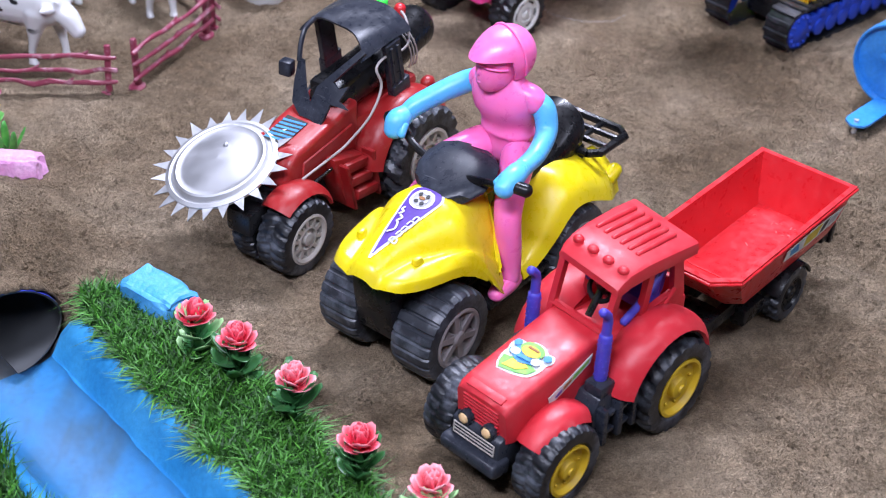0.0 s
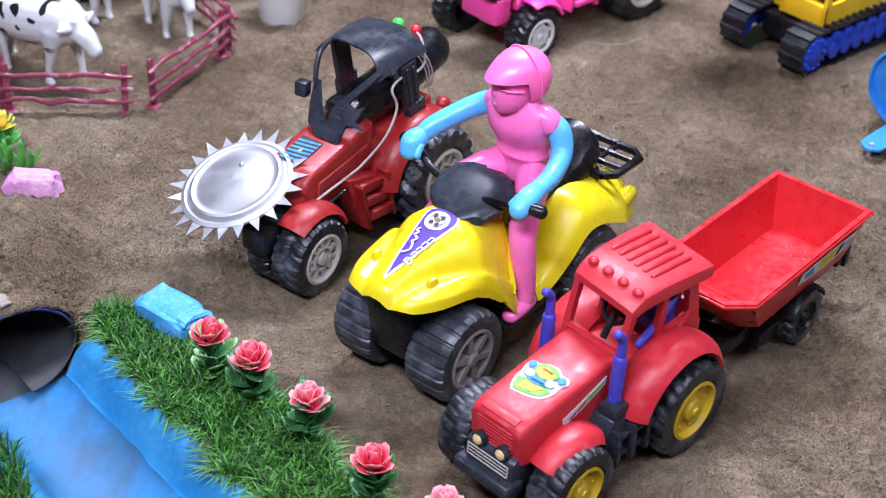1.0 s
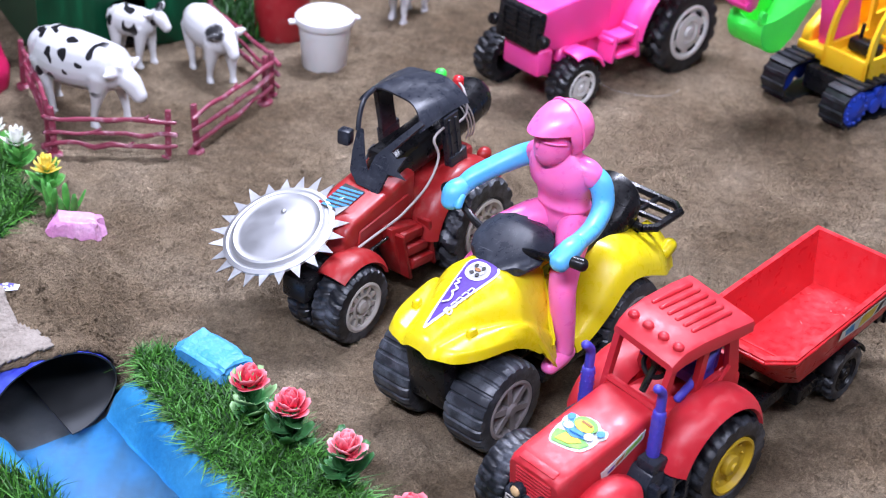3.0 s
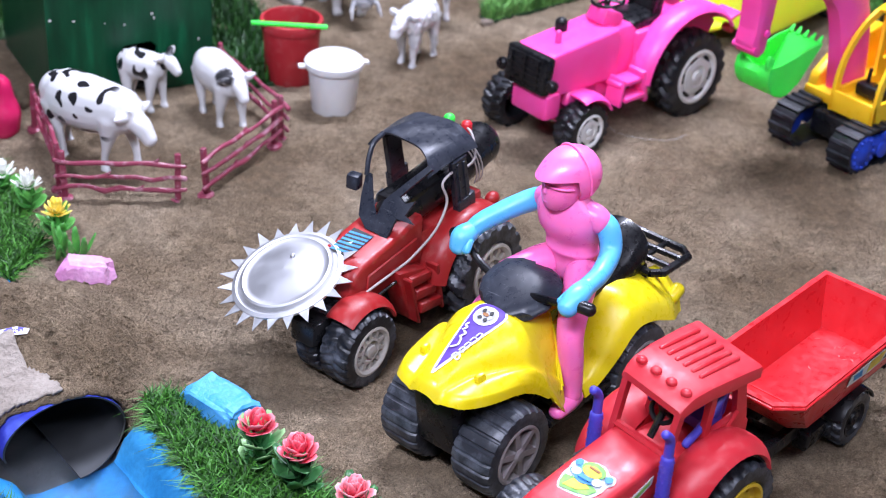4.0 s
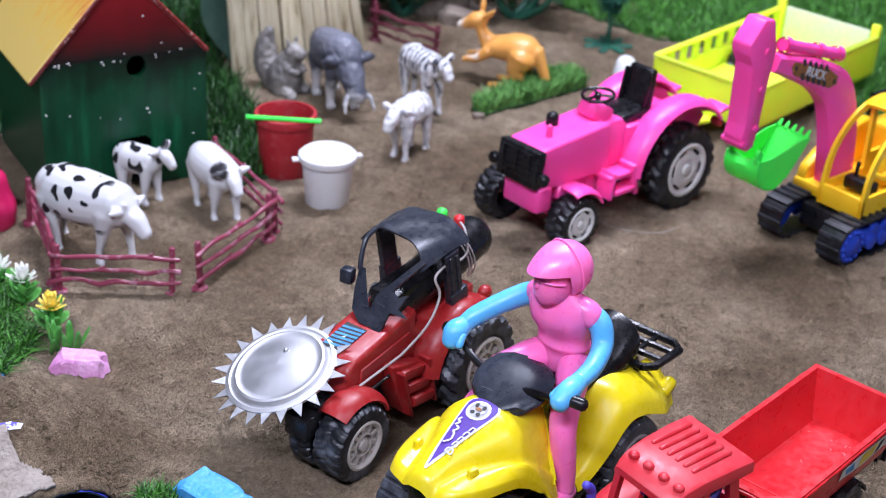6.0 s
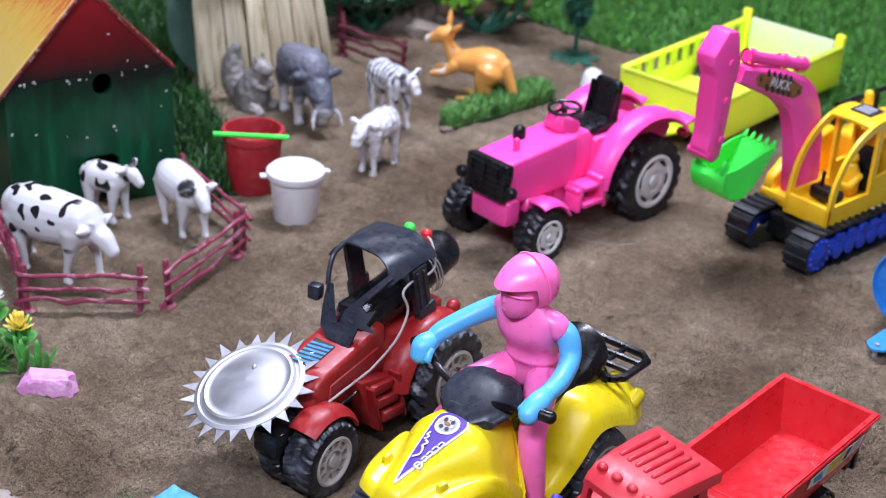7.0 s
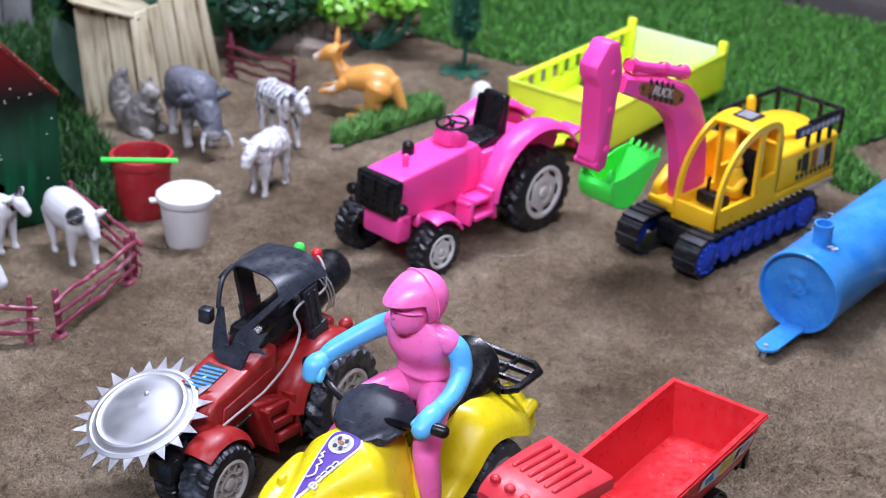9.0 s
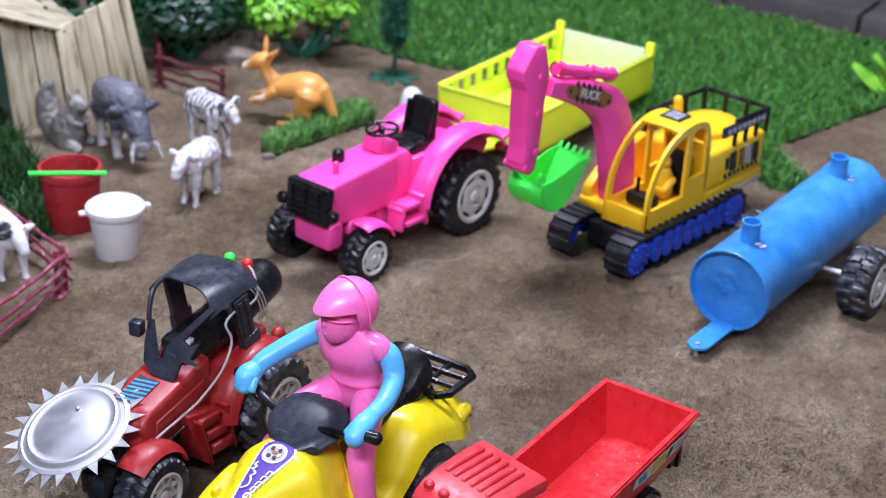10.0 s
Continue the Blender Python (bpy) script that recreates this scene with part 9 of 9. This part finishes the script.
# ---------------------------------------------------------------- canal
def canal_pieces():
    def strip(s0, s1, name, label):
        """A blue tray: sloping inner sides, flat bottom, rolled rim."""
        prof = [(0.006, -0.004), (0.004, 0.003), (-0.004, 0.004), (-0.012, -0.004), (-0.022, -0.024), (-0.030, -0.029), (-0.080, -0.029), (-0.090, -0.024), (-0.100, -0.004), (-0.108, 0.004), (-0.114, 0.003), (-0.116, -0.004)]
        bm = bmesh.new()
        rows = []
        n = 90
        for i in range(n + 1):
            s = s0 + (s1 - s0) * i / n
            row = []
            low = step01(0.128, 0.140, s) * (1 - step01(0.345, 0.355, s))
            for k, (a, z) in enumerate(prof):
                z = z + (-0.029 - z) * low
                w = 0.0022 * noise.noise((s * 22, k * 0.6, 3.0)) + 0.0012 * noise.noise((s * 60, k, 1.0))
                p = E0 + U * s + N * (a + w)
                row.append(V(p.x, p.y, z + 0.5 * w))
            rows.append(row)
        vs = [[bm.verts.new(p) for p in r] for r in rows]
        for a, b in zip(vs, vs[1:]):
            for k in range(len(prof) - 1):
                f = bm.faces.new((a[k], a[k + 1], b[k + 1], b[k]))
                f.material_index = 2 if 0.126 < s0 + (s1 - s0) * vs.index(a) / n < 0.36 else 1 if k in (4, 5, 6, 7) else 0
        tagged(part(name, bm, [pond_blue, pond_dirty, culvert_shade], None, label, angle=1.2), category="water channel", kind="structure")

    strip(-0.30, 0.345, "canal_tray", "blue painted canal tray with silted bottom, shade painted inside the culvert")
    strip(0.345, 0.62, "canal_tray", "blue painted canal tray beyond the sand road")
    a, b, c, d = (tuple(E0 + U * s + N * q) + (-0.0205,) for s, q in ((-0.30, -0.0205), (0.33, -0.0205), (0.33, -0.0915), (-0.30, -0.0915)))
    ob = tagged(raw_mesh("water", [a, b, c, d], [(0, 1, 2, 3)], water), "clear shallow water in the canal")
    ob.visible_shadow = False
    tagged(ob, category="water", kind="structure")
    # culvert: a bent foil-lined card sheet, its right edge curled under the water
    bm = bmesh.new()
    outer, inner = [], []
    for i in range(37):
        u = i / 36
        a = radians(-92 + 288 * u)
        ro, ri = [], []
        for j in range(9):
            v = j / 8
            lip = 0.1490 - 0.006 * step01(70, 0, math.degrees(a)) - 0.022 * step01(0, -92, math.degrees(a))
            s = lip + (0.340 - lip) * v
            for k, row in ((1.0, ro), (0.965, ri)):
                p = E0 + U * s + N * (-0.0505 + 0.0470 * k * math.cos(a))
                row.append(V(p.x, p.y, 0.001 + (0.0310 if math.sin(a) > 0 else 0.0200) * k * math.sin(a)))
        outer.append(ro)
        inner.append(ri)

    def sheet(bm, rows, mat):
        vs = [[bm.verts.new(p) for p in r] for r in rows]
        for r0, r1 in zip(vs, vs[1:]):
            for k in range(len(r0) - 1):
                f = bm.faces.new((r0[k], r0[k + 1], r1[k + 1], r1[k]))
                f.material_index = mat
        return vs

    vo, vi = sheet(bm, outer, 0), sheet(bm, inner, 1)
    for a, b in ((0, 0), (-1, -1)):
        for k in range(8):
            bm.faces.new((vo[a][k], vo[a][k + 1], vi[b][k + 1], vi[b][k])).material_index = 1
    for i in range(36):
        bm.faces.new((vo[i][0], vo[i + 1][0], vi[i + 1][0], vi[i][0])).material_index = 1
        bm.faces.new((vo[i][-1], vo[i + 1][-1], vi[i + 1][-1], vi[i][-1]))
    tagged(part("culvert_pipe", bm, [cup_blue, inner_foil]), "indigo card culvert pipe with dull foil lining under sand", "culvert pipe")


canal_pieces()


def mud_slab():
    """Dried pale mud spread on the sand road, and a torn bit of printed card in the sand."""
    edge = [(0.148, -0.046), (0.176, -0.046), (0.192, -0.057), (0.214, -0.055), (0.226, -0.070), (0.262, -0.090), (0.28, -0.20), (0.155, -0.20), (0.158, -0.110), (0.162, -0.085), (0.152, -0.064)]
    step = 0.002
    verts, faces, index = [], [], {}
    for i in range(72):
        for j in range(84):
            s, n = 0.146 + i * step, -0.205 + j * step
            p = E0 + U * s + N * n
            wob = 0.006 * noise.noise((p.x * 60, p.y * 60, 2)) + 0.003 * noise.noise((p.x * 170, p.y * 170, 2))
            z = ground_z(p.x, p.y)
            if z > 0.004 and inside(edge, s + wob, n + wob):
                index[i, j] = len(verts)
                verts.append((p.x, p.y, z + 0.0018 + 0.0010 * noise.noise((p.x * 90, p.y * 90, 7))))
    for (i, j), a in index.items():
        if (i + 1, j) in index and (i, j + 1) in index and (i + 1, j + 1) in index:
            faces.append((a, index[i + 1, j], index[i + 1, j + 1], index[i, j + 1]))
    ob = raw_mesh("mud_crust", verts, faces, slab_mat, None, True)
    sol = ob.modifiers.new("thick", "SOLIDIFY")
    sol.thickness, sol.offset = 0.0025, -1
    tagged(ob, "pale crust of dried mud on the sand road", "mud", kind="structure")
    bm = bmesh.new()
    flat_patch(bm, [(-0.014, -0.002, 0), (0.009, -0.003, 0.001), (0.011, 0.001, 0.002), (0.002, 0.0035, 0.003), (-0.012, 0.0025, 0.002)], 0.0006)
    ob = part("card_scrap", bm, cup_print, None, smooth=False)
    ob.matrix_basis = pose(-0.361, 0.9180, ground_z(-0.361, 0.918) + 0.0025, 12, 0, 20)
    tagged(ob, "torn scrap of violet and white printed card in the sand", "card scrap")


mud_slab()


def loose_thread():
    bm = bmesh.new()
    pts = [(0.086, 1.4540, 0.006), (0.098, 1.4440, 0.003), (0.112, 1.4360, 0.0035), (0.133, 1.4310, 0.004), (0.157, 1.4370, 0.0035), (0.172, 1.4535, 0.003)]
    tube(bm, [V(*p[:3]) for p in smooth_path([(x, y, z + 0.002) for x, y, z in pts], 6)], 0.00013, 6)
    tagged(part("loose_thread", bm, white_pl), "thin pale nylon thread lying on sand by the pink tractor", "thread")


loose_thread()
